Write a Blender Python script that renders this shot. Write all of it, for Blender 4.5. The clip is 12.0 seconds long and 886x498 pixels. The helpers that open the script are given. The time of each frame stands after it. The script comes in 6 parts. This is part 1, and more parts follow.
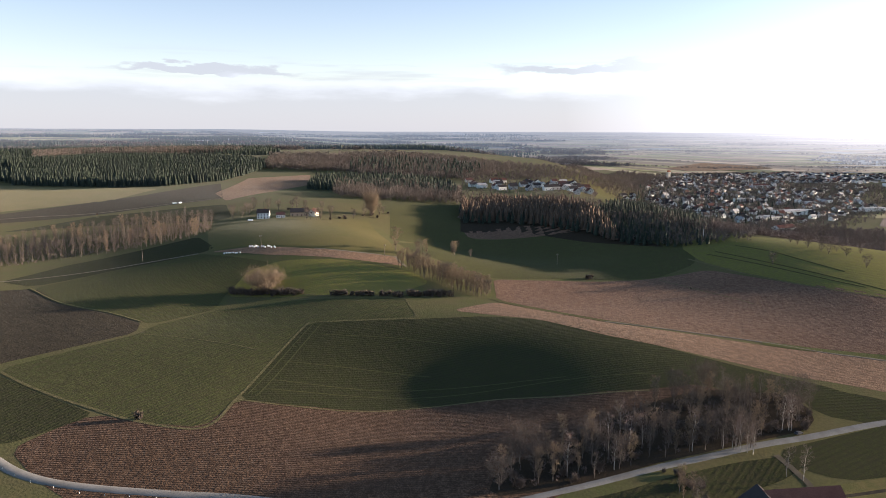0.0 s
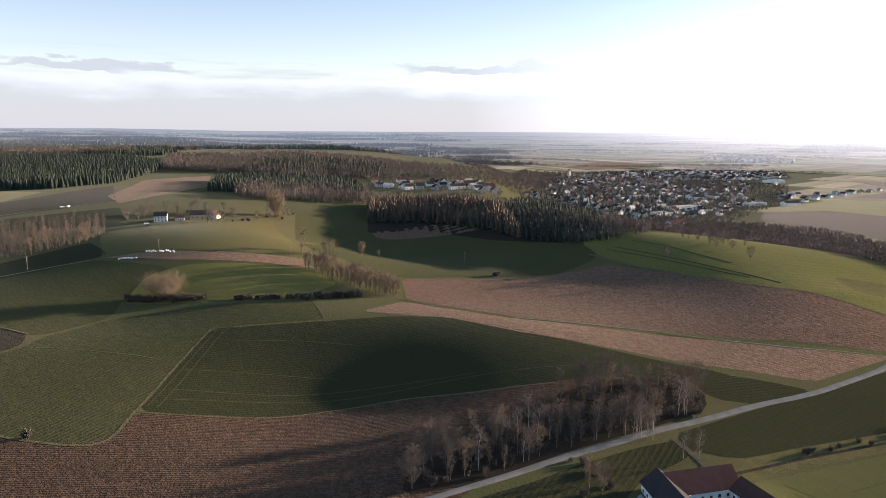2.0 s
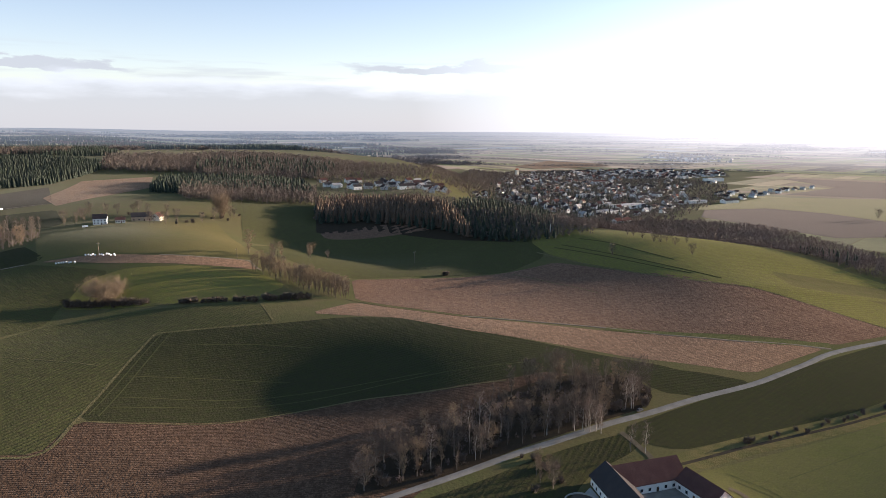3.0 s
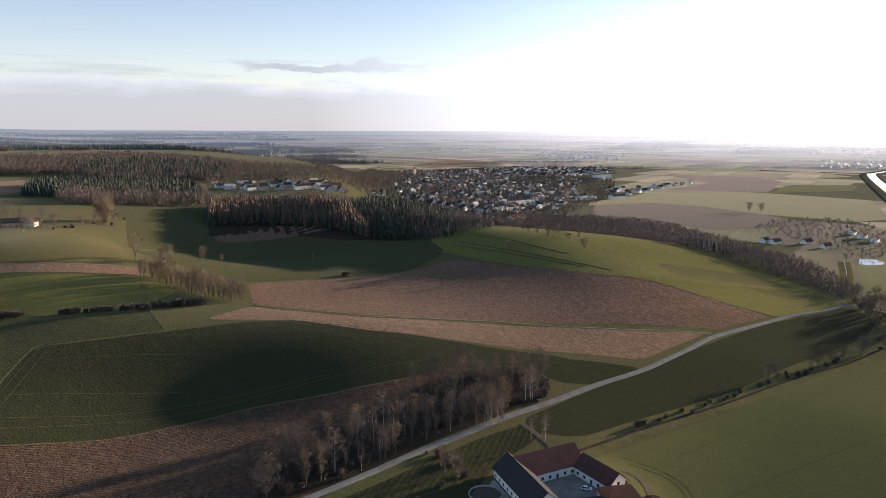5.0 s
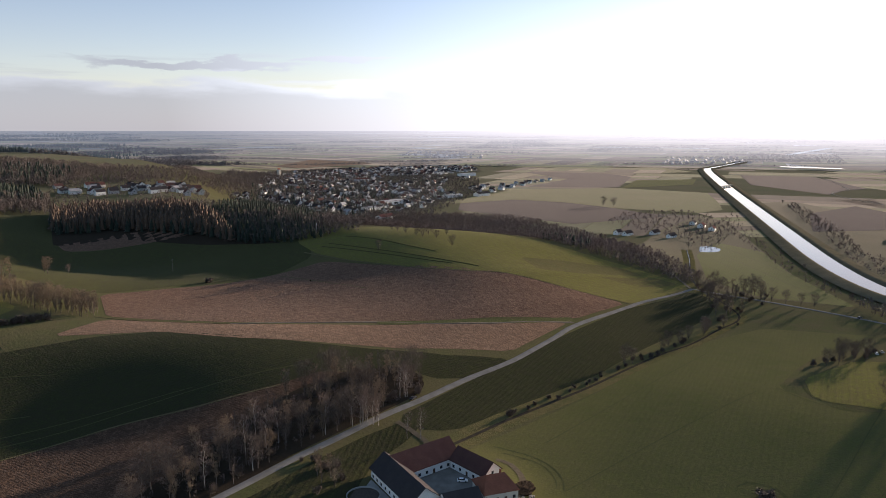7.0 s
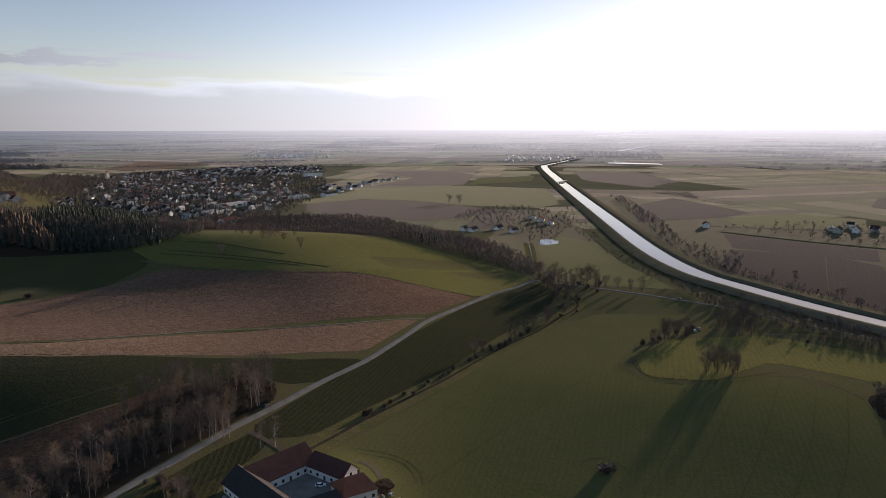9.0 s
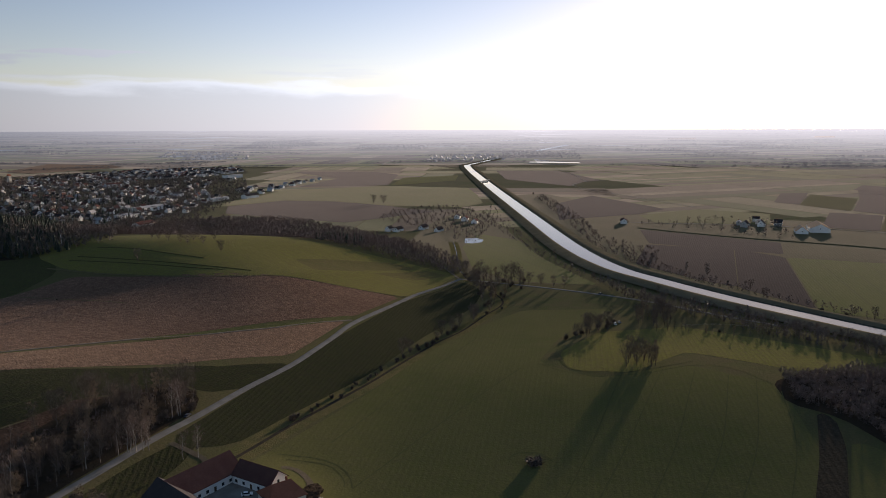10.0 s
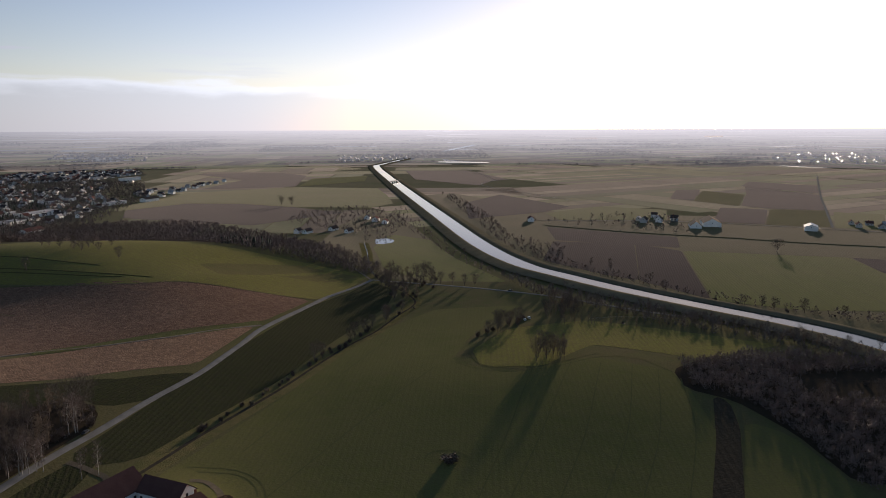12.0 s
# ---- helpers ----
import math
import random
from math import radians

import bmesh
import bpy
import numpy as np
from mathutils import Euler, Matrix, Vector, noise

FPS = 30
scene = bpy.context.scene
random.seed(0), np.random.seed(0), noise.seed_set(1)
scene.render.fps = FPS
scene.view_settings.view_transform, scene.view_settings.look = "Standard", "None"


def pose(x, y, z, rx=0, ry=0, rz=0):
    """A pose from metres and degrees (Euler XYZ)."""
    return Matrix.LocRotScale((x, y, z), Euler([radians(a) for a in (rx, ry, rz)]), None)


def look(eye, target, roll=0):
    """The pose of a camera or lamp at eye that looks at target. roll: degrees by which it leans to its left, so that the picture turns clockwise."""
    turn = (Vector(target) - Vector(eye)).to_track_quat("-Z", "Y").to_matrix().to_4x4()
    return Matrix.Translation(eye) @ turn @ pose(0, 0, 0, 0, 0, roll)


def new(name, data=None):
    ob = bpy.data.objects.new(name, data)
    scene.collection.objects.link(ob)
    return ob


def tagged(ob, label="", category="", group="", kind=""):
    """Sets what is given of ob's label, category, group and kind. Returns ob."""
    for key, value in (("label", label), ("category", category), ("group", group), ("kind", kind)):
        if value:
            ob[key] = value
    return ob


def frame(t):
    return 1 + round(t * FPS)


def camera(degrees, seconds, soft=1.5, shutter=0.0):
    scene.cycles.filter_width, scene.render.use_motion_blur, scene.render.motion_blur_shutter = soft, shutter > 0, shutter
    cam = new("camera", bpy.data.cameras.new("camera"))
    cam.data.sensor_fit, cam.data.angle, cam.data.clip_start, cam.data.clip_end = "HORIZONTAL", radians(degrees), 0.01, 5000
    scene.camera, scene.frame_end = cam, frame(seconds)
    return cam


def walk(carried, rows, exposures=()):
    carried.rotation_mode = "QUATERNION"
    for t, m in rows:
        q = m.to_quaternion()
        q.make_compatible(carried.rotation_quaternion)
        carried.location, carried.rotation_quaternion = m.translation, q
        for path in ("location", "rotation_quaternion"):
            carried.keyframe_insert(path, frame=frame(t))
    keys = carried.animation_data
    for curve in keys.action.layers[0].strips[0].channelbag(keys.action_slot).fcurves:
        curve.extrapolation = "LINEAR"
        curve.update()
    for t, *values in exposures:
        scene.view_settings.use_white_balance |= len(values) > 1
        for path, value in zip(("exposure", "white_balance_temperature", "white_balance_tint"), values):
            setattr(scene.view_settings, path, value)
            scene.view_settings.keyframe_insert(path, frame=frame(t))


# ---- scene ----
cam = camera(64.33, 12.0, soft=0.75)
# seconds, tilt, lean, turn: a drone that hovers in one place and turns
TURN = [
    (0.0, -9.582, -0.131, 0.000),
    (0.5, -9.605, -0.202, -1.208),
    (1.0, -9.597, -0.167, -3.364),
    (1.5, -9.595, -0.197, -5.483),
    (2.0, -9.583, -0.204, -7.569),
    (2.5, -9.580, -0.211, -9.644),
    (3.0, -9.585, -0.219, -11.714),
    (5.0, -9.639, -0.158, -20.008),
    (5.5, -9.653, -0.153, -22.072),
    (6.0, -9.666, -0.081, -24.577),
    (6.5, -9.665, -0.074, -27.677),
    (7.0, -9.658, -0.002, -30.757),
    (9.0, -9.718, 0.099, -43.116),
    (9.5, -9.736, 0.187, -46.227),
    (10.0, -9.736, 0.208, -49.279),
    (10.5, -9.744, 0.211, -52.340),
    (11.0, -9.760, 0.226, -55.341),
    (11.5, -9.755, 0.234, -56.589),
    (12.0, -9.749, 0.248, -56.612),
]
EXPOSURES = [(0.0, 2.18, 5950, 16), (3.0, 2.12, 5950, 16), (6.0, 1.80, 5950, 17), (8.0, 1.44, 5950, 18), (9.5, 1.08, 5950, 18), (12.0, 0.94, 5950, 18)]
walk(cam, [(t, pose(0, 0, 150, 90 + tilt, lean, turn)) for t, tilt, lean, turn in TURN], EXPOSURES)

# ---- sky and sun ----
SUN_BEARING, SUN_HEIGHT = 76.0, 7.8


def sky():
    world = bpy.data.worlds.new("winter_sky")
    world.use_nodes = True
    scene.world = world
    nt = world.node_tree
    back = nt.nodes["Background"]
    tex = nt.nodes.new("ShaderNodeTexSky")
    tex.sky_type, tex.sun_disc = "NISHITA", False
    tex.sun_elevation, tex.sun_rotation = radians(SUN_HEIGHT), radians(SUN_BEARING)
    tex.air_density, tex.dust_density, tex.ozone_density, tex.altitude = 1.0, 0.5, 1.5, 500
    back.inputs["Strength"].default_value = 0.076
    # long flat clouds low over the horizon
    co = nt.nodes.new("ShaderNodeTexCoord")
    sep = nt.nodes.new("ShaderNodeSeparateXYZ")
    nt.links.new(co.outputs["Generated"], sep.inputs[0])

    def calc(op, *values):
        n = nt.nodes.new("ShaderNodeMath")
        n.operation = op
        for socket, v in zip(n.inputs, values):
            if isinstance(v, (int, float)):
                socket.default_value = v
            else:
                nt.links.new(v, socket)
        return n.outputs[0]

    def soft_step(v, a, b):
        n = nt.nodes.new("ShaderNodeMapRange")
        n.interpolation_type = "SMOOTHSTEP"
        n.inputs["From Min"].default_value, n.inputs["From Max"].default_value = a, b
        nt.links.new(v, n.inputs["Value"])
        return n.outputs[0]

    def streaks(scale, stretch, detail):
        mp = nt.nodes.new("ShaderNodeMapping")
        mp.inputs["Scale"].default_value = (1, 1, stretch)
        nt.links.new(co.outputs["Generated"], mp.inputs[0])
        nz = nt.nodes.new("ShaderNodeTexNoise")
        nz.inputs["Scale"].default_value, nz.inputs["Detail"].default_value, nz.inputs["Roughness"].default_value = scale, detail, 0.55
        nt.links.new(mp.outputs[0], nz.inputs["Vector"])
        return nz.outputs["Fac"]

    up, bearing = sep.outputs["Z"], calc("ARCTAN2", sep.outputs["X"], sep.outputs["Y"])
    ragged = calc("ADD", calc("MULTIPLY", calc("SUBTRACT", streaks(6, 5, 9), 0.5), 0.055), up)
    # the bank along the horizon, with a lit upper edge
    bank = soft_step(ragged, 0.064, 0.054)
    edge = calc("MULTIPLY", soft_step(ragged, 0.040, 0.058), soft_step(ragged, 0.072, 0.062))
    wisps = calc("MULTIPLY", soft_step(streaks(4.2, 16, 9), 0.50, 0.66), calc("MULTIPLY", soft_step(up, 0.05, 0.066), soft_step(up, 0.112, 0.085)))

    def single(az, el, half, thick):
        """One long cloud by its bearing and height."""
        u = calc("DIVIDE", calc("SUBTRACT", bearing, radians(az)), radians(half))
        v = calc("DIVIDE", calc("SUBTRACT", calc("ADD", up, calc("MULTIPLY", calc("SUBTRACT", streaks(13, 4, 9), 0.5), 0.05)), math.sin(radians(el))), math.sin(radians(thick)))
        return soft_step(calc("ADD", calc("MULTIPLY", u, u), calc("MULTIPLY", v, v)), 1.0, 0.35)

    lone = calc("MAXIMUM", single(12, 4.75, 9.5, 0.55), calc("MAXIMUM", single(-18, 4.5, 8, 0.4), single(23, 5.35, 5, 0.35)))
    density = calc("MAXIMUM", calc("MULTIPLY", bank, 0.82), calc("MAXIMUM", calc("MULTIPLY", wisps, 0.5), calc("MULTIPLY", lone, 0.85)))
    mix = nt.nodes.new("ShaderNodeMix")
    mix.data_type = "RGBA"
    # the haze is whitest round the sun, and the clouds thin out there
    dot = nt.nodes.new("ShaderNodeVectorMath")
    dot.operation = "DOT_PRODUCT"
    nt.links.new(co.outputs["Generated"], dot.inputs[0])
    b, h = radians(SUN_BEARING), radians(SUN_HEIGHT)
    dot.inputs[1].default_value = (math.sin(b) * math.cos(h), math.cos(b) * math.cos(h), math.sin(h))
    near_sun = nt.nodes.new("ShaderNodeMapRange")
    near_sun.interpolation_type = "SMOOTHSTEP"
    near_sun.inputs["From Min"].default_value, near_sun.inputs["From Max"].default_value = 0.80, 1.0
    nt.links.new(dot.outputs["Value"], near_sun.inputs["Value"])
    thin = nt.nodes.new("ShaderNodeMath")
    thin.operation, thin.inputs[0].default_value = "SUBTRACT", 1.0
    nt.links.new(near_sun.outputs[0], thin.inputs[1])
    cover = nt.nodes.new("ShaderNodeMath")
    cover.operation = "MULTIPLY"
    nt.links.new(density, cover.inputs[0])
    nt.links.new(thin.outputs[0], cover.inputs[1])
    nt.links.new(cover.outputs[0], mix.inputs["Factor"])
    # the pale winter haze of the low sky
    veil = nt.nodes.new("ShaderNodeValToRGB")
    el = veil.color_ramp.elements
    el[0].position, el[0].color = 0.0, (0.80, 0.84, 0.92, 1)
    el[1].position, el[1].color = 0.42, (0.0, 0.0, 0.0, 1)
    for p, v in ((0.08, (0.74, 0.78, 0.88)), (0.17, (0.44, 0.50, 0.66)), (0.28, (0.08, 0.13, 0.2))):
        e = el.new(p)
        e.color = (*v, 1)
    nt.links.new(sep.outputs["Z"], veil.inputs[0])
    pale = nt.nodes.new("ShaderNodeMix")
    pale.data_type, pale.blend_type, pale.clamp_result = "RGBA", "ADD", False
    pale.inputs["Factor"].default_value = 1.0
    gain = nt.nodes.new("ShaderNodeMix")
    gain.data_type, gain.blend_type, gain.clamp_result = "RGBA", "MULTIPLY", False
    gain.inputs["Factor"].default_value = 1.0
    power = nt.nodes.new("ShaderNodeMapRange")
    power.interpolation_type = "SMOOTHSTEP"
    for socket, value in (("From Min", 0.5), ("From Max", 1.0), ("To Min", 1.25), ("To Max", 3.4)):
        power.inputs[socket].default_value = value
    nt.links.new(dot.outputs["Value"], power.inputs["Value"])
    nt.links.new(power.outputs[0], gain.inputs["B"])
    nt.links.new(veil.outputs[0], gain.inputs["A"])
    # low air is thick; the unseen upper sky is brightened as fill light
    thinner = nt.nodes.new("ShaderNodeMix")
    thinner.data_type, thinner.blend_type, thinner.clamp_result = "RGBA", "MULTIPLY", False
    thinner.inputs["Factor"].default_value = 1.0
    upper_fill = nt.nodes.new("ShaderNodeMix")
    upper_fill.data_type = "RGBA"
    upper_fill.inputs["A"].default_value, upper_fill.inputs["B"].default_value = (0.68, 0.60, 0.57, 1), (1.35, 1.25, 1.12, 1)
    nt.links.new(soft_step(up, 0.18, 0.5), upper_fill.inputs["Factor"])
    nt.links.new(upper_fill.outputs["Result"], thinner.inputs["B"])
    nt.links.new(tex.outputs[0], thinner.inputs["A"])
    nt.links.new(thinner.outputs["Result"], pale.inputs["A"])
    nt.links.new(gain.outputs["Result"], pale.inputs["B"])
    nt.links.new(pale.outputs["Result"], mix.inputs["A"])
    # the clouds are brighter on the side of the sun
    lit = nt.nodes.new("ShaderNodeMapRange")
    for socket, value in (("From Min", 0.4), ("From Max", 0.99), ("To Min", 0.96), ("To Max", 3.0)):
        lit.inputs[socket].default_value = value
    nt.links.new(dot.outputs["Value"], lit.inputs["Value"])
    grey = nt.nodes.new("ShaderNodeMix")
    grey.data_type, grey.blend_type, grey.clamp_result = "RGBA", "MULTIPLY", False
    grey.inputs["Factor"].default_value = 1.0
    grey.inputs["A"].default_value = (2.12, 2.18, 2.2, 1)
    nt.links.new(calc("MULTIPLY", lit.outputs[0], calc("ADD", 1.0, calc("MULTIPLY", edge, 0.35))), grey.inputs["B"])
    nt.links.new(grey.outputs["Result"], mix.inputs["B"])
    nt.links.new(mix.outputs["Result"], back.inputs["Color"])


sky()
sun = new("sun", bpy.data.lights.new("sun", "SUN"))
sun.data.energy, sun.data.angle, sun.data.color = 5.0, radians(1.0), (1.0, 0.79, 0.53)
sb, sh = radians(SUN_BEARING), radians(SUN_HEIGHT)
sun.matrix_world = look((3000 * math.sin(sb) * math.cos(sh), 3000 * math.cos(sb) * math.cos(sh), 3000 * math.sin(sh)), (0, 0, 0))

# ---- the lie of the land ----
EYE_Z = 150.0


def polar(az, r):
    """A place by its bearing in degrees, clockwise from the y axis, and its distance from the middle."""
    return r * math.sin(radians(az)), r * math.cos(radians(az))


def ramp(a, b, v):
    s = np.clip((v - a) / (b - a), 0, 1)
    return s * s * (3 - 2 * s)


# single hills and hollows: bearing, distance, height, width along and across the bearing
HILLS = [
    (11, 410, 12.5, 72, 90), (-1, 360, -11, 45, 55), (-14, 525, 8.75, 112, 100), (-4, 681, 16.2, 81, 150), (-12, 950, 15, 150, 162),
    (4, 875, -17.5, 138, 88), (31, 775, 14, 95, 95), (39, 800, 19, 70, 80), (9, 930, 9, 60, 90), (16, 588, -8.75, 88, 112), (-30, 750, -10, 150, 112), (-20, 1188, 10, 200, 250),
    (-24, 1800, 24, 300, 500), (-5, 1875, 20, 312, 325), (-15, 2875, 32, 375, 875), (15, 1125, 12.5, 138, 150), (62, 375, 5, 75, 100),
    (75, 412, 6.25, 75, 88), (9, 700, -10, 75, 85), (-17, 515, -7, 45, 50), (-7, 640, 5, 60, 70), (7, 735, -11, 55, 85), (-2, 705, -12, 70, 65), (15, 840, 11, 70, 80),
]
# the foot of the uplands, where they drop to the plain
FOOT = [(112, 75), (188, 188), (294, 269), (412, 338), (500, 412), (538, 488), (519, 650), (469, 825), (431, 988), (412, 1125), (425, 1375), (525, 1750), (525, 2375), (250, 3250), (-300, 5500), (-2500, 16000), (-5000, 60000)]
# past the near edge the land is drawn together towards the eye, so that sixty kilometres fit in five
NEAR_EDGE, FAR_EDGE, HORIZON = 2400.0, 4870.0, 60000.0


def squeeze(d):
    """Where a true distance lies in the drawn-together land."""
    d = np.maximum(np.asarray(d, float), 1.0)
    u = (1 / NEAR_EDGE - 1 / d) / (1 / NEAR_EDGE - 1 / HORIZON)
    return np.where(d < NEAR_EDGE, d, NEAR_EDGE + (FAR_EDGE - NEAR_EDGE) * u)


def spread(r):
    """The true distance of a place in the drawn-together land."""
    u = np.clip((np.asarray(r, float) - NEAR_EDGE) / (FAR_EDGE - NEAR_EDGE), 0, 1)
    return np.where(u > 0, 1 / ((1 - u) / NEAR_EDGE + u / HORIZON), r)


def true_height(x, y):
    """The lie of the land at its true distance, in metres over the plain."""
    r = np.hypot(x, y)
    foot_x = np.interp(y, [p[1] for p in FOOT], [p[0] for p in FOOT])
    inland = ramp(0, 240 + 0.25 * np.maximum(r - 2400, 0), foot_x - x)
    z = inland * (12 + 28 * ramp(300, 775, r) + 12 * ramp(875, 1875, r))
    for az, d, tall, along, across in HILLS:
        a = radians(az)
        u = x * math.sin(a) + y * math.cos(a) - d
        v = x * math.cos(a) - y * math.sin(a)
        z = z + tall * np.exp(-0.5 * ((u / along) ** 2 + (v / across) ** 2))
    level = np.exp(-(np.hypot(x - 133, y - 229) / 36) ** 4)
    z = z * (1 - level) + 8.3 * level
    long_waves = np.sin(x / 710 + y / 930) * np.sin(y / 640 - x / 1100) + 0.6 * np.sin(x / 1900 - y / 2300)
    return z + inland * ramp(2200, 3400, r) * (12 * long_waves + 0.0022 * np.maximum(r - 4000, 0))


def height(x, y):
    """The lie of the land as it is drawn."""
    x, y = np.asarray(x, float), np.asarray(y, float)
    r = np.maximum(np.hypot(x, y), 0.01)
    k = r / np.maximum(spread(r), 0.01)
    return EYE_Z + (true_height(x / k, y / k) - EYE_Z) * k


def far_place(x, y):
    """A true place drawn together: x, y and the scale of things there."""
    d = math.hypot(x, y)
    k = float(squeeze(d)) / d
    return x * k, y * k, k


# ---- materials ----
def material(name):
    m = bpy.data.materials.new(name)
    m.use_nodes = True
    nt = m.node_tree
    return m, nt, nt.nodes["Principled BSDF"]


def mixed(nt, fac, a, b):
    n = nt.nodes.new("ShaderNodeMix")
    n.data_type = "RGBA"
    for socket, v in (("Factor", fac), ("A", a), ("B", b)):
        if isinstance(v, (tuple, float, int)):
            n.inputs[socket].default_value = (*v, 1) if isinstance(v, tuple) else v
        else:
            nt.links.new(v, n.inputs[socket])
    return n.outputs["Result"]


def noise_at(nt, vec, scale, detail=4.0, low=0.35, high=0.65):
    n = nt.nodes.new("ShaderNodeTexNoise")
    n.inputs["Scale"].default_value, n.inputs["Detail"].default_value = scale, detail
    nt.links.new(vec, n.inputs["Vector"])
    r = nt.nodes.new("ShaderNodeMapRange")
    r.inputs["From Min"].default_value, r.inputs["From Max"].default_value = low, high
    nt.links.new(n.outputs["Fac"], r.inputs["Value"])
    return r.outputs[0]


def turned(nt, degrees, scale=(1, 1, 1)):
    co = nt.nodes.new("ShaderNodeTexCoord")
    mp = nt.nodes.new("ShaderNodeMapping")
    mp.inputs["Rotation"].default_value = (0, 0, radians(degrees))
    mp.inputs["Scale"].default_value = scale
    nt.links.new(co.outputs["Object"], mp.inputs[0])
    return mp.outputs[0]


def wave(nt, vec, spacing, distort=0.6, low=0.0, high=1.0, detail_scale=0.3):
    w = nt.nodes.new("ShaderNodeTexWave")
    w.wave_type, w.bands_direction = "BANDS", "X"
    w.inputs["Scale"].default_value = 0.314 / spacing
    w.inputs["Distortion"].default_value, w.inputs["Detail"].default_value, w.inputs["Detail Scale"].default_value = distort, 2, detail_scale
    nt.links.new(vec, w.inputs["Vector"])
    r = nt.nodes.new("ShaderNodeMapRange")
    r.inputs["From Min"].default_value, r.inputs["From Max"].default_value = low, high
    nt.links.new(w.outputs["Fac"], r.inputs["Value"])
    return r.outputs[0]


def haze_sheen(bsdf, weight=0.0, tint=(0.80, 0.88, 1.0)):
    """Haze imitated by sheen, which pales surfaces seen at a low angle."""
    bsdf.inputs["Sheen Weight"].default_value, bsdf.inputs["Sheen Roughness"].default_value = weight, 0.2
    bsdf.inputs["Sheen Tint"].default_value = (*tint, 1)


def bumped(nt, bsdf, heights, distance):
    b = nt.nodes.new("ShaderNodeBump")
    b.inputs["Strength"].default_value, b.inputs["Distance"].default_value = 1.0, distance
    nt.links.new(heights, b.inputs["Height"])
    nt.links.new(b.outputs[0], bsdf.inputs["Normal"])


def scaled(nt, a, k):
    n = nt.nodes.new("ShaderNodeMath")
    n.operation = "MULTIPLY"
    nt.links.new(a, n.inputs[0])
    if isinstance(k, (int, float)):
        n.inputs[1].default_value = k
    else:
        nt.links.new(k, n.inputs[1])
    return n.outputs[0]


def summed(nt, a, b):
    n = nt.nodes.new("ShaderNodeMath")
    n.operation = "ADD"
    nt.links.new(a, n.inputs[0])
    nt.links.new(b, n.inputs[1])
    return n.outputs[0]


CROPS = {}


def muted(c, k=-0.06):
    """The dull tint of winter."""
    grey = 0.3 * c[0] + 0.55 * c[1] + 0.15 * c[2]
    return tuple(v + (grey - v) * k for v in c)


def crop(name, main, patch, soil, rows=0.0, spacing=1.4, row_mix=0.35, tram=18.0, tram_mix=0.5, clods=0.05, furrow=1.0, haze_weight=0.025):
    """A field: patches at two scales, drilled or ploughed rows, tramlines of a tractor, clods."""
    key = (name, rows)
    if key in CROPS:
        return CROPS[key]
    main, patch, soil = muted(main), muted(patch), muted(soil)
    m, nt, bsdf = material(name)
    vec = turned(nt, rows)
    big = noise_at(nt, vec, 0.012, 5)
    mid = noise_at(nt, vec, 0.11, 5, 0.3, 0.7)
    fine = noise_at(nt, vec, 0.9, 3, 0.38, 0.62)
    speck = noise_at(nt, vec, 0.33, 4, 0.42, 0.6)
    col = mixed(nt, scaled(nt, big, 0.8), main, patch)
    col = mixed(nt, scaled(nt, mid, 0.6), col, tuple(0.75 * a + 0.25 * b for a, b in zip(patch, soil)))
    grain = noise_at(nt, vec, 1.7, 5, 0.4, 0.62)
    col = mixed(nt, scaled(nt, grain, 0.75 * row_mix), col, tuple(0.55 * c for c in soil))
    lines = wave(nt, vec, spacing, 0.7, 0.3, 0.95, 0.25)
    col = mixed(nt, scaled(nt, summed(nt, scaled(nt, lines, 0.95 * furrow), summed(nt, scaled(nt, fine, 0.8), scaled(nt, speck, 1.25))), row_mix * 0.36), col, soil)
    if tram:
        track = wave(nt, vec, tram, 0.25, 0.985, 1.0, 0.02)
        col = mixed(nt, scaled(nt, track, tram_mix), col, soil)
    nt.links.new(col, bsdf.inputs["Base Color"])
    bsdf.inputs["Roughness"].default_value = 0.85
    bsdf.inputs["Specular IOR Level"].default_value = 0.0
    bsdf.inputs["Diffuse Roughness"].default_value = 0.3
    # plain fields get a stronger, warmer haze tint in their sheen
    haze_sheen(bsdf, haze_weight, (0.97, 0.93, 1.0) if haze_weight > 0.05 else (0.80, 0.88, 1.0))
    bumped(nt, bsdf, summed(nt, scaled(nt, lines, 0.9 * furrow), summed(nt, scaled(nt, fine, 0.6), scaled(nt, mid, 1.2))), clods)
    CROPS[key] = m
    return m


def winter_wheat(rows):
    return crop("winter_wheat", (0.036, 0.042, 0.018), (0.052, 0.056, 0.024), (0.034, 0.031, 0.02), rows, 2.6, 1.0, clods=0.1, furrow=0.75)


def meadow(rows):
    return crop("meadow", (0.080, 0.087, 0.031), (0.110, 0.106, 0.042), (0.08, 0.068, 0.04), rows, 3.0, 0.45, 0, furrow=0.35)


def pasture(rows):
    return crop("pasture", (0.135, 0.140, 0.036), (0.172, 0.160, 0.050), (0.097, 0.080, 0.042), rows, 3.4, 0.8, 0, clods=0.08, furrow=0.6)


def old_grass(rows):
    return crop("old_grass", (0.140, 0.126, 0.055), (0.195, 0.155, 0.078), (0.120, 0.100, 0.055), rows, 3.2, 0.7, 0, clods=0.08, furrow=0.5)


def stubble(rows):
    return crop("stubble", (0.112, 0.071, 0.048), (0.150, 0.098, 0.068), (0.040, 0.026, 0.019), rows, 1.7, 1.0, 0, clods=0.16, furrow=0.6)


def pale_stubble(rows):
    return crop("pale_stubble", (0.185, 0.116, 0.082), (0.24, 0.158, 0.112), (0.075, 0.047, 0.034), rows, 2.1, 1.0, 0, clods=0.16, furrow=0.4)


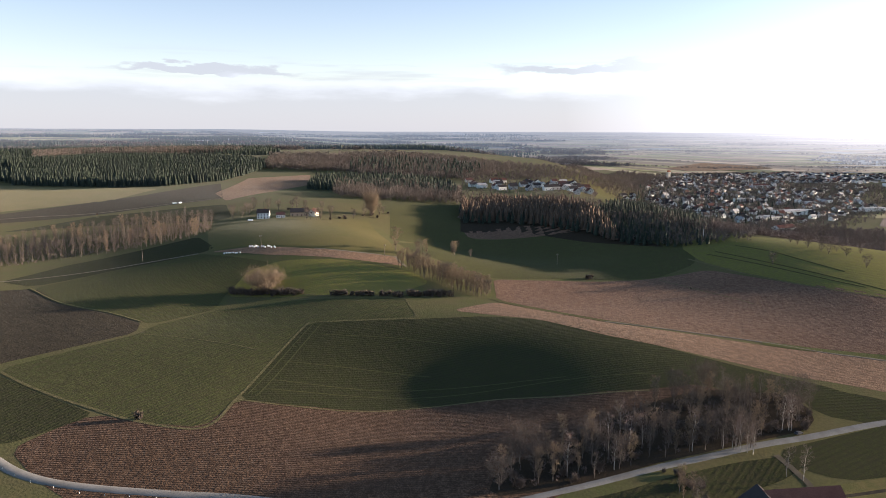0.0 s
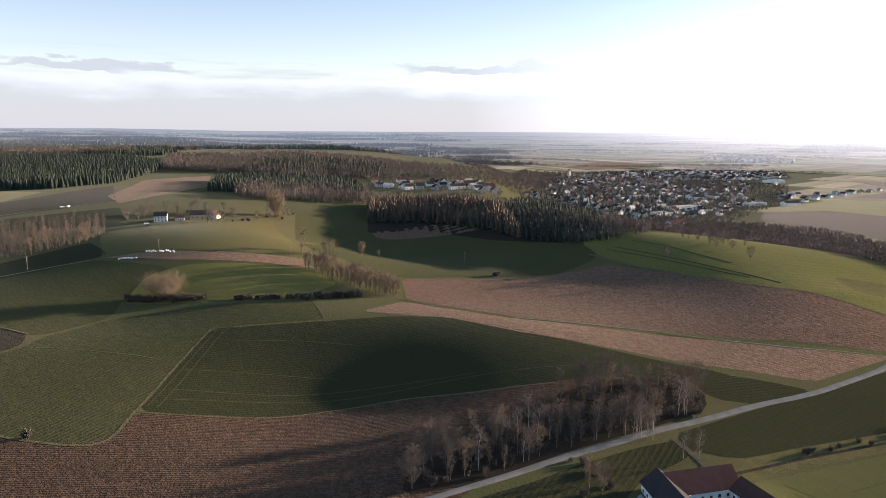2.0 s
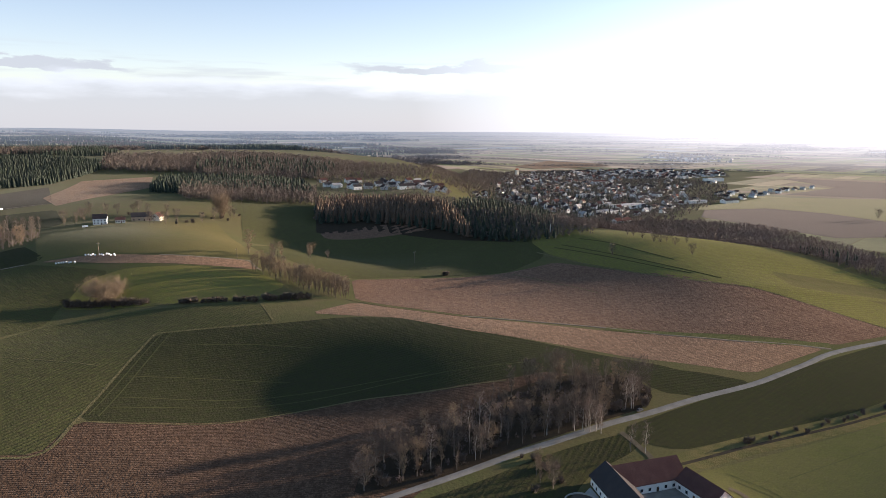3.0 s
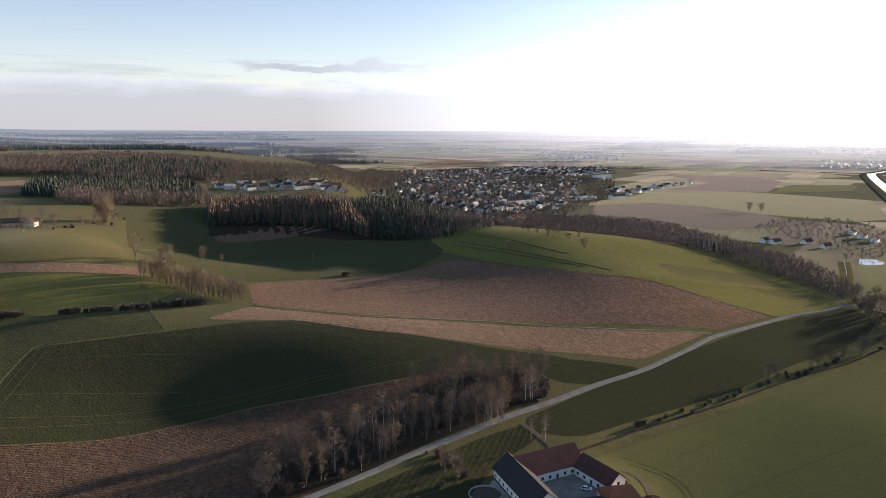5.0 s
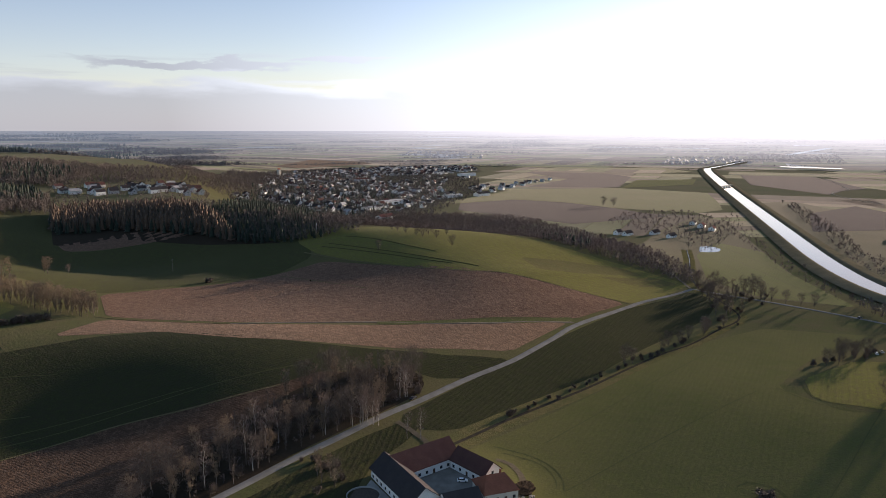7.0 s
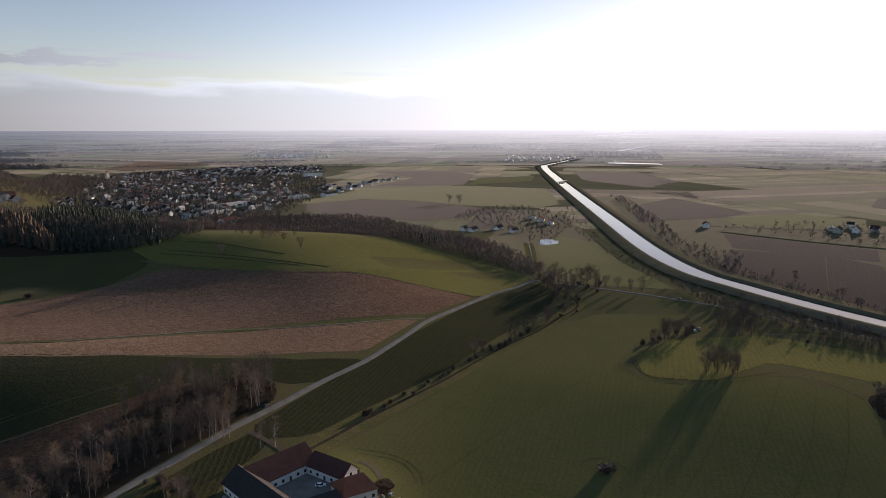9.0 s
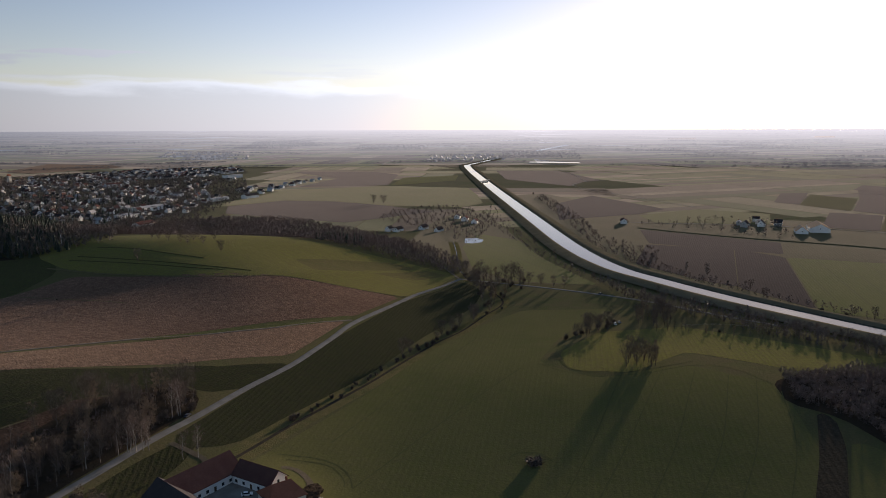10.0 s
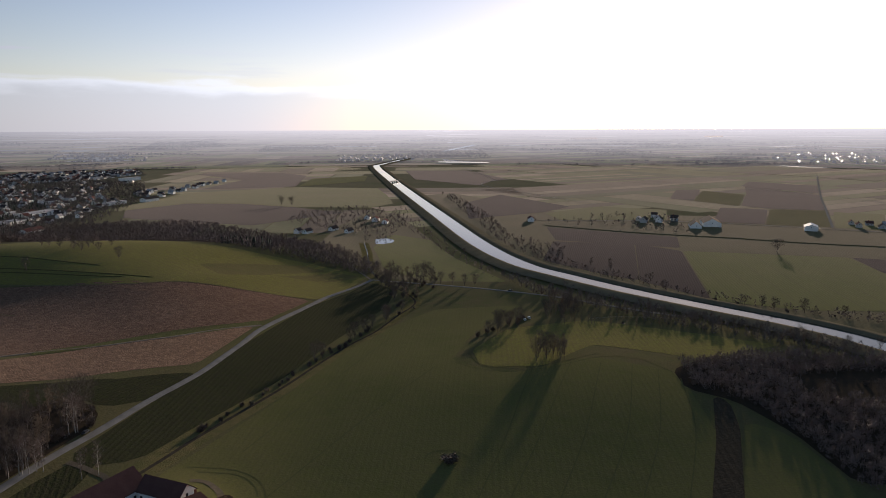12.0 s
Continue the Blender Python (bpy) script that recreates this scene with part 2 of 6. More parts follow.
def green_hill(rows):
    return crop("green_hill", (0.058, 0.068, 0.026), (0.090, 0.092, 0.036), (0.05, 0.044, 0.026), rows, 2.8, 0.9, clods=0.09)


def ploughed(rows):
    return crop("ploughed_soil", (0.052, 0.043, 0.031), (0.066, 0.055, 0.039), (0.028, 0.023, 0.018), rows, 3.2, 0.7, 0, clods=0.14, furrow=0.5)


def straw(rows):
    return crop("straw_stubble", (0.25, 0.158, 0.104), (0.30, 0.20, 0.135), (0.101, 0.066, 0.046), rows, 1.7, 0.9, 0, clods=0.14, furrow=0.45)


def dry_pasture(rows):
    return crop("dry_pasture", (0.085, 0.088, 0.032), (0.135, 0.115, 0.048), (0.09, 0.072, 0.04), rows, 2.8, 0.7, 0, clods=0.08, furrow=0.6)


def plain_crop(rows):
    return crop("plain_crop", (0.105, 0.118, 0.034), (0.130, 0.130, 0.046), (0.085, 0.078, 0.04), rows, 3.0, 0.4, 24, haze_weight=0.065)


def plain_soil(rows):
    return crop("plain_soil", (0.045, 0.037, 0.034), (0.062, 0.05, 0.045), (0.03, 0.025, 0.024), rows, 2.5, 0.6, 0, haze_weight=0.065)


def floodplain(rows):
    return crop("floodplain_grass", (0.098, 0.09, 0.046), (0.125, 0.11, 0.06), (0.08, 0.066, 0.042), rows, 4.0, 0.4, 0, haze_weight=0.065)


def litter(rows):
    return crop("leaf_litter", (0.032, 0.025, 0.019), (0.046, 0.036, 0.026), (0.018, 0.015, 0.012), rows, 2.0, 0.4, 0, clods=0.1, furrow=0.0)


def simple(name, colour, other, scale=0.6, rough=0.8, bump=0.0, metal=0.0, stretch=(1, 1, 1), spec=0.0):
    m, nt, bsdf = material(name)
    vec = turned(nt, 0, stretch)
    a = noise_at(nt, vec, scale, 5)
    b = noise_at(nt, vec, scale * 9, 3)
    col = mixed(nt, a, colour, other)
    col = mixed(nt, scaled(nt, b, 0.3), col, tuple(0.7 * c for c in colour))
    nt.links.new(col, bsdf.inputs["Base Color"])
    bsdf.inputs["Roughness"].default_value, bsdf.inputs["Metallic"].default_value = rough, metal
    bsdf.inputs["Specular IOR Level"].default_value = spec
    bsdf.inputs["Diffuse Roughness"].default_value = 0.3
    if bump:
        bumped(nt, bsdf, summed(nt, a, b), bump)
    return m


ASPHALT = simple("worn_asphalt", (0.135, 0.128, 0.12), (0.18, 0.172, 0.165), 0.15, 0.85)
FAR_LANE = simple("pale_gravel_lane", (0.24, 0.22, 0.195), (0.18, 0.165, 0.14), 0.05, 0.8)
TRACK = simple("gravel_track", (0.17, 0.145, 0.115), (0.12, 0.10, 0.075), 0.2, 0.9, 0.03)

MARGIN = simple("dry_grass_balk", (0.12, 0.10, 0.055), (0.085, 0.078, 0.036), 0.4, 0.95, 0.05)
GREENBALK = simple("green_grass_balk", (0.078, 0.08, 0.034), (0.10, 0.095, 0.042), 0.3, 0.95, 0.05)
DARKBALK = simple("earthen_terrace_edge", (0.06, 0.055, 0.026), (0.085, 0.07, 0.034), 0.4, 0.95, 0.08)
DRIVE = simple("brown_farm_drive", (0.10, 0.083, 0.062), (0.075, 0.062, 0.045), 0.3, 0.95, 0.03)
SOILLINE = simple("pressed_wheel_track", (0.066, 0.068, 0.029), (0.085, 0.08, 0.038), 0.5, 0.95)


def ground_material():
    m, nt, bsdf = material("rough_grass")
    vec = turned(nt, 0)
    a, b, c = noise_at(nt, vec, 0.008, 5), noise_at(nt, vec, 0.07, 5), noise_at(nt, vec, 0.8, 3)
    col = mixed(nt, a, (0.066, 0.073, 0.028), (0.100, 0.090, 0.041))
    col = mixed(nt, scaled(nt, b, 0.6), col, (0.095, 0.075, 0.043))
    col = mixed(nt, scaled(nt, c, 0.4), col, (0.055, 0.049, 0.026))
    nt.links.new(col, bsdf.inputs["Base Color"])
    bsdf.inputs["Roughness"].default_value = 0.9
    bsdf.inputs["Specular IOR Level"].default_value = 0.0
    bsdf.inputs["Diffuse Roughness"].default_value = 0.3
    haze_sheen(bsdf, 0.02)
    bumped(nt, bsdf, summed(nt, b, c), 0.06)
    return m


GRASS = ground_material()


def patchwork_material(name, hazy=False):
    """Strips of winter fields on the plain, one tint a strip."""
    m, nt, bsdf = material(name)
    geo = nt.nodes.new("ShaderNodeNewGeometry")
    cr = nt.nodes.new("ShaderNodeValToRGB")
    cr.color_ramp.interpolation = "CONSTANT"
    tints = [(0.075, 0.085, 0.042), (0.16, 0.118, 0.088), (0.15, 0.15, 0.065), (0.27, 0.21, 0.145), (0.085, 0.068, 0.055), (0.10, 0.115, 0.05), (0.21, 0.175, 0.105), (0.12, 0.095, 0.07), (0.17, 0.165, 0.08)]
    # far strips: tints raised so they show through the painted haze
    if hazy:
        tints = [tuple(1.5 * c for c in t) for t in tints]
    el = cr.color_ramp.elements
    el[0].color = (*tints[0], 1)
    el[1].position, el[1].color = 1 / 9, (*tints[1], 1)
    for i in range(2, 9):
        e = el.new(i / 9)
        e.color = (*tints[i], 1)
    nt.links.new(geo.outputs["Random Per Island"], cr.inputs[0])
    vec = turned(nt, 0)
    a, b = noise_at(nt, vec, 0.01, 4), noise_at(nt, vec, 0.1, 4)
    col = mixed(nt, scaled(nt, a, 0.35), cr.outputs[0], (0.081, 0.068, 0.037))
    col = mixed(nt, scaled(nt, b, 0.25), col, (0.056, 0.043, 0.025))
    nt.links.new(col, bsdf.inputs["Base Color"])
    bsdf.inputs["Roughness"].default_value = 0.9
    bsdf.inputs["Specular IOR Level"].default_value = 0.0
    bsdf.inputs["Diffuse Roughness"].default_value = 0.3
    haze_sheen(bsdf, 0.015 if hazy else 0.06, (0.97, 0.95, 1.0))
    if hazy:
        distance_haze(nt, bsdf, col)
    return m


def water_material():
    m, nt, bsdf = material("calm_water")
    vec = turned(nt, 0)
    a = noise_at(nt, vec, 0.8, 4, 0.2, 0.8)
    bsdf.inputs["Base Color"].default_value = (0.03, 0.04, 0.04, 1)
    bsdf.inputs["Roughness"].default_value = 0.02
    bsdf.inputs["IOR"].default_value = 1.33
    bumped(nt, bsdf, a, 0.003)
    return m


WATER = water_material()
# ---- ground, fields, roads and water ----
def mesh_object(name, verts, faces, mat, parent=None, smooth=False):
    me = bpy.data.meshes.new(name)
    me.from_pydata(verts, [], faces)
    if smooth:
        me.polygons.foreach_set("use_smooth", [True] * len(me.polygons))
    if mat:
        me.materials.append(mat)
    ob = new(name, me)
    if parent:
        ob.parent = parent
    return ob


def build_ground():
    """One sheet from under the drone to the horizon, finer where it is near and in view."""
    angles = np.concatenate([np.arange(-46, 104, 0.4), np.arange(104, 314, 3.0)])
    radii = np.concatenate([[0.0, 20.0, 40.0, 60.0], 75 * 1.0125 ** np.arange(0, 336)])
    radii = np.concatenate([radii[radii < NEAR_EDGE], np.arange(NEAR_EDGE, FAR_EDGE, 19.0), [FAR_EDGE]])
    a = np.radians(angles)
    x, y = np.outer(radii, np.sin(a)), np.outer(radii, np.cos(a))
    z = height(x, y) - 2.5 * ramp(2820, 2950, np.hypot(x, y))
    verts = np.stack([x, y, z], -1).reshape(-1, 3).tolist()
    n = len(angles)
    faces = []
    for i in range(len(radii) - 1):
        for j in range(n):
            k = (j + 1) % n
            if i == 0:
                faces.append((j, n + k, n + j))
            else:
                faces.append((i * n + j, i * n + k, (i + 1) * n + k, (i + 1) * n + j))
    ob = mesh_object("ground", verts, faces, GRASS, smooth=True)
    me = ob.data
    bm = bmesh.new()
    bm.from_mesh(me)
    bmesh.ops.remove_doubles(bm, verts=[v for v in bm.verts if v.co.x ** 2 + v.co.y ** 2 < 1], dist=0.01)
    bmesh.ops.recalc_face_normals(bm, faces=bm.faces)
    if sum(f.normal.z for f in bm.faces) < 0:
        bmesh.ops.reverse_faces(bm, faces=bm.faces)
    bm.to_mesh(me)
    bm.free()
    return tagged(ob, "rough winter grassland of rolling hills and a plain", "ground", kind="structure")


def rounded(points, reach=5.0):
    """Takes the sharp corners off an outline."""
    p = [Vector(q) for q in points]
    out = []
    for i in range(len(p)):
        a, b, c = p[i - 1], p[i], p[(i + 1) % len(p)]
        for q in (a, c):
            out.append(b.lerp(q, min(0.3, reach / max((q - b).length, 0.1))))
    return out


def drape(bm, lift):
    for v in bm.verts:
        v.co.z = float(height(v.co.x, v.co.y)) + lift + 0.00008 * math.hypot(v.co.x, v.co.y)


def patch(name, mat, points, label, lift=0.05, kind="structure", category="field", reach=5.0):
    """A piece of land with its own cover, laid over the ground."""
    pts = rounded(points, reach)
    bm = bmesh.new()
    bm.faces.new([bm.verts.new((p[0], p[1], 0)) for p in pts])
    cx, cy = sum(p[0] for p in pts) / len(pts), sum(p[1] for p in pts) / len(pts)
    cell = min(max(math.hypot(cx, cy) * 0.014, 4.5), 30.0)
    for axis in (0, 1):
        lo, hi = min(p[axis] for p in pts), max(p[axis] for p in pts)
        for k in range(1, int((hi - lo) / cell) + 1):
            co, no = [0, 0, 0], [0, 0, 0]
            co[axis], no[axis] = lo + k * cell, 1
            bmesh.ops.bisect_plane(bm, geom=bm.verts[:] + bm.edges[:] + bm.faces[:], plane_co=co, plane_no=no)
    bmesh.ops.triangulate(bm, faces=bm.faces[:])
    drape(bm, lift)
    bmesh.ops.recalc_face_normals(bm, faces=bm.faces)
    if sum(f.normal.z for f in bm.faces) < 0:
        bmesh.ops.reverse_faces(bm, faces=bm.faces)
    for f in bm.faces:
        f.smooth = True
    me = bpy.data.meshes.new(name)
    bm.to_mesh(me)
    bm.free()
    me.materials.append(mat)
    return tagged(new(name, me), label, category, kind=kind)


def along(points, step):
    """Even places on a smooth line through the given points: x, y and the way on."""
    p = [Vector((q[0], q[1])) for q in points]
    p = [p[0] * 2 - p[1]] + p + [p[-1] * 2 - p[-2]]
    dense = []
    for i in range(1, len(p) - 2):
        a, b, c, d = p[i - 1:i + 3]
        n = max(2, int((c - b).length / step) + 1)
        for k in range(n):
            t = k / n
            dense.append(0.5 * (2 * b + (c - a) * t + (2 * a - 5 * b + 4 * c - d) * t * t + (3 * b - a - 3 * c + d) * t ** 3))
    dense.append(p[-2])
    out = []
    for i, q in enumerate(dense):
        way = (dense[min(i + 1, len(dense) - 1)] - dense[max(i - 1, 0)]).normalized()
        out.append((q.x, q.y, way))
    return out


def ribbon(name, mat, points, width, label, lift=0.25, category="road", kind="structure", step=5.0, profile=None, level=None):
    """A strip along a line, with a cross profile of (side, height) pairs in metres."""
    profile = profile or [(-width / 2 - 0.3, -0.2), (-width / 2, 0), (0, 0.04), (width / 2, 0), (width / 2 + 0.3, -0.2)]
    line = along(points, step)
    verts, faces = [], []
    n = len(profile)
    for x, y, way in line:
        for side, up in profile:
            px, py = x + way.y * side, y - way.x * side
            base = float(height(px, py)) if level is None else max(level, float(height(px, py)) + 1.2)
            verts.append((px, py, base + up + lift + (0.00008 * math.hypot(px, py) if level is None else 0)))
    for i in range(len(line) - 1):
        for j in range(n - 1):
            faces.append((i * n + j, i * n + j + 1, (i + 1) * n + j + 1, (i + 1) * n + j))
    ob = mesh_object(name, verts, faces, mat, smooth=True)
    return tagged(ob, label, category, kind=kind)


build_ground()


CANAL_LINE = [(2141, 1731), (1550, 1179), (994, 660), (776, 454), (685, 350), (651, 282), (623, 213), (605, 157), (591, 108), (579, 65), (563, 26), (547, 2)]
TOWN_LAND = [(513, 1769), (687, 2085), (950, 2310), (992, 1992), (1007, 1736), (881, 1414), (675, 1227), (565, 1179), (446, 1059), (255, 776), (1243, 2401), (1450, 2254)]


def free_land(x, y):
    """Whether far strips may lie here: not on the canal, the town or a field laid singly."""
    r = math.hypot(x, y)
    az = math.degrees(math.atan2(x, y))
    if not -50 < az < 108:
        return False
    foot = float(np.interp(y, [p[1] for p in FOOT], [p[0] for p in FOOT]))
    if x < foot + 30 and r < 2950 or r < 560:
        return False
    if az > 45 and r < 900 and not (az > 62 and r > 820):
        return False
    for (ax, ay), (bx, by) in zip(CANAL_LINE, CANAL_LINE[1:]):
        d = Vector((bx - ax, by - ay))
        t = min(max(((x - ax) * d.x + (y - ay) * d.y) / d.length_squared, 0), 1)
        if math.hypot(x - ax - d.x * t, y - ay - d.y * t) < 44:
            return False
    cx, cy = sum(p[0] for p in TOWN_LAND) / len(TOWN_LAND), sum(p[1] for p in TOWN_LAND) / len(TOWN_LAND)
    for px, py in TOWN_LAND:
        if math.hypot(x - px, y - py) < 105 or math.hypot(x - (px + cx) / 2, y - (py + cy) / 2) < 130:
            return False
    return True


def strip_fields():
    """The patchwork of long fields on the plain and on the far hills."""
    rnd = random.Random(5)
    verts, faces = [], []
    for lay, first, last in ((24, -50, 30), (36, 30, 57), (64, 57, 108)):
        strip_zone(rnd, verts, faces, radians(lay), first, last, 1.0, 0, 2900)
    ob = mesh_object("strip_fields", verts, faces, patchwork_material("strip_fields"), smooth=True)
    tagged(ob, "patchwork of winter fields, green, brown and straw", "fields", kind="stuff")
    verts, faces = [], []
    for size, near, far in ((1.3, 2900, 6000), (2.2, 6000, 12000), (4.0, 12000, 24000), (8.0, 24000, 56000)):
        for lay, first, last in ((24, -50, 30), (36, 30, 57), (64, 57, 108)):
            strip_zone(rnd, verts, faces, radians(lay), first, last, size, near, far)
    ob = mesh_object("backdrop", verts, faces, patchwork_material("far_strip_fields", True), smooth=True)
    tagged(ob, "patchwork of far winter fields in the haze", "backdrop", kind="stuff")


def strip_zone(rnd, verts, faces, lay, first, last, size, near, far):
    """Blocks of parallel strips between two bearings and two distances."""
    c, s = math.cos(lay), math.sin(lay)
    u = -far
    while u < far:
        deep = rnd.uniform(150, 330) * size
        v = -far
        while v < far:
            wide = rnd.uniform(220, 520) * size
            p, q = u + deep / 2, v + wide / 2
            x, y = p * c - q * s, p * s + q * c
            if not (near - 800 * size < math.hypot(p, q) < far + 800 * size and first - 15 < math.degrees(math.atan2(x, y)) < last + 15):
                v += wide
                continue
            across = rnd.random() < 0.3
            span = deep if not across else wide
            n = max(2, int(span / rnd.uniform(38, 90) / size))
            cuts = sorted([0, 1] + [(k + rnd.uniform(-0.2, 0.2)) / n for k in range(1, n)])
            for a, b in zip(cuts, cuts[1:]):
                if across:
                    box = (u + 2, u + deep - 2, v + a * wide + 1, v + b * wide - 1)
                else:
                    box = (u + a * deep + 1, u + b * deep - 1, v + 3, v + wide - 3)
                mu, mv = (box[0] + box[1]) / 2, (box[2] + box[3]) / 2
                r = math.hypot(mu, mv)
                if not near <= r < far or not first <= math.degrees(math.atan2(mu * c - mv * s, mu * s + mv * c)) < last:
                    continue
                if not all(free_land(p * c - q * s, p * s + q * c) for p, q in ((mu, mv), (box[0], box[2]), (box[1], box[3]), (box[0], box[3]), (box[1], box[2]))):
                    continue
                base, cell = len(verts), 30 * size ** 1.5
                nu, nv = max(1, int((box[1] - box[0]) / cell)), max(2, int((box[3] - box[2]) / cell))
                lift = (0.05 if r < 2500 else 0.5) + (1.0 if mu * c - mv * s < 500 else 0)
                p = np.repeat(np.linspace(box[0], box[1], nu + 1), nv + 1)
                q = np.tile(np.linspace(box[2], box[3], nv + 1), nu + 1)
                x, y = p * c - q * s, p * s + q * c
                k = squeeze(np.hypot(x, y)) / np.hypot(x, y)
                x, y = x * k, y * k
                verts += np.stack([x, y, height(x, y) + lift], 1).tolist()
                for i in range(nu):
                    for j in range(nv):
                        k = base + i * (nv + 1) + j
                        faces.append((k, k + nv + 1, k + nv + 2, k + 1))
            v += wide
        u += deep


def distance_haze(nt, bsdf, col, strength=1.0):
    """Paints haze into far land: fades its colour and makes it glow, most sunwards."""
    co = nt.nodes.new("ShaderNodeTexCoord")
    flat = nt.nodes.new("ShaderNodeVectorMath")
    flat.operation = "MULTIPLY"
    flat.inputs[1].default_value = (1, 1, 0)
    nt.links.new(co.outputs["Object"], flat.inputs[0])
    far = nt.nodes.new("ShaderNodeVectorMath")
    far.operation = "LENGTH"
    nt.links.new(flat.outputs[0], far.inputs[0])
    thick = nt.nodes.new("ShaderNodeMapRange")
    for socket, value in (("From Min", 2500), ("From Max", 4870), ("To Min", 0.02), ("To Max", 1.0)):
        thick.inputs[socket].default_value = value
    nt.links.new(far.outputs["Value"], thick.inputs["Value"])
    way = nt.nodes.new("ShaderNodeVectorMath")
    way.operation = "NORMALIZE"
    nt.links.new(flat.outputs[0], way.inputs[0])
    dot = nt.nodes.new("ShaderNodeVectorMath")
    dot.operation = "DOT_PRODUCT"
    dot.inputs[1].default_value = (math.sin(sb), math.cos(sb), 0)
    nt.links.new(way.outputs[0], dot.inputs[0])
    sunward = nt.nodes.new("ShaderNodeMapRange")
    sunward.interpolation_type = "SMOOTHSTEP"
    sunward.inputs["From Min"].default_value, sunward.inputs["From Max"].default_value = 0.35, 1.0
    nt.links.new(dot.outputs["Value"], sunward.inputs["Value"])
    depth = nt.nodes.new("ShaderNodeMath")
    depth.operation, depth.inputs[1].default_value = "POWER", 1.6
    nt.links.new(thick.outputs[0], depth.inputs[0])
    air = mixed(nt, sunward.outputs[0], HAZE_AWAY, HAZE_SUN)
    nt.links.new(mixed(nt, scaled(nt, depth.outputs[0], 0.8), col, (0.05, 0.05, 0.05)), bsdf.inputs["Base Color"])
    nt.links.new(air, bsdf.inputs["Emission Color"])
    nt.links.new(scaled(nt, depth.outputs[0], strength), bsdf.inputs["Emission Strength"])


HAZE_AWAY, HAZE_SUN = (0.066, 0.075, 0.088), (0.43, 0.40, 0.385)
strip_fields()


def far_plain():
    """Backdrop under the far fields, of hedges, lanes and rough grass."""
    verts, faces, n = [], [], 720
    rings = np.append(np.arange(2900, FAR_EDGE, 24.0), FAR_EDGE)
    for r in rings:
        a = np.radians(np.arange(n) * 0.5)
        x, y = r * np.sin(a), r * np.cos(a)
        verts += np.stack([x, y, height(x, y) - 1.2], 1).tolist()
    for i in range(len(rings) - 1):
        for k in range(n):
            q = (k + 1) % n
            faces.append((i * n + k, i * n + q, (i + 1) * n + q, (i + 1) * n + k))
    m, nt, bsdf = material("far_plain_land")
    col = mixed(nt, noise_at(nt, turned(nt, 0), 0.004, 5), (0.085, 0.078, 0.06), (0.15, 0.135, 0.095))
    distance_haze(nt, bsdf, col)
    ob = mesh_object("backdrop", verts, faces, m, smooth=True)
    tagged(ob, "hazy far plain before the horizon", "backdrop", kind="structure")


far_plain()
patch("field", floodplain(30), [(1234, 931), (1386, 889), (1154, 503), (1259, 240), (1313, -37), (536, -23), (540, 2), (573, 64), (599, 155), (643, 278), (679, 348), (772, 452), (986, 655)], "pale dry grassland beyond the canal", 0.03)
patch("field", floodplain(30), [(596, 589), (821, 737), (1019, 829), (987, 745), (731, 486), (631, 377), (601, 320), (560, 386), (550, 427), (572, 482)], "pale dry grassland round the hamlet", 0.03)
patch("field", winter_wheat(78), [(133, 346), (167, 365), (202, 344), (223, 337), (244, 328), (231, 317), (208, 312), (180, 318), (177, 335), (148, 340)], "dark green crop down to the lane", 0.03)
# the dark wheat colour here imitates shade over the grass
patch("field", winter_wheat(40), [(90, 263), (122, 276), (152, 284), (157, 281), (143, 269), (123, 259), (111, 250), (92, 226), (60, 205), (35, 212), (40, 241), (71, 253)], "dark rough grass beside the lane and farm, shade painted in", 0.1)
patch("field", green_hill(30), [(-88, 1011), (-55, 1006), (36, 1028), (37, 790), (58, 605), (40, 605), (6, 631), (-25, 681), (-54, 870), (-79, 897)], "dark green meadow in the valley bottom", 0.03)
patch("field", dry_pasture(70), [(405, 537), (462, 533), (519, 519), (537, 455), (491, 456), (454, 487), (397, 493)], "darker olive strip below the hillside wood", 0.1)
patch("field", ploughed(60), [(378, 77), (375, 68), (346, 57), (279, 42), (271, 53), (328, 64)], "narrow dark ploughed strip beside the thicket", 0.14)
patch("field", meadow(60), [(356, 57), (354, 36), (325, 10), (293, 0), (267, 40)], "small meadow between strip and thicket", 0.13)
patch("wood_floor", litter(0), [(17, 248), (22, 268), (55, 295), (79, 313), (111, 332), (137, 341), (175, 337), (178, 317), (167, 304), (127, 288), (93, 275), (47, 253)], "dark leaf litter under the roadside wood", 0.12)
patch("wood_floor", litter(0), [(405, 106), (454, 95), (488, 46), (507, 1), (497, -20), (339, -18), (323, 6), (356, 34), (378, 66), (378, 91)], "dark leaf litter under the thicket", 0.12)
patch("wood_floor", litter(0), [(21, 829), (79, 843), (156, 750), (221, 686), (179, 801), (156, 895), (77, 989), (24, 955)], "dark needle litter under the larches", 0.1)
patch("wood_floor", pale_stubble(0), [(25, 835), (85, 858), (147, 835), (193, 789), (166, 790), (92, 803), (30, 806)], "brown cleared ground at the wood edge", 0.1)
patch("field", stubble(95), [(-186, 285), (-183, 297), (-168, 321), (-138, 312), (-111, 309), (-105, 341), (-81, 339), (-41, 338), (-12, 344), (26, 347), (62, 341), (105, 341), (133, 347), (146, 336), (73, 269), (38, 244), (23, 220), (-93, 219), (-131, 238), (-162, 261)], "brown maize stubble field with worked rows", 0.04)
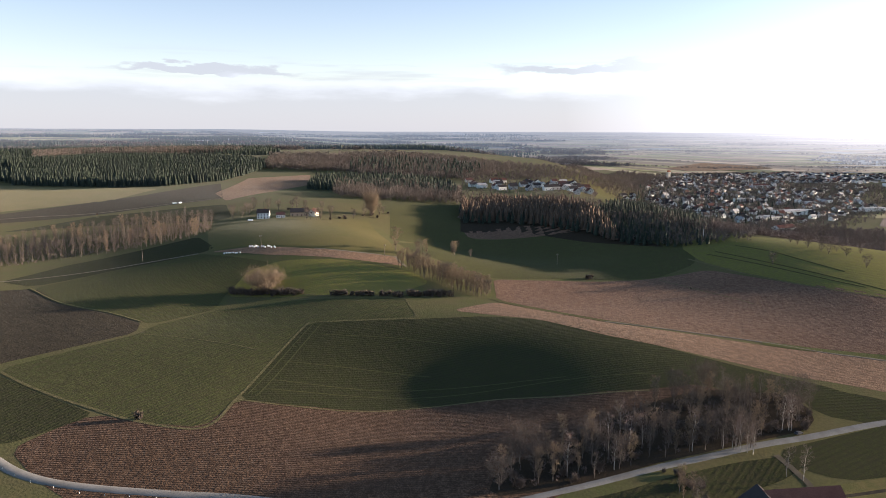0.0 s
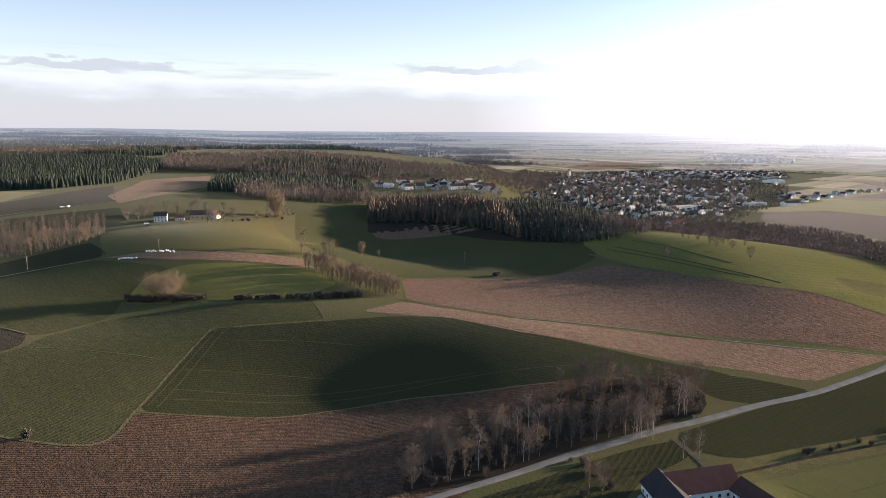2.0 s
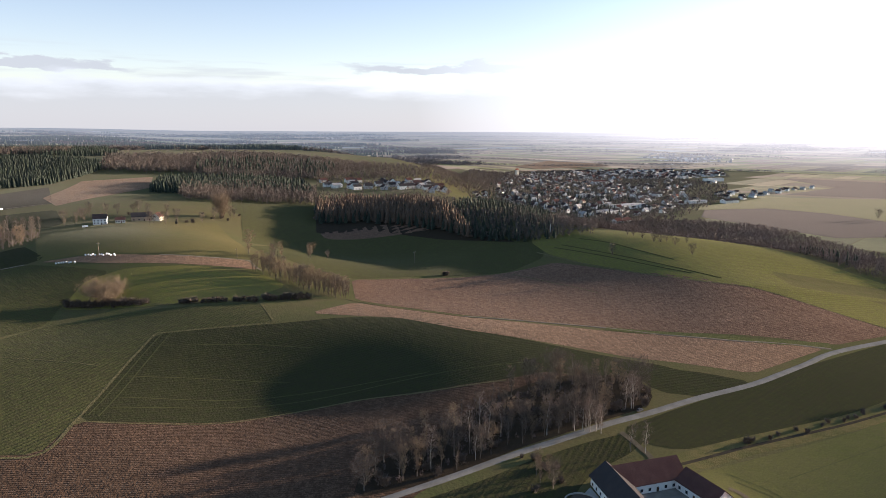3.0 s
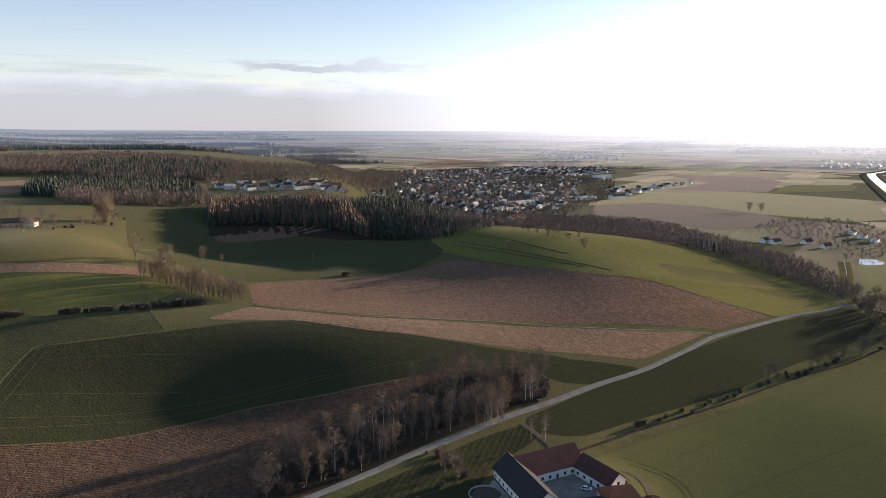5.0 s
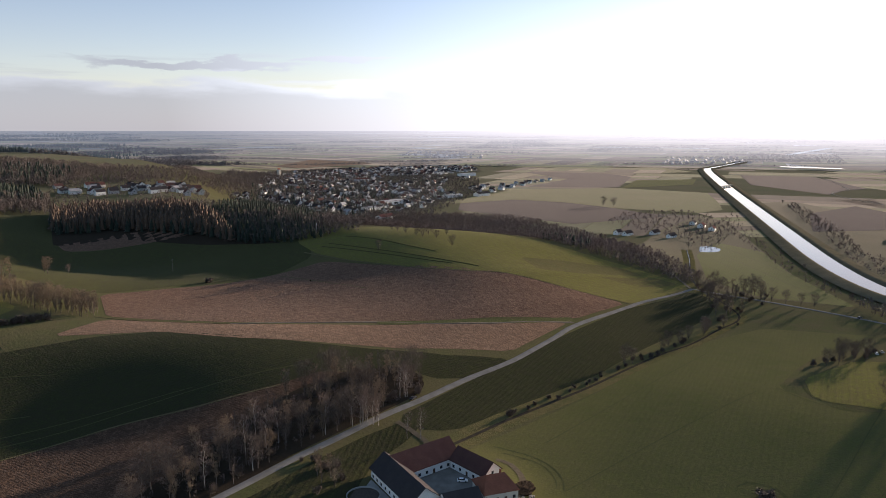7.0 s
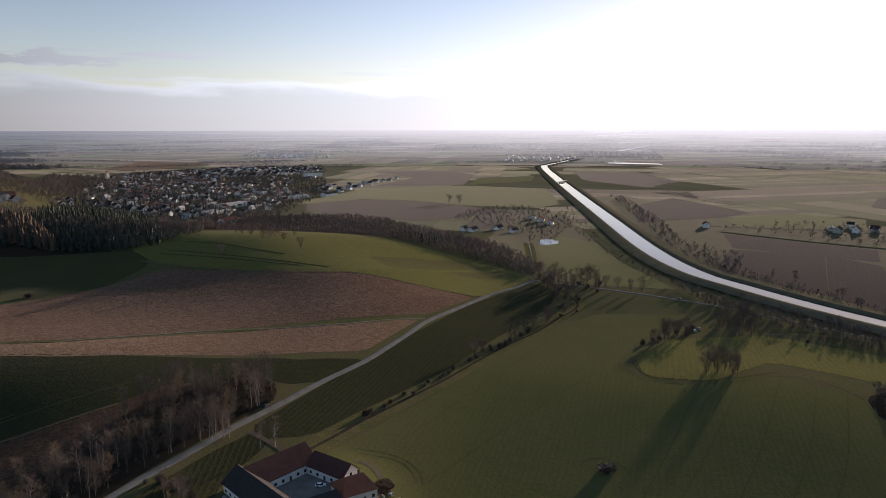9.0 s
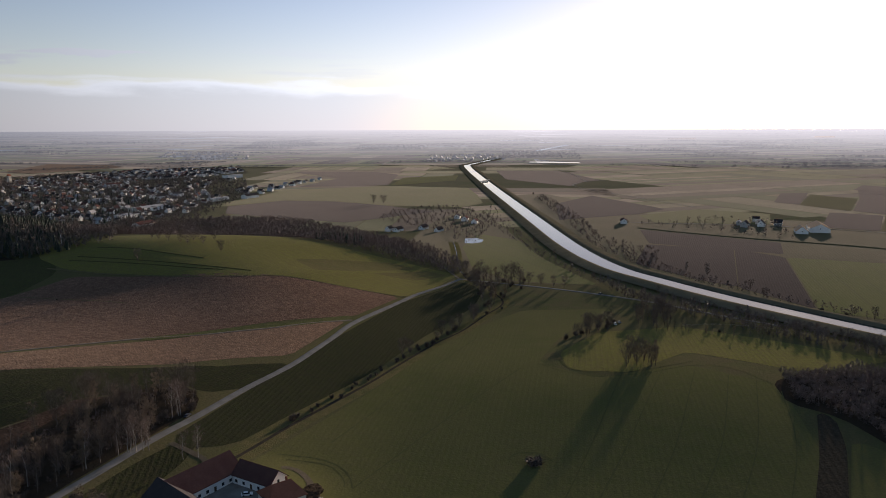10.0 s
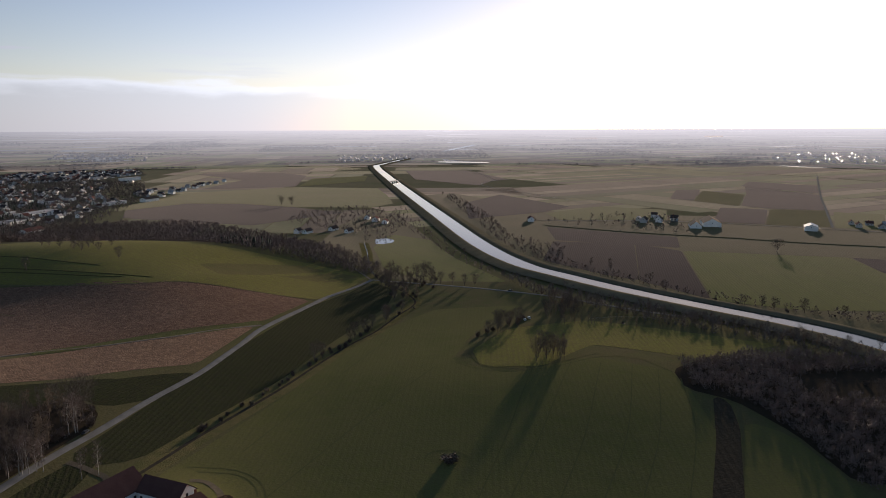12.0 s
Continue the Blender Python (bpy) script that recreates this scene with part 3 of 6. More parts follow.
patch("field", winter_wheat(78), [(-105, 342), (-88, 446), (-16, 451), (29, 456), (66, 448), (103, 417), (136, 390), (168, 367), (203, 346), (205, 340), (177, 328), (149, 342), (133, 347), (105, 341), (62, 341), (26, 347), (-12, 344), (-41, 338), (-81, 339)], "dark green winter wheat field with tractor tramlines", 0.048)
patch("field", green_hill(35), [(-245, 373), (-191, 431), (-190, 447), (-160, 482), (-107, 495), (-26, 496), (-17, 455), (-88, 448), (-105, 342), (-111, 310), (-142, 313), (-176, 330), (-212, 349)], "green winter crop field on a hillside", 0.056)
patch("field", ploughed(35), [(-380, 511), (-337, 524), (-314, 529), (-274, 494), (-227, 470), (-201, 455), (-195, 432), (-249, 381), (-268, 353)], "dark brown ploughed field on a slope", 0.04)
patch("field", green_hill(50), [(-316, 532), (-274, 575), (-213, 604), (-141, 569), (-142, 553), (-162, 515), (-161, 485), (-192, 451), (-226, 468), (-273, 491)], "green field rolling over a hill", 0.048)
patch("field", pasture(60), [(-161, 509), (-156, 555), (-132, 573), (-86, 576), (-39, 567), (-20, 560), (-10, 539), (-35, 504), (-101, 502)], "yellow-green meadow on a rounded hilltop", 0.06)
patch("field", straw(85), [(-204, 606), (-170, 610), (-109, 598), (-41, 598), (-30, 575), (-87, 579), (-145, 585)], "bright straw-coloured stubble strip", 0.08)
patch("field", winter_wheat(20), [(-283, 383), (-240, 365), (-211, 347), (-166, 320), (-184, 299), (-193, 289), (-221, 294)], "dark green field beside the road bend", 0.04)
patch("field", pale_stubble(70), [(42, 571), (93, 587), (173, 592), (231, 603), (268, 558), (343, 492), (387, 445), (418, 409), (340, 381), (231, 401), (108, 452), (40, 506)], "wide brown stubble field on a slope", 0.048)
patch("field", straw(70), [(6, 469), (39, 497), (107, 445), (210, 402), (328, 375), (250, 338), (188, 360), (99, 415), (63, 449)], "pale brown stubble strip beside a track", 0.056)
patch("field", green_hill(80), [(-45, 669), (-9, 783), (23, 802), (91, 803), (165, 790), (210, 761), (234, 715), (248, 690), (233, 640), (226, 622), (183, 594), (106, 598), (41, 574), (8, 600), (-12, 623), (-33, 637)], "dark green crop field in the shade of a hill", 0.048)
patch("field", pasture(70), [(250, 712), (291, 700), (321, 685), (362, 668), (405, 655), (445, 640), (478, 610), (505, 570), (535, 520), (548, 450), (425, 409), (394, 440), (357, 481), (318, 506), (283, 543), (250, 592), (234, 627), (232, 675)], "bright green terraced pasture in low sun", 0.056)
patch("field", winter_wheat(60), [(144, 286), (242, 327), (407, 398), (524, 432), (517, 394), (459, 361), (356, 327), (278, 296), (165, 268), (148, 275)], "dark green crop field between road and brook", 0.048)
patch("field", meadow(60), [(162, 251), (258, 276), (382, 318), (474, 321), (529, 264), (481, 266), (409, 249), (356, 229), (349, 185), (404, 155), (402, 102), (329, 62), (279, 54), (250, 48), (155, 170), (143, 233)], "broad green meadow with faint wheel tracks", 0.048)
patch("field", pasture(60), [(384, 231), (450, 239), (507, 200), (515, 64), (440, 98), (435, 167), (370, 173), (353, 206)], "yellowed grassland on a low rise", 0.08)
patch("field", dry_pasture(50), [(-236, 700), (-228, 764), (-150, 778), (-88, 812), (-58, 690), (-50, 660), (-41, 602), (-109, 602), (-172, 615), (-205, 609)], "olive meadow below a farmstead", 0.048)
patch("field", green_hill(30), [(-72, 953), (25, 1011), (22, 855), (-20, 735), (-53, 698)], "dark green field between two woods", 0.048)
patch("field", old_grass(30), [(-876, 1171), (-637, 1162), (-443, 1096), (-454, 968), (-559, 885), (-617, 817)], "sunlit yellow-olive pasture", 0.048)
patch("field", ploughed(30), [(-595, 788), (-549, 868), (-432, 1008), (-375, 1190), (-294, 940), (-417, 857), (-513, 810), (-567, 750)], "dark brown ploughed hillside field", 0.048)
patch("field", straw(30), [(-326, 1007), (-356, 1293), (-258, 1379), (-227, 1188), (-249, 1022), (-283, 917)], "pink-brown stubble field by the forest", 0.056)
patch("field", winter_wheat(30), [(-483, 761), (-418, 844), (-274, 887), (-239, 793), (-252, 772), (-400, 792)], "green strip field on a slope", 0.048)
patch("field", winter_wheat(40), [(-353, 549), (-327, 603), (-237, 674), (-202, 617), (-213, 604), (-274, 575), (-318, 536)], "green field below a wood", 0.048)
patch("field", plain_soil(30), [(766, 1217), (907, 1225), (962, 1122), (973, 984), (961, 901), (960, 847), (752, 855), (724, 975), (697, 1116)], "dark ploughed field on the plain", 0.14)
patch("field", plain_crop(30), [(723, 1245), (932, 1351), (1057, 1429), (1314, 1333), (1399, 1120), (1255, 978), (1127, 864), (1045, 854), (975, 984), (964, 1122), (909, 1227), (766, 1222)], "long green field on the plain beside the canal", 0.14)
patch("field", plain_soil(24), [(1551, 2102), (1810, 2062), (1658, 1619), (1333, 1343), (1143, 1485), (1432, 1653)], "dark bare field on the plain", 0.14)
patch("field", pasture(24), [(1568, 1510), (1751, 1443), (1574, 1308), (1327, 1329)], "yellow-green field on the plain near the canal", 0.2)
patch("field", plain_crop(24), [(1847, 2045), (2128, 1947), (2040, 1694), (1797, 1732)], "green field far along the canal", 0.2)
patch("field", straw(24), [(856, 2719), (1097, 3003), (1263, 2814), (1256, 2683), (898, 2586)], "tan stubble field on a rise of the plain", 1.2)
patch("field", plain_soil(64), [(856, 389), (893, 291), (677, 214), (685, 250), (724, 341)], "dark ploughed field beyond the canal", 0.14)
patch("field", plain_soil(70), [(894, 290), (871, 225), (634, 136), (676, 213)], "brown stubble field beyond the canal", 0.14)
patch("field", plain_crop(66), [(871, 223), (927, 49), (841, 12), (820, -30), (690, -30), (667, 6), (635, 64), (631, 133)], "green crop field with tramlines beyond the canal", 0.14)
patch("field", plain_soil(66), [(928, 47), (935, 0), (930, -30), (830, -30), (843, 11)], "brown field beside the green crop", 0.14)
patch("field", old_grass(66), [(1405, 208), (1430, 115), (1199, 89), (1181, 178)], "yellow-green field beside the path", 0.2)
patch("field", old_grass(66), [(1739, 407), (1684, 303), (1436, 267), (1488, 365)], "yellow-green field on the far plain", 0.2)
patch("field", plain_soil(66), [(1927, 348), (1752, 161), (1437, 121), (1415, 210), (1440, 264), (1688, 300)], "dark bare field on the far plain", 0.2)
patch("field", plain_soil(60), [(1722, 465), (1769, 419), (1492, 366), (1510, 419)], "small dark field on the far plain", 0.2)
patch("field", plain_soil(66), [(1388, 291), (1395, 210), (1181, 180), (1173, 255)], "brown stubble field behind the barns", 0.2)
patch("field", plain_soil(40), [(1209, 745), (1405, 772), (1259, 539), (1150, 542), (998, 607)], "dark ploughed field beyond the canal wood", 0.2)
patch("field", plain_soil(40), [(2101, 1558), (2205, 1377), (1839, 984), (1736, 985), (1601, 942), (1700, 1220)], "wide dark field beside the far canal", 0.2)
patch("field", plain_soil(66), [(2093, 368), (2017, 192), (1798, 168), (1921, 356)], "dark strip beside the far road", 0.2)
patch("field", plain_crop(66), [(1136, 533), (1289, 492), (1299, 365), (1154, 324), (1062, 470)], "green meadow behind the lone farm", 0.2)
patch("field", plain_crop(66), [(1416, 106), (1424, 29), (1204, 22), (1196, 85)], "green field beside the path on the plain", 0.2)
patch("field", plain_soil(66), [(978, 456), (981, 260), (892, 232), (867, 390)], "brown strip along the hedge", 0.12)
patch("field", floodplain(66), [(981, 258), (1023, 17), (936, 14), (880, 226)], "dry grass strip along the hedge", 0.12)
patch("field", plain_crop(30), [(792, 614), (780, 537), (688, 442), (601, 320), (564, 389), (580, 458), (686, 559)], "green pasture between road and canal", 0.12)
ribbon("road", ASPHALT, [(2, 234), (41, 250), (63, 259), (88, 270), (109, 278), (139, 290), (166, 299), (200, 312), (230, 322), (253, 331), (292, 350), (330, 370), (396, 395), (467, 422), (533, 437)], 3.4, "grey asphalt country lane", 0.14)
ribbon("road", ASPHALT, [(533, 438), (552, 380), (563, 329), (568, 290), (570, 254), (567, 223), (562, 182), (560, 144)], 3.4, "narrow asphalt lane under trees", 0.14)
ribbon("road", ASPHALT, [(-215, 299), (-184, 274), (-163, 262), (-139, 255), (-104, 250), (-75, 247), (-38, 239)], 4.6, "grey asphalt road in a bend", 0.14)
ribbon("farm_track", TRACK, [(107, 448), (150, 433), (196, 416), (229, 397), (264, 384), (298, 380), (333, 375)], 2.2, "pale gravel farm track along the fields", 0.12)
BANK_PROFILE = [(-1.1, -0.15), (-0.4, 0.1), (0.3, 0.12), (1.0, -0.15)]
ribbon("field_margin", MARGIN, [(-105, 341), (-98, 389), (-88, 446)], 1.6, "pale dry grass balk between fields", 0.16, "margin", profile=[(-0.8, -0.01), (0, 0.0), (0.8, -0.01)])
ribbon("field_margin", MARGIN, [(-88, 447), (-53, 449), (-16, 452)], 1.2, "pale dry grass balk between fields", 0.16, "margin", profile=[(-0.6, -0.01), (0, 0.0), (0.6, -0.01)])
ribbon("field_margin", MARGIN, [(-17, 455), (-22, 475), (-28, 499)], 1.2, "pale dry grass balk between fields", 0.16, "margin", profile=[(-0.6, -0.01), (0, 0.0), (0.6, -0.01)])
ribbon("field_margin", MARGIN, [(-242, 369), (-212, 349), (-176, 329), (-141, 313), (-111, 309), (-105, 341)], 1.8, "pale dry grass balk between fields", 0.17, "margin", profile=[(-0.9, -0.01), (0, 0.0), (0.9, -0.01)])
ribbon("field_margin", MARGIN, [(-192, 430), (-167, 425), (-131, 412), (-110, 403)], 0.8, "pale line of dry grass", 0.2, "margin", profile=[(-0.4, -0.01), (0, 0.0), (0.4, -0.01)])
ribbon("field_margin", MARGIN, [(-317, 529), (-273, 491), (-226, 469), (-200, 454)], 2.2, "dark grassy step between fields", 0.2, "bank", profile=BANK_PROFILE)
ribbon("field_margin", MARGIN, [(-105, 341), (-81, 338), (-41, 337), (-12, 343), (25, 346), (62, 340), (105, 340)], 1.2, "pale dry grass balk between fields", 0.17, "margin", profile=[(-0.6, -0.01), (0, 0.0), (0.6, -0.01)])
ribbon("field_margin", MARGIN, [(185, 587), (202, 560), (222, 527), (231, 508)], 1, "dry grassy line across the brown field", 0.2, "margin", profile=[(-0.5, -0.01), (0, 0.0), (0.5, -0.01)])
ribbon("field_margin", MARGIN, [(-103, 506), (-80, 501), (-29, 500)], 1.6, "dry grass along the hedge", 0.2, "margin", profile=[(-0.8, -0.01), (0, 0.0), (0.8, -0.01)])
ribbon("field_margin", MARGIN, [(34, 507), (67, 477), (107, 448)], 1.6, "grassy balk along the track", 0.2, "margin", profile=[(-0.8, -0.01), (0, 0.0), (0.8, -0.01)])
ribbon("field_margin", GREENBALK, [(195, 414), (231, 400), (286, 383), (337, 380)], 7, "green grass strip beside the track", 0.14, "margin", profile=[(-3.5, -0.01), (0, 0.0), (3.5, -0.01)])
ribbon("field_margin", MARGIN, [(226, 640), (250, 590), (283, 541), (318, 504), (357, 479), (394, 438), (425, 408)], 2, "grassy edge of the pasture", 0.2, "margin", profile=[(-1, -0.01), (0, 0.0), (1, -0.01)])
for edge_line in ([(255, 649), (282, 601), (308, 558), (340, 509)], [(246, 645), (275, 598), (304, 550), (323, 525)], [(277, 658), (296, 629), (310, 597), (328, 563)]):
    ribbon("terrace_edge", DARKBALK, edge_line, 1.4, "dark earthen terrace edge in the pasture", 0.2, "bank", profile=BANK_PROFILE)
ribbon("farm_track", TRACK, [(-353, 549), (-316, 565), (-257, 590), (-213, 604)], 2.4, "pale farm track over the hill", 0.2, "margin", profile=[(-1.2, -0.01), (0, 0.0), (1.2, -0.01)])
ribbon("farm_track", TRACK, [(-547, 822), (-496, 849), (-428, 865), (-353, 908), (-298, 940)], 2.6, "pale farm track between fields", 0.25, "margin", profile=[(-1.3, -0.01), (0, 0.0), (1.3, -0.01)])
ribbon("farm_track", TRACK, [(-41, 599), (-34, 581), (-30, 575)], 2.4, "pale farm track over the hill", 0.2, "margin", profile=[(-1.2, -0.01), (0, 0.0), (1.2, -0.01)])
ribbon("farm_track", TRACK, [(-111, 600), (-79, 597), (-41, 598)], 1.8, "pale farm track over the hill", 0.2, "margin", profile=[(-0.9, -0.01), (0, 0.0), (0.9, -0.01)])
ribbon("farm_track", TRACK, [(533, 438), (549, 464), (565, 493), (590, 565)], 2.6, "gravel track to the hamlet", 0.2, "margin", profile=[(-1.3, -0.01), (0, 0.0), (1.3, -0.01)])
ribbon("farm_track", DRIVE, [(143, 283), (146, 274), (148, 263), (143, 259)], 3, "gravel farm drive", 0.2, "margin", profile=[(-1.5, -0.01), (0, 0.0), (1.5, -0.01)])
ribbon("farm_track", DRIVE, [(169, 238), (173, 233), (170, 220), (159, 209), (147, 202)], 3, "gravel path behind the farm", 0.2, "margin", profile=[(-1.5, -0.01), (0, 0.0), (1.5, -0.01)])
for road_line, road_wide in (([(1039, 512), (1062, 462), (1115, 376), (1143, 303), (1160, 237), (1170, 123), (1178, 21)], 4), ([(2436, 235), (1768, 161), (1427, 118), (1191, 88)], 4), ([(2050, 708), (1934, 517), (1860, 359), (1768, 161), (1635, 35)], 3),
                             ([(1325, 511), (1430, 678), (1605, 932), (1757, 989), (1843, 975), (2031, 888), (2297, 880)], 3), ([(2265, 1402), (2020, 1184), (1779, 996)], 3)):
    ribbon("far_road", FAR_LANE, road_line, road_wide, "pale far lane on the plain", 0.45, profile=[(-road_wide / 2, -0.01), (0, 0.0), (road_wide / 2, -0.01)])
ribbon("hedge_bank", MARGIN, [(991, 464), (989, 385), (992, 301), (1009, 191), (1015, 101), (1033, 17)], 6, "dark grassy bank across the plain", 0.3, "bank", profile=[(-3, -0.1), (-1, 0.5), (1, 0.5), (3, -0.1)])
ribbon("wheel_track", SOILLINE, [(-101, 347), (-87, 429), (-84, 444)], 0.55, "tractor wheel track pressed into the crop", 0.14, "margin", profile=[(-0.275, -0.01), (0, 0.0), (0.275, -0.01)])
ribbon("wheel_track", SOILLINE, [(-96, 346), (-82, 427), (-79, 444)], 0.55, "tractor wheel track pressed into the crop", 0.14, "margin", profile=[(-0.275, -0.01), (0, 0.0), (0.275, -0.01)])
ribbon("wheel_track", SOILLINE, [(-93, 355), (-25, 355), (35, 357), (125, 359)], 0.55, "tractor wheel track pressed into the crop", 0.14, "margin", profile=[(-0.275, -0.01), (0, 0.0), (0.275, -0.01)])
ribbon("wheel_track", SOILLINE, [(-81, 427), (-29, 422), (6, 412)], 0.55, "tractor wheel track pressed into the crop", 0.14, "margin", profile=[(-0.275, -0.01), (0, 0.0), (0.275, -0.01)])
ribbon("wheel_track", SOILLINE, [(-92, 389), (-46, 385), (-7, 378)], 0.55, "tractor wheel track pressed into the crop", 0.14, "margin", profile=[(-0.275, -0.01), (0, 0.0), (0.275, -0.01)])
ribbon("wheel_track", SOILLINE, [(-93, 366), (-44, 363), (5, 364), (66, 361)], 0.55, "tractor wheel track pressed into the crop", 0.14, "margin", profile=[(-0.275, -0.01), (0, 0.0), (0.275, -0.01)])
ribbon("wheel_track", SOILLINE, [(-14, 451), (-9, 442), (-4, 444)], 0.55, "tractor wheel track pressed into the crop", 0.14, "margin", profile=[(-0.275, -0.01), (0, 0.0), (0.275, -0.01)])
ribbon("wheel_track", SOILLINE, [(176, 250), (187, 237), (190, 226), (188, 216), (182, 207)], 0.55, "tractor wheel track pressed into the crop", 0.14, "margin", profile=[(-0.275, -0.01), (0, 0.0), (0.275, -0.01)])
ribbon("wheel_track", SOILLINE, [(176, 244), (185, 233), (187, 225), (184, 215), (180, 210)], 0.55, "tractor wheel track pressed into the crop", 0.14, "margin", profile=[(-0.275, -0.01), (0, 0.0), (0.275, -0.01)])
ribbon("wheel_track", SOILLINE, [(356, 229), (350, 208), (353, 187), (372, 167), (406, 151), (415, 130), (401, 105)], 0.55, "tractor wheel track pressed into the crop", 0.14, "margin", profile=[(-0.275, -0.01), (0, 0.0), (0.275, -0.01)])
ribbon("wheel_track", SOILLINE, [(377, 229), (358, 209), (359, 188), (376, 171), (415, 155)], 0.55, "tractor wheel track pressed into the crop", 0.14, "margin", profile=[(-0.275, -0.01), (0, 0.0), (0.275, -0.01)])
ribbon("wheel_track", SOILLINE, [(367, 178), (286, 151), (229, 134)], 0.55, "tractor wheel track pressed into the crop", 0.14, "margin", profile=[(-0.275, -0.01), (0, 0.0), (0.275, -0.01)])
ribbon("wheel_track", SOILLINE, [(387, 162), (295, 137), (232, 122)], 0.55, "tractor wheel track pressed into the crop", 0.14, "margin", profile=[(-0.275, -0.01), (0, 0.0), (0.275, -0.01)])
ribbon("wheel_track", SOILLINE, [(398, 147), (306, 119), (243, 105)], 0.55, "tractor wheel track pressed into the crop", 0.14, "margin", profile=[(-0.275, -0.01), (0, 0.0), (0.275, -0.01)])
ribbon("wheel_track", SOILLINE, [(402, 129), (316, 102), (252, 90)], 0.55, "tractor wheel track pressed into the crop", 0.14, "margin", profile=[(-0.275, -0.01), (0, 0.0), (0.275, -0.01)])
ribbon("wheel_track", SOILLINE, [(400, 113), (324, 89), (261, 77)], 0.55, "tractor wheel track pressed into the crop", 0.14, "margin", profile=[(-0.275, -0.01), (0, 0.0), (0.275, -0.01)])
ribbon("wheel_track", SOILLINE, [(342, 232), (237, 217), (182, 207)], 0.55, "tractor wheel track pressed into the crop", 0.14, "margin", profile=[(-0.275, -0.01), (0, 0.0), (0.275, -0.01)])
ribbon("wheel_track", SOILLINE, [(383, 299), (272, 265), (202, 244)], 0.55, "tractor wheel track pressed into the crop", 0.14, "margin", profile=[(-0.275, -0.01), (0, 0.0), (0.275, -0.01)])
ribbon("wheel_track", SOILLINE, [(393, 98), (334, 75), (270, 61)], 0.55, "tractor wheel track pressed into the crop", 0.14, "margin", profile=[(-0.275, -0.01), (0, 0.0), (0.275, -0.01)])
ribbon("wheel_track", SOILLINE, [(243, 171), (250, 171), (256, 162), (253, 154)], 0.55, "tractor wheel track pressed into the crop", 0.14, "margin", profile=[(-0.275, -0.01), (0, 0.0), (0.275, -0.01)])
CANAL = [(2608, 1911), (2481, 1870), (2373, 1833), (2251, 1785), (2141, 1718), (1550, 1179), (994, 660), (776, 454), (685, 350), (651, 282), (623, 213), (605, 157), (591, 108), (579, 65), (563, 26), (547, 2), (520, -40)]
ribbon("canal_water", WATER, CANAL, 25, "smooth canal water that mirrors the sky", 0.7, "water", step=12, profile=[(-12.5, 0), (0, 0), (12.5, 0)], level=0.5)
DIKE = simple("dike_grass", (0.11, 0.094, 0.06), (0.145, 0.12, 0.078), 0.08, 0.95, 0.1)
for way_side in (-1, 1):
    ribbon("canal_dike", DIKE, CANAL, 20, "grassy embankment along the canal", 0, "embankment", step=12, level=0.0,
           profile=sorted([(way_side * 12.2, 0.6), (way_side * 15, 2.6), (way_side * 19, 2.6), (way_side * 31, 0.1)]))
# ---- trees ----
def bark_material(name, colour, other, scale=1.5):
    m, nt, bsdf = material(name)
    info = nt.nodes.new("ShaderNodeObjectInfo")
    vec = turned(nt, 0, (1, 1, 0.4))
    a = noise_at(nt, vec, scale, 4, 0.3, 0.7)
    col = mixed(nt, a, colour, other)
    col = mixed(nt, scaled(nt, info.outputs["Random"], 0.35), col, tuple(0.55 * c for c in other))
    nt.links.new(col, bsdf.inputs["Base Color"])
    bsdf.inputs["Roughness"].default_value = 0.9
    bsdf.inputs["Specular IOR Level"].default_value = 0.15
    haze_sheen(bsdf, 0.02)
    return m


def wood_material(name, colour, other, third):
    """Many trees in one mesh: tint from tree to tree and from clump to clump."""
    m, nt, bsdf = material(name)
    vec = turned(nt, 0, (1, 1, 0.15))
    a = noise_at(nt, vec, 0.16, 3, 0.35, 0.65)
    b = noise_at(nt, vec, 0.02, 3, 0.4, 0.6)
    geo = nt.nodes.new("ShaderNodeNewGeometry")
    col = mixed(nt, a, colour, other)
    col = mixed(nt, scaled(nt, b, 0.6), col, third)
    col = mixed(nt, scaled(nt, geo.outputs["Random Per Island"], 0.35), col, tuple(0.5 * c for c in colour))
    nt.links.new(col, bsdf.inputs["Base Color"])
    bsdf.inputs["Roughness"].default_value = 0.9
    bsdf.inputs["Specular IOR Level"].default_value = 0.15
    # sheen stands in for haze over the woods
    haze_sheen(bsdf, 0.08, (0.92, 0.9, 1.0))
    return m


BARK = bark_material("grey_bark", (0.10, 0.08, 0.065), (0.15, 0.12, 0.10))
TWIG = bark_material("bare_twigs", (0.078, 0.06, 0.05), (0.115, 0.09, 0.074))
TWIG_WARM = bark_material("warm_twigs", (0.14, 0.1, 0.068), (0.18, 0.135, 0.092))
PALE_BARK = bark_material("pale_grey_bark", (0.13, 0.108, 0.09), (0.19, 0.16, 0.135))
BIRCH = bark_material("white_birch_bark", (0.40, 0.37, 0.34), (0.24, 0.21, 0.18), 2.5)
BIRCH_TWIG = bark_material("birch_twigs", (0.13, 0.095, 0.08), (0.18, 0.135, 0.112))
NEEDLE = bark_material("spruce_needles", (0.018, 0.030, 0.016), (0.030, 0.043, 0.020))


def tri_mesh(name, verts, tris, mats, index=None, smooth=False):
    me = bpy.data.meshes.new(name)
    v, f = np.asarray(verts, np.float32), np.asarray(tris, np.int32)
    me.vertices.add(len(v))
    me.vertices.foreach_set("co", v.ravel())
    me.loops.add(f.size)
    me.loops.foreach_set("vertex_index", f.ravel())
    me.polygons.add(len(f))
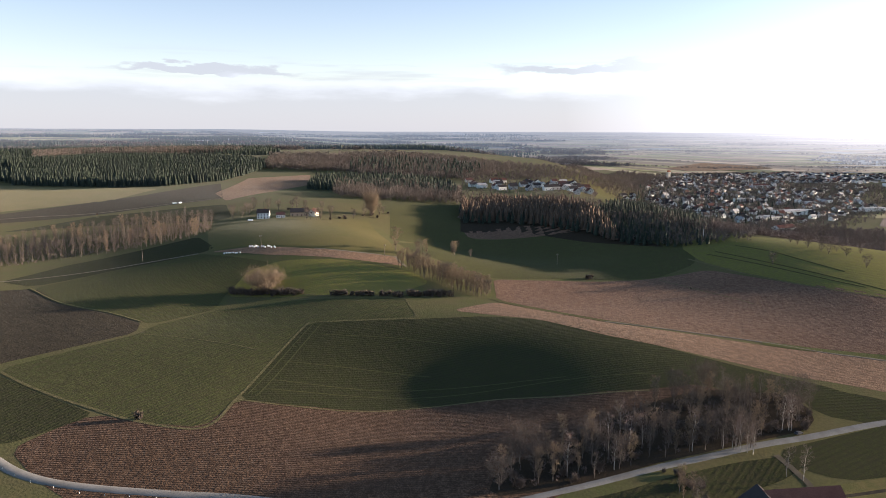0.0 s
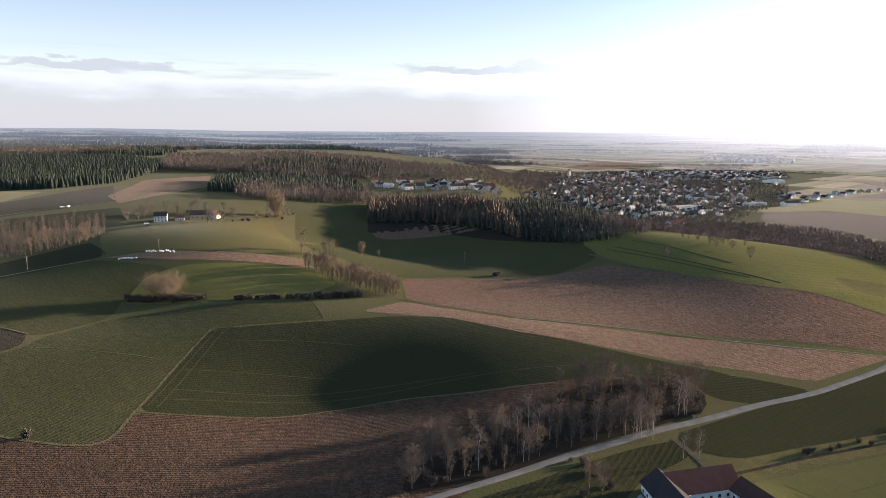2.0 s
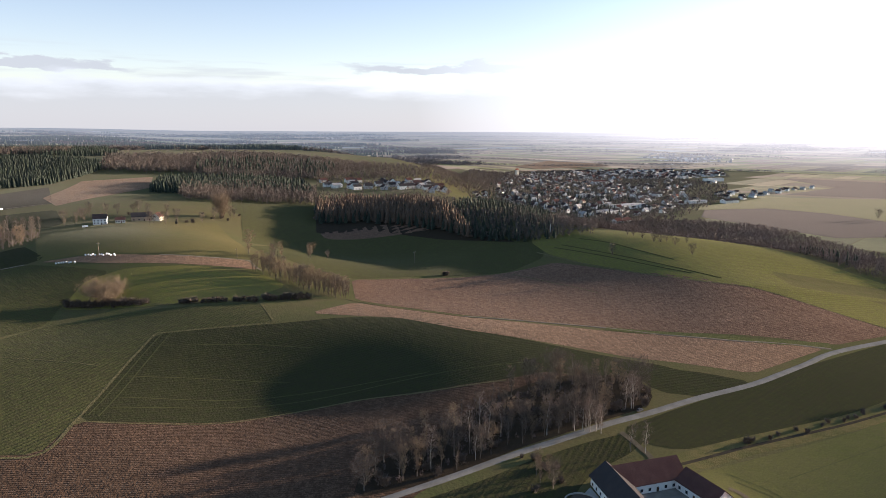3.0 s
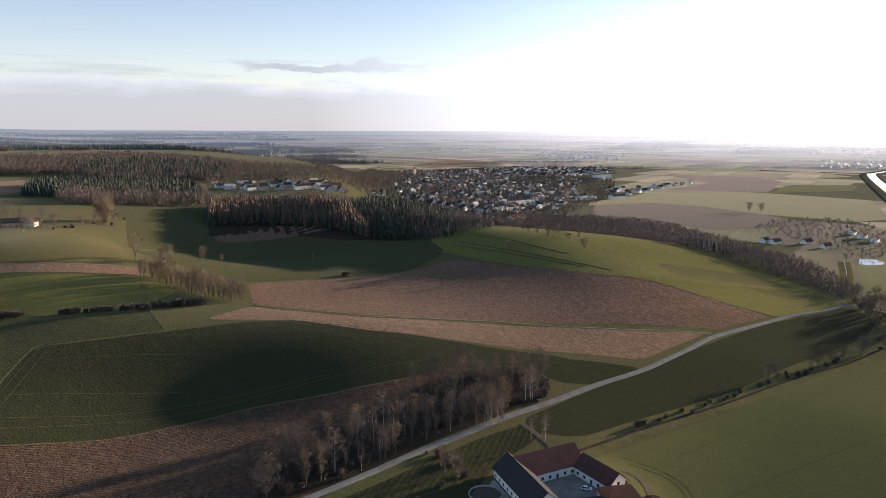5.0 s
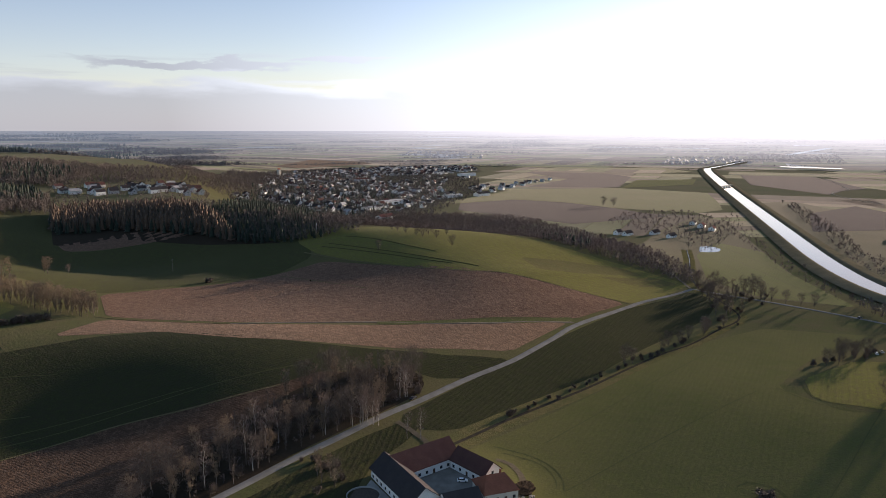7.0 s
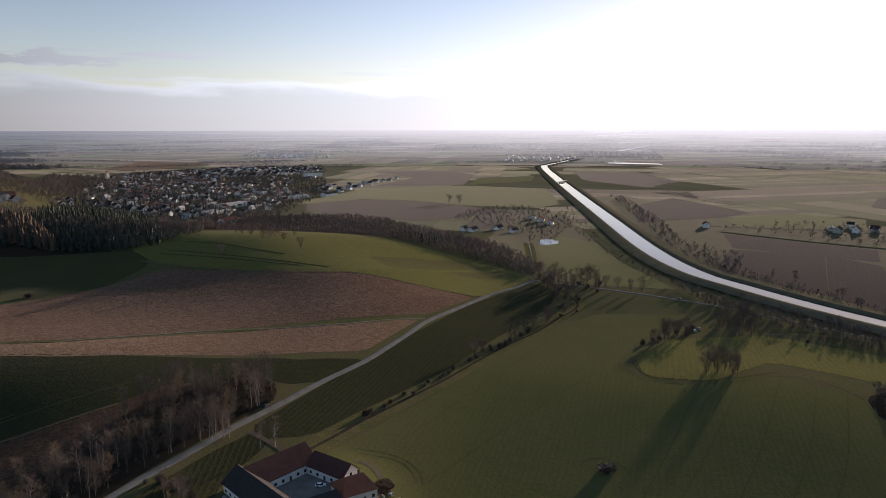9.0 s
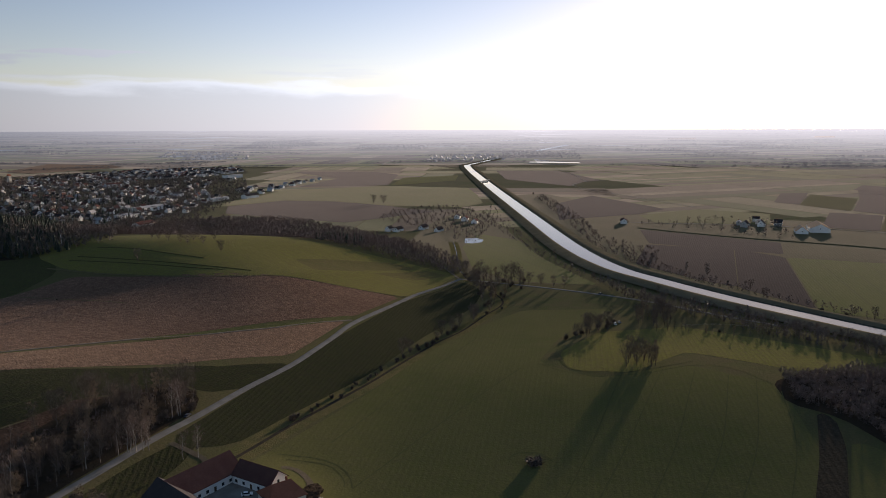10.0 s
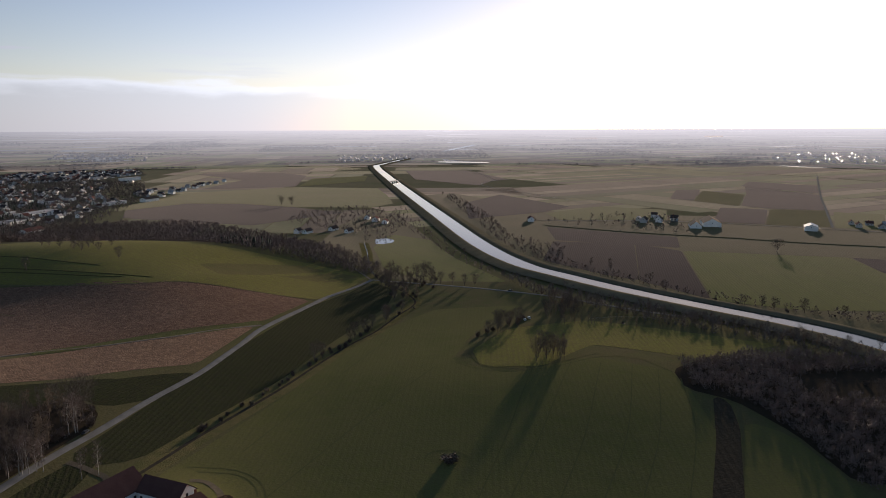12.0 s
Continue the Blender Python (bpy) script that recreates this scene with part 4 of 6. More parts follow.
    me.polygons.foreach_set("loop_start", np.arange(0, f.size, 3, dtype=np.int32))
    me.polygons.foreach_set("loop_total", np.full(len(f), 3, np.int32))
    if index is not None:
        me.polygons.foreach_set("material_index", np.asarray(index, np.int32))
    if smooth:
        me.polygons.foreach_set("use_smooth", np.ones(len(f), bool))
    for m in mats:
        me.materials.append(m)
    me.update()
    me.validate()
    return me


class Sticks:
    """Collects tapered limbs and slim twigs as triangles."""

    def __init__(self):
        self.v, self.f = [], []

    def limb(self, a, b, ra, rb, sides=4):
        a, b = Vector(a), Vector(b)
        d = (b - a).normalized()
        u = d.cross(Vector((0.3, 0.9, 0.2))).normalized()
        w = d.cross(u)
        n = len(self.v)
        for c, r in ((a, ra), (b, rb)):
            for k in range(sides):
                t = 2 * math.pi * k / sides
                self.v.append(c + (u * math.cos(t) + w * math.sin(t)) * r)
        for k in range(sides):
            q = (k + 1) % sides
            self.f += [(n + k, n + q, n + sides + q), (n + k, n + sides + q, n + sides + k)]

    def twig(self, a, b, width, rnd):
        a, b = Vector(a), Vector(b)
        side = (b - a).cross(Vector((rnd.uniform(-1, 1), rnd.uniform(-1, 1), rnd.uniform(-1, 1)))).normalized() * width
        n = len(self.v)
        self.v += [a - side, a + side, b]
        self.f.append((n, n + 1, n + 2))


def grow(seed, tall, spread, stem, first, up, limbs, twigs, droop=0.0, lean=0.04, twig_width=0.035):
    """A bare tree: returns the trunk with its limbs, and the crown of fine twigs."""
    rnd = random.Random(seed)
    wood, fine = Sticks(), Sticks()
    axis = [Vector((0, 0, -0.4))]
    for k in range(1, 8):
        axis.append(Vector((rnd.gauss(0, lean) * tall * k / 7, rnd.gauss(0, lean) * tall * k / 7, tall * 0.93 * k / 7)))
    for k in range(7):
        wood.limb(axis[k], axis[k + 1], stem * (1 - k / 7.3), stem * (1 - (k + 1) / 7.3), 6)

    def spot(h):
        q = min(max(h, 0), 0.999) * 7
        return axis[int(q)].lerp(axis[int(q) + 1], q - int(q))

    tips = []
    for i in range(limbs):
        h = first + (0.97 - first) * (i + rnd.random()) / limbs
        a = spot(h)
        turn = i * 2.4 + rnd.uniform(-0.5, 0.5)
        shape = math.sin(math.pi * min(1, (1 - h) / (1 - first) * 0.8 + 0.18)) ** 0.7
        reach = spread * shape * rnd.uniform(0.7, 1.15)
        rise = up * reach * rnd.uniform(0.6, 1.2)
        b = a + Vector((math.cos(turn) * reach * 0.55, math.sin(turn) * reach * 0.55, rise * 0.5))
        c = a + Vector((math.cos(turn + 0.25) * reach, math.sin(turn + 0.25) * reach, rise - droop * reach))
        r = stem * 0.38 * (1.1 - h)
        wood.limb(a, b, r, r * 0.6, 3)
        wood.limb(b, c, r * 0.6, r * 0.2, 3)
        tips += [(a.lerp(b, 0.5), reach * 0.6), (b, reach * 0.7), (b.lerp(c, 0.5), reach * 0.6), (c, reach * 0.5)]
        for _ in range(3):
            s = b.lerp(c, rnd.random())
            e = s + Vector((rnd.gauss(0, 0.35), rnd.gauss(0, 0.35), rnd.uniform(0.1, 0.5) - droop)) * reach * 0.7
            wood.limb(s, e, r * 0.3, r * 0.08, 3)
            tips += [(e, reach * 0.45), (s.lerp(e, 0.5), reach * 0.4)]
    tips += [(spot(0.9), spread * 0.3), (spot(0.99), spread * 0.25)]
    for _ in range(twigs):
        a, size = rnd.choice(tips)
        size = max(size, 0.5)
        a = a + Vector((rnd.gauss(0, 0.38), rnd.gauss(0, 0.38), rnd.gauss(0, 0.3))) * size
        d = Vector((rnd.gauss(0, 0.42), rnd.gauss(0, 0.42), rnd.gauss(0.75, 0.35) - droop * 1.2))
        fine.twig(a, a + d * size * rnd.uniform(0.5, 1.3), twig_width * rnd.uniform(0.7, 1.4), rnd)
    return wood, fine


def spruce_arrays(seed, tiers, sides, tall=1.0, wide=0.2, ragged=0.25):
    """A conifer one metre tall: ragged skirts of drooping boughs round a stem."""
    rnd = random.Random(seed)
    v, f = [], []
    for k in range(tiers):
        z0 = 0.08 + 0.84 * k / tiers
        top = min(1.0, z0 + 1.9 / tiers * 0.84 + 0.05)
        r = wide * (1 - k / tiers) ** 0.85 + 0.012
        n = len(v)
        v.append((0, 0, top * tall))
        off = rnd.random() * 6
        for i in range(sides * 2):
            a = off + math.pi * i / sides + rnd.uniform(-0.12, 0.12)
            rr = r * (1 + rnd.uniform(-ragged, ragged)) * (1.0 if i % 2 == 0 else 0.55)
            v.append((rr * math.cos(a), rr * math.sin(a), (z0 + (0.0 if i % 2 == 0 else 0.03) + rnd.uniform(-0.015, 0.015)) * tall))
        for i in range(sides * 2):
            f.append((n, n + 1 + i, n + 1 + (i + 1) % (sides * 2)))
    return np.array(v), np.array(f)


def bush_sticks(seed, twigs):
    rnd = random.Random(seed)
    wood, fine = Sticks(), Sticks()
    for i in range(9):
        a = rnd.uniform(0, 6.28)
        foot = Vector((rnd.gauss(0, 0.35), rnd.gauss(0, 0.35), -0.1))
        top = foot + Vector((math.cos(a) * rnd.uniform(0.3, 1.1), math.sin(a) * rnd.uniform(0.3, 1.1), rnd.uniform(1.2, 2.2)))
        wood.limb(foot, top, 0.05, 0.02, 3)
        for _ in range(twigs // 9):
            s = foot.lerp(top, rnd.uniform(0.15, 1))
            d = Vector((rnd.gauss(0, 0.5), rnd.gauss(0, 0.5), rnd.gauss(0.35, 0.35)))
            fine.twig(s, s + d * rnd.uniform(0.6, 1.3), 0.035 * rnd.uniform(0.7, 1.5), rnd)
    return wood, fine


KINDS = {}


def variant(kind, k):
    """Meshes of one make of tree, ten metres tall (a bush: two)."""
    if (kind, k) in KINDS:
        return KINDS[kind, k]
    seed = 100 * k + len(kind)
    if kind == "ash":
        w, c = grow(seed, 10, 3.1, 0.17, 0.14, 0.95, 28, 2300, twig_width=0.018)
        mats = BARK, TWIG
    elif kind == "alder":
        w, c = grow(seed, 10, 1.35, 0.13, 0.18, 1.1, 20, 1700, twig_width=0.022)
        mats = BARK, TWIG_WARM
    elif kind == "oak":
        w, c = grow(seed, 10, 8.5, 0.5, 0.1, 0.5, 36, 7000, twig_width=0.035)
        mats = BARK, TWIG_WARM
    elif kind == "birch":
        w, c = grow(seed, 10, 1.5, 0.11, 0.22, 1.15, 20, 1100, 0.1, 0.025, 0.015)
        mats = BIRCH, BIRCH_TWIG
    elif kind == "pole":
        w, c = grow(seed, 10, 1.15, 0.085, 0.12, 1.5, 20, 900, 0.0, 0.02, 0.014)
        mats = PALE_BARK, TWIG
    elif kind == "bush":
        w, c = bush_sticks(seed, 900)
        mats = BARK, TWIG
    else:
        v, f = spruce_arrays(seed, 11, 9, 10, 0.2, 0.3)
        w, c = Sticks(), Sticks()
        w.limb((0, 0, -0.3), (0, 0, 9.2), 0.16, 0.03, 6)
        c.v, c.f = v, f
        mats = BARK, NEEDLE
    KINDS[kind, k] = tri_mesh("trunk", w.v, w.f, [mats[0]], smooth=True), tri_mesh("crown", c.v, c.f, [mats[1]])
    return KINDS[kind, k]


TREE_WORDS = {
    "ash": ("bare_tree", "bare grey tree", 10.0, 4),
    "alder": ("alder_tree", "slender bare alder", 10.0, 4),
    "oak": ("oak_tree", "broad old bare oak", 10.0, 2),
    "birch": ("birch_tree", "white-stemmed bare birch", 10.0, 4),
    "pole": ("aspen_tree", "tall slim bare aspen", 10.0, 4),
    "bush": ("bush", "bare brown bush", 2.2, 3),
    "spruce": ("spruce_tree", "dark green spruce tree", 10.0, 3),
}
tree_rnd = random.Random(11)


def plant(kind, x, y, tall, place="", group="", wide=1.0):
    name, label, unit, makes = TREE_WORDS[kind]
    trunk, crown = variant(kind, tree_rnd.randrange(makes))
    k = tall / unit
    ob = new(name)
    ob.empty_display_size = 0.3
    ob.matrix_basis = pose(x, y, float(height(x, y)), 0, 0, tree_rnd.uniform(0, 360)) @ Matrix.Diagonal((k * wide, k * wide, k, 1))
    for part_name, me in (("trunk", trunk), ("crown", crown)):
        o = new(part_name, me)
        o.parent = ob
    return tagged(ob, label + (" " + place if place else ""), "bush" if kind == "bush" else "tree", group)


def inside(points, x, y):
    hit, j = False, len(points) - 1
    for i in range(len(points)):
        (xa, ya), (xb, yb) = points[i], points[j]
        if (ya > y) != (yb > y) and x < (xb - xa) * (y - ya) / (yb - ya) + xa:
            hit = not hit
        j = i
    return hit


def scatter(points, gap, rnd, most=9000, tries=30):
    """Places in an outline, no two nearer than the gap."""
    lo = [min(p[i] for p in points) for i in (0, 1)]
    hi = [max(p[i] for p in points) for i in (0, 1)]
    cells, out = {}, []
    for _ in range(int(tries * (hi[0] - lo[0]) * (hi[1] - lo[1]) / gap ** 2 / 8) + 40):
        x, y = rnd.uniform(lo[0], hi[0]), rnd.uniform(lo[1], hi[1])
        c = int(x // gap), int(y // gap)
        if not inside(points, x, y):
            continue
        near = [q for i in (-1, 0, 1) for j in (-1, 0, 1) for q in cells.get((c[0] + i, c[1] + j), ())]
        if any((q[0] - x) ** 2 + (q[1] - y) ** 2 < gap * gap for q in near):
            continue
        cells.setdefault(c, []).append((x, y))
        out.append((x, y))
        if len(out) >= most:
            break
    return out


def grove(points, gap, kinds, tall, place, group, seed=1):
    """Single trees in an outline; kinds: make and share."""
    rnd = random.Random(seed)
    makes, shares = [k for k, _ in kinds], [s for _, s in kinds]
    for x, y in scatter(points, gap, rnd):
        kind = rnd.choices(makes, shares)[0]
        h = rnd.uniform(*tall) * (0.28 if kind == "bush" else 1)
        plant(kind, x, y, h, place, group)


def tree_row(points, gap, kinds, tall, place, group, seed=1, wander=2.0, thin=0.0):
    rnd = random.Random(seed)
    makes, shares = [k for k, _ in kinds], [s for _, s in kinds]
    for x, y, _ in along(points, gap)[:-1]:
        if rnd.random() < thin:
            continue
        kind = rnd.choices(makes, shares)[0]
        h = rnd.uniform(*tall) * (0.28 if kind == "bush" else 1)
        plant(kind, x + rnd.gauss(0, wander), y + rnd.gauss(0, wander), h, place, group)


# far woods: one mesh of many trees
def bare_arrays(seed, slivers, wide=0.26, low=0.16, thick=0.014):
    """A bare tree one metre tall, of slim upright sprays."""
    rnd = random.Random(seed)
    s = Sticks()
    s.limb((0, 0, -0.02), (0.01, 0, 0.6), 0.014, 0.006, 3)
    lobes = [(rnd.uniform(0, 6.28), rnd.uniform(0.3, 1.0), rnd.uniform(low + 0.15, 0.85)) for _ in range(7)]
    for _ in range(slivers):
        a, out, z = rnd.choice(lobes)
        a, z = a + rnd.gauss(0, 0.5), min(0.93, max(low, z + rnd.gauss(0, 0.12)))
        r = wide * out * math.sin(math.pi * min(1, z * 0.85 + 0.12)) ** 0.6
        foot = Vector((math.cos(a) * r * 0.5, math.sin(a) * r * 0.5, z))
        d = Vector((math.cos(a) * r * rnd.uniform(0.2, 0.9), math.sin(a) * r * rnd.uniform(0.2, 0.9), rnd.uniform(0.02, 0.2)))
        s.twig(foot, foot + d, thick * rnd.uniform(0.57, 1.43), rnd)
    return np.array([tuple(p) for p in s.v]), np.array(s.f)


MAKES = {
    "bare": [bare_arrays(k, 170, 0.44, 0.06) for k in range(6)],
    "shrub": [bare_arrays(40 + k, 110, 0.6, 0.05) for k in range(6)],
    "spruce": [spruce_arrays(k, 7, 6, 1.0, 0.19, 0.35) for k in range(4)],
    "far_spruce": [spruce_arrays(60 + k, 3, 3, 1.0, 0.26) for k in range(4)],
    "far_bare": [bare_arrays(70 + k, 30, 0.95, 0.05, 0.06) for k in range(4)],
    "larch": [spruce_arrays(20 + k, 8, 5, 1.0, 0.19, 0.5) for k in range(4)],
}
WOOD_BARE = wood_material("bare_wood", (0.115, 0.092, 0.08), (0.155, 0.122, 0.102), (0.10, 0.088, 0.08))
WOOD_SHRUB = wood_material("bare_shrubs", (0.115, 0.085, 0.076), (0.16, 0.12, 0.105), (0.125, 0.10, 0.09))
WOOD_SPRUCE = wood_material("spruce_wood", (0.022, 0.031, 0.023), (0.038, 0.047, 0.031), (0.028, 0.034, 0.028))
WOOD_LARCH = wood_material("larch_wood", (0.09, 0.06, 0.042), (0.125, 0.085, 0.058), (0.075, 0.056, 0.042))
WOOD_OF = {"bare": WOOD_BARE, "shrub": WOOD_SHRUB, "spruce": WOOD_SPRUCE, "larch": WOOD_LARCH}


def forest(points, gap, make, tall, label, seed=1, most=8000, hazy=False):
    rnd = random.Random(seed)
    vs, fs, n = [], [], 0
    for x, y in scatter(points, gap, rnd, most):
        n = far_tree(rnd, vs, fs, n, x, y, make, tall)
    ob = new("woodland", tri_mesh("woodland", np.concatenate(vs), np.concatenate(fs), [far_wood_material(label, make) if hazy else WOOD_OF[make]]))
    return tagged(ob, label, "wood", kind="stuff")


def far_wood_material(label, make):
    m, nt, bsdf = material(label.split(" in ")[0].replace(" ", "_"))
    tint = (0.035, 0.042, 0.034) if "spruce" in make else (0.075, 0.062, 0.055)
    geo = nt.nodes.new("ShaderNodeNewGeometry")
    # the wood tint is overlaid with painted haze that glows a little
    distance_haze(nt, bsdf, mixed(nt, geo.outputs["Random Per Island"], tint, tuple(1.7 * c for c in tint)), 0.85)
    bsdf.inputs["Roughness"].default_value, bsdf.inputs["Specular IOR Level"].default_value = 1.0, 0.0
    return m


def far_tree(rnd, vs, fs, n, x, y, make, tall):
    v, f = rnd.choice(MAKES[make])
    x, y, k = far_place(x, y)
    h, a = rnd.uniform(*tall) * k, rnd.uniform(0, 6.28)
    w = h * rnd.uniform(0.85, 1.3)
    c, s = math.cos(a) * w, math.sin(a) * w
    vs.append(np.stack([v[:, 0] * c - v[:, 1] * s + x, v[:, 0] * s + v[:, 1] * c + y, v[:, 2] * h + float(height(x, y)) - 0.3], 1))
    fs.append(f + n)
    return n + len(v)


def far_woods(first, last, near, far, count, make, tall, label, seed, shape=(3.0, 0.5), gap=11.0):
    """Woods and hedgerows strewn over the far land, between two bearings and two distances."""
    rnd = random.Random(seed)
    vs, fs, n = [], [], 0
    for _ in range(count):
        az, d = rnd.uniform(first, last), 1 / rnd.uniform(1 / far, 1 / near)
        long, deep = rnd.uniform(0.35, 1.0) * d / 25 * shape[0], rnd.uniform(0.3, 1.0) * d / 25 * shape[1] * (d / near) ** 0.5
        slant = radians(rnd.uniform(-14, 14))
        step = gap * d / near
        for _ in range(max(4, min(150, int(long * deep / step ** 2)))):
            u, v = rnd.uniform(-1, 1), rnd.uniform(-1, 1)
            if u * u + v * v > 1:
                continue
            u, v = u * long / 2, v * deep / 2
            x, y = polar(az, d)
            a = radians(az) + slant
            n = far_tree(rnd, vs, fs, n, x + u * math.cos(a) + v * math.sin(a), y - u * math.sin(a) + v * math.cos(a), make, (tall[0] * (d / near) ** 0.35, tall[1] * (d / near) ** 0.35))
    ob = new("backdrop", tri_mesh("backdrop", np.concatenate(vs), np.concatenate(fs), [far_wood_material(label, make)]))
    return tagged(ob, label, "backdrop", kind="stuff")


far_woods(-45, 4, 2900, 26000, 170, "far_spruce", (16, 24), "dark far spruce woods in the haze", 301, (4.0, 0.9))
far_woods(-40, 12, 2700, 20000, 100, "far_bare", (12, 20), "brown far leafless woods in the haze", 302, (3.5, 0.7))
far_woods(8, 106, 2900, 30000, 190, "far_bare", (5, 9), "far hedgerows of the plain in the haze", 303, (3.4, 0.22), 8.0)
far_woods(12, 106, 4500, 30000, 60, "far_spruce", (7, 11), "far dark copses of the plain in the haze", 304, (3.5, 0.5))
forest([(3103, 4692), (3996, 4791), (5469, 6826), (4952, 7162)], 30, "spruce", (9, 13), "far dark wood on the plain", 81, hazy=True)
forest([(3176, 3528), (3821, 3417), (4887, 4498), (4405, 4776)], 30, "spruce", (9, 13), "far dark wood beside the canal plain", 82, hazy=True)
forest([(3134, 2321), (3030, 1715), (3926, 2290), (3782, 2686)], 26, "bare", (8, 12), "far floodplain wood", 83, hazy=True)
forest([(14, 1036), (138, 944), (214, 773), (246, 790), (234, 997), (25, 1149)], 9, "bare", (5, 8), "bare trees below the upper estate", 3)
forest([(36, 1028), (136, 931), (196, 808), (208, 885), (31, 1103)], 18, "spruce", (6, 10), "spruces below the upper estate", 4)
forest([(608, 324), (582, 251), (559, 144), (543, 60), (527, 2), (502, 1), (510, 56), (523, 134), (547, 236), (570, 280)], 6.5, "bare", (6, 12), "bare trees between meadow and canal", 5)
forest([(728, 358), (663, 227), (634, 135), (621, 62), (619, 4), (640, 5), (640, 73), (650, 144), (686, 235), (766, 369)], 6, "shrub", (3, 7), "bare bushes on the far canal bank", 6)
forest([(1056, 804), (765, 500), (634, 350), (625, 333), (611, 344), (714, 474), (947, 734)], 7, "shrub", (2.5, 5), "bare bushes on the near canal bank", 7)
forest([(-393, 569), (-382, 596), (-349, 625), (-283, 653), (-242, 679), (-237, 711), (-244, 739), (-281, 767), (-330, 764), (-398, 718), (-424, 664), (-437, 635)], 4, "shrub", (2.5, 5), "bare undergrowth of the slope wood", 8)
forest([(21, 252), (28, 271), (53, 288), (77, 306), (109, 325), (134, 334), (173, 333), (175, 317), (166, 306), (128, 291), (95, 279), (48, 257)], 5.0, "shrub", (2.5, 4.5), "bare undergrowth of the roadside wood", 9)
forest([(25, 1164), (130, 1118), (221, 1012), (328, 1497), (197, 1406), (41, 1391)], 10, "shrub", (4, 7), "bare garden trees of the upper estate", 10)
forest([(40, 1344), (197, 1406), (328, 1497), (437, 1575), (538, 1940), (226, 1525), (44, 1469)], 9, "bare", (7, 12), "bare trees behind the upper estate", 11)
forest([(420, 105), (459, 85), (495, 54), (518, 2), (521, -20), (497, -20), (479, 21), (440, 47), (412, 36), (423, -1), (421, -19), (329, -18), (320, 2), (349, 26), (381, 58), (385, 88)], 2.7, "shrub", (3, 8), "dense thicket of bare shrubs", 12)
forest([(23, 897), (83, 884), (158, 791), (182, 734), (183, 821), (164, 943), (80, 1035), (25, 986)], 4.0, "larch", (15, 21), "brown larch wood on a knoll", 13)
forest([(22, 881), (82, 877), (161, 775), (194, 712), (223, 693), (181, 813), (161, 926), (79, 1024), (25, 986)], 6.5, "spruce", (11, 17), "dark spruces among the larches", 14)
forest([(-147, 968), (-112, 967), (22, 1027), (28, 1130), (-82, 1228), (-182, 1206)], 7, "bare", (12, 17), "bare brown wood behind the valley", 15)
forest([(-205, 1069), (-156, 1058), (-39, 1101), (23, 1084), (16, 1257), (-90, 1348), (-230, 1283)], 6.5, "spruce", (14, 20), "dark spruce wood behind the valley", 16)
forest([(161, 778), (194, 712), (229, 677), (260, 673), (432, 1173), (395, 1337), (190, 855)], 6, "spruce", (8, 12), "dark spruces on the town edge", 17)
forest([(168, 751), (230, 680), (296, 666), (526, 1004), (514, 1123), (279, 757), (237, 801), (187, 841)], 6, "bare", (7, 11), "bare trees on the town edge", 18)
forest([(262, 715), (330, 702), (400, 682), (455, 655), (500, 600), (532, 545), (547, 490), (541, 452), (560, 455), (585, 470), (622, 554), (686, 725), (715, 939), (654, 1047), (511, 1023), (400, 900)], 4.6, "shrub", (6, 10), "bare wood on the hillside above the plain", 19)
forest([(500, 620), (530, 580), (560, 600), (540, 640)], 6, "spruce", (8, 12), "dark conifers in the hillside wood", 20)
forest([(-708, 1157), (-525, 1122), (-442, 1141), (-385, 1223), (-377, 1332), (-365, 1507), (-442, 1612), (-816, 1755), (-957, 1571)], 5.4, "spruce", (13, 19), "dark spruce forest on the hills", 21)
forest([(-892, 1193), (-726, 1188), (-1258, 2124), (-1074, 2313), (-713, 2336), (-375, 1660), (-653, 2705), (-1565, 3376), (-1935, 2607)], 12, "spruce", (15, 22), "far spruce forest on the ridge", 22)
forest([(-365, 1458), (-254, 1421), (-219, 1489), (-184, 1602), (-309, 1737), (-409, 1689)], 9, "bare", (14, 19), "bare brown forest on the ridge", 23)
forest([(-275, 1475), (-90, 1348), (51, 1366), (177, 1627), (52, 1793), (-125, 1877), (-256, 1748)], 9, "bare", (12, 18), "bare woods between the hills", 24)
forest([(-190, 1448), (-72, 1413), (51, 1387), (97, 1593), (-110, 1650), (-209, 1596)], 12, "spruce", (16, 24), "spruces among the bare woods", 25)
forest([(118, 1542), (177, 1413), (369, 1672), (572, 1898), (728, 2186), (639, 2529), (292, 1695), (161, 1741)], 11, "bare", (9, 14), "bare trees round the upper village", 26)
forest([(-1122, 1945), (-1112, 2241), (-935, 2244), (-694, 2399), (-726, 2584), (-1181, 2547), (-1365, 2372)], 12, "bare", (17, 23), "brown bare trees within the forest", 27)
forest([(662, 2385), (954, 2487), (1161, 2241), (1192, 1790), (932, 1397), (632, 1087), (494, 990), (238, 724), (341, 1400), (316, 1497)], 10, "bare", (6, 10), "bare garden trees of the town", 28)
forest([(520, 1874), (792, 1527), (509, 1061), (238, 724), (239, 863)], 18, "spruce", (8, 13), "garden conifers of the town", 29)
forest([(805, 834), (787, 750), (765, 655), (907, 703), (1038, 817), (1023, 904), (910, 906)], 11, "shrub", (5, 8), "bare trees round the hamlet", 30)
forest([(816, 686), (985, 750), (905, 666), (752, 583), (715, 597)], 11, "shrub", (5, 8), "bare trees by the pond", 31)
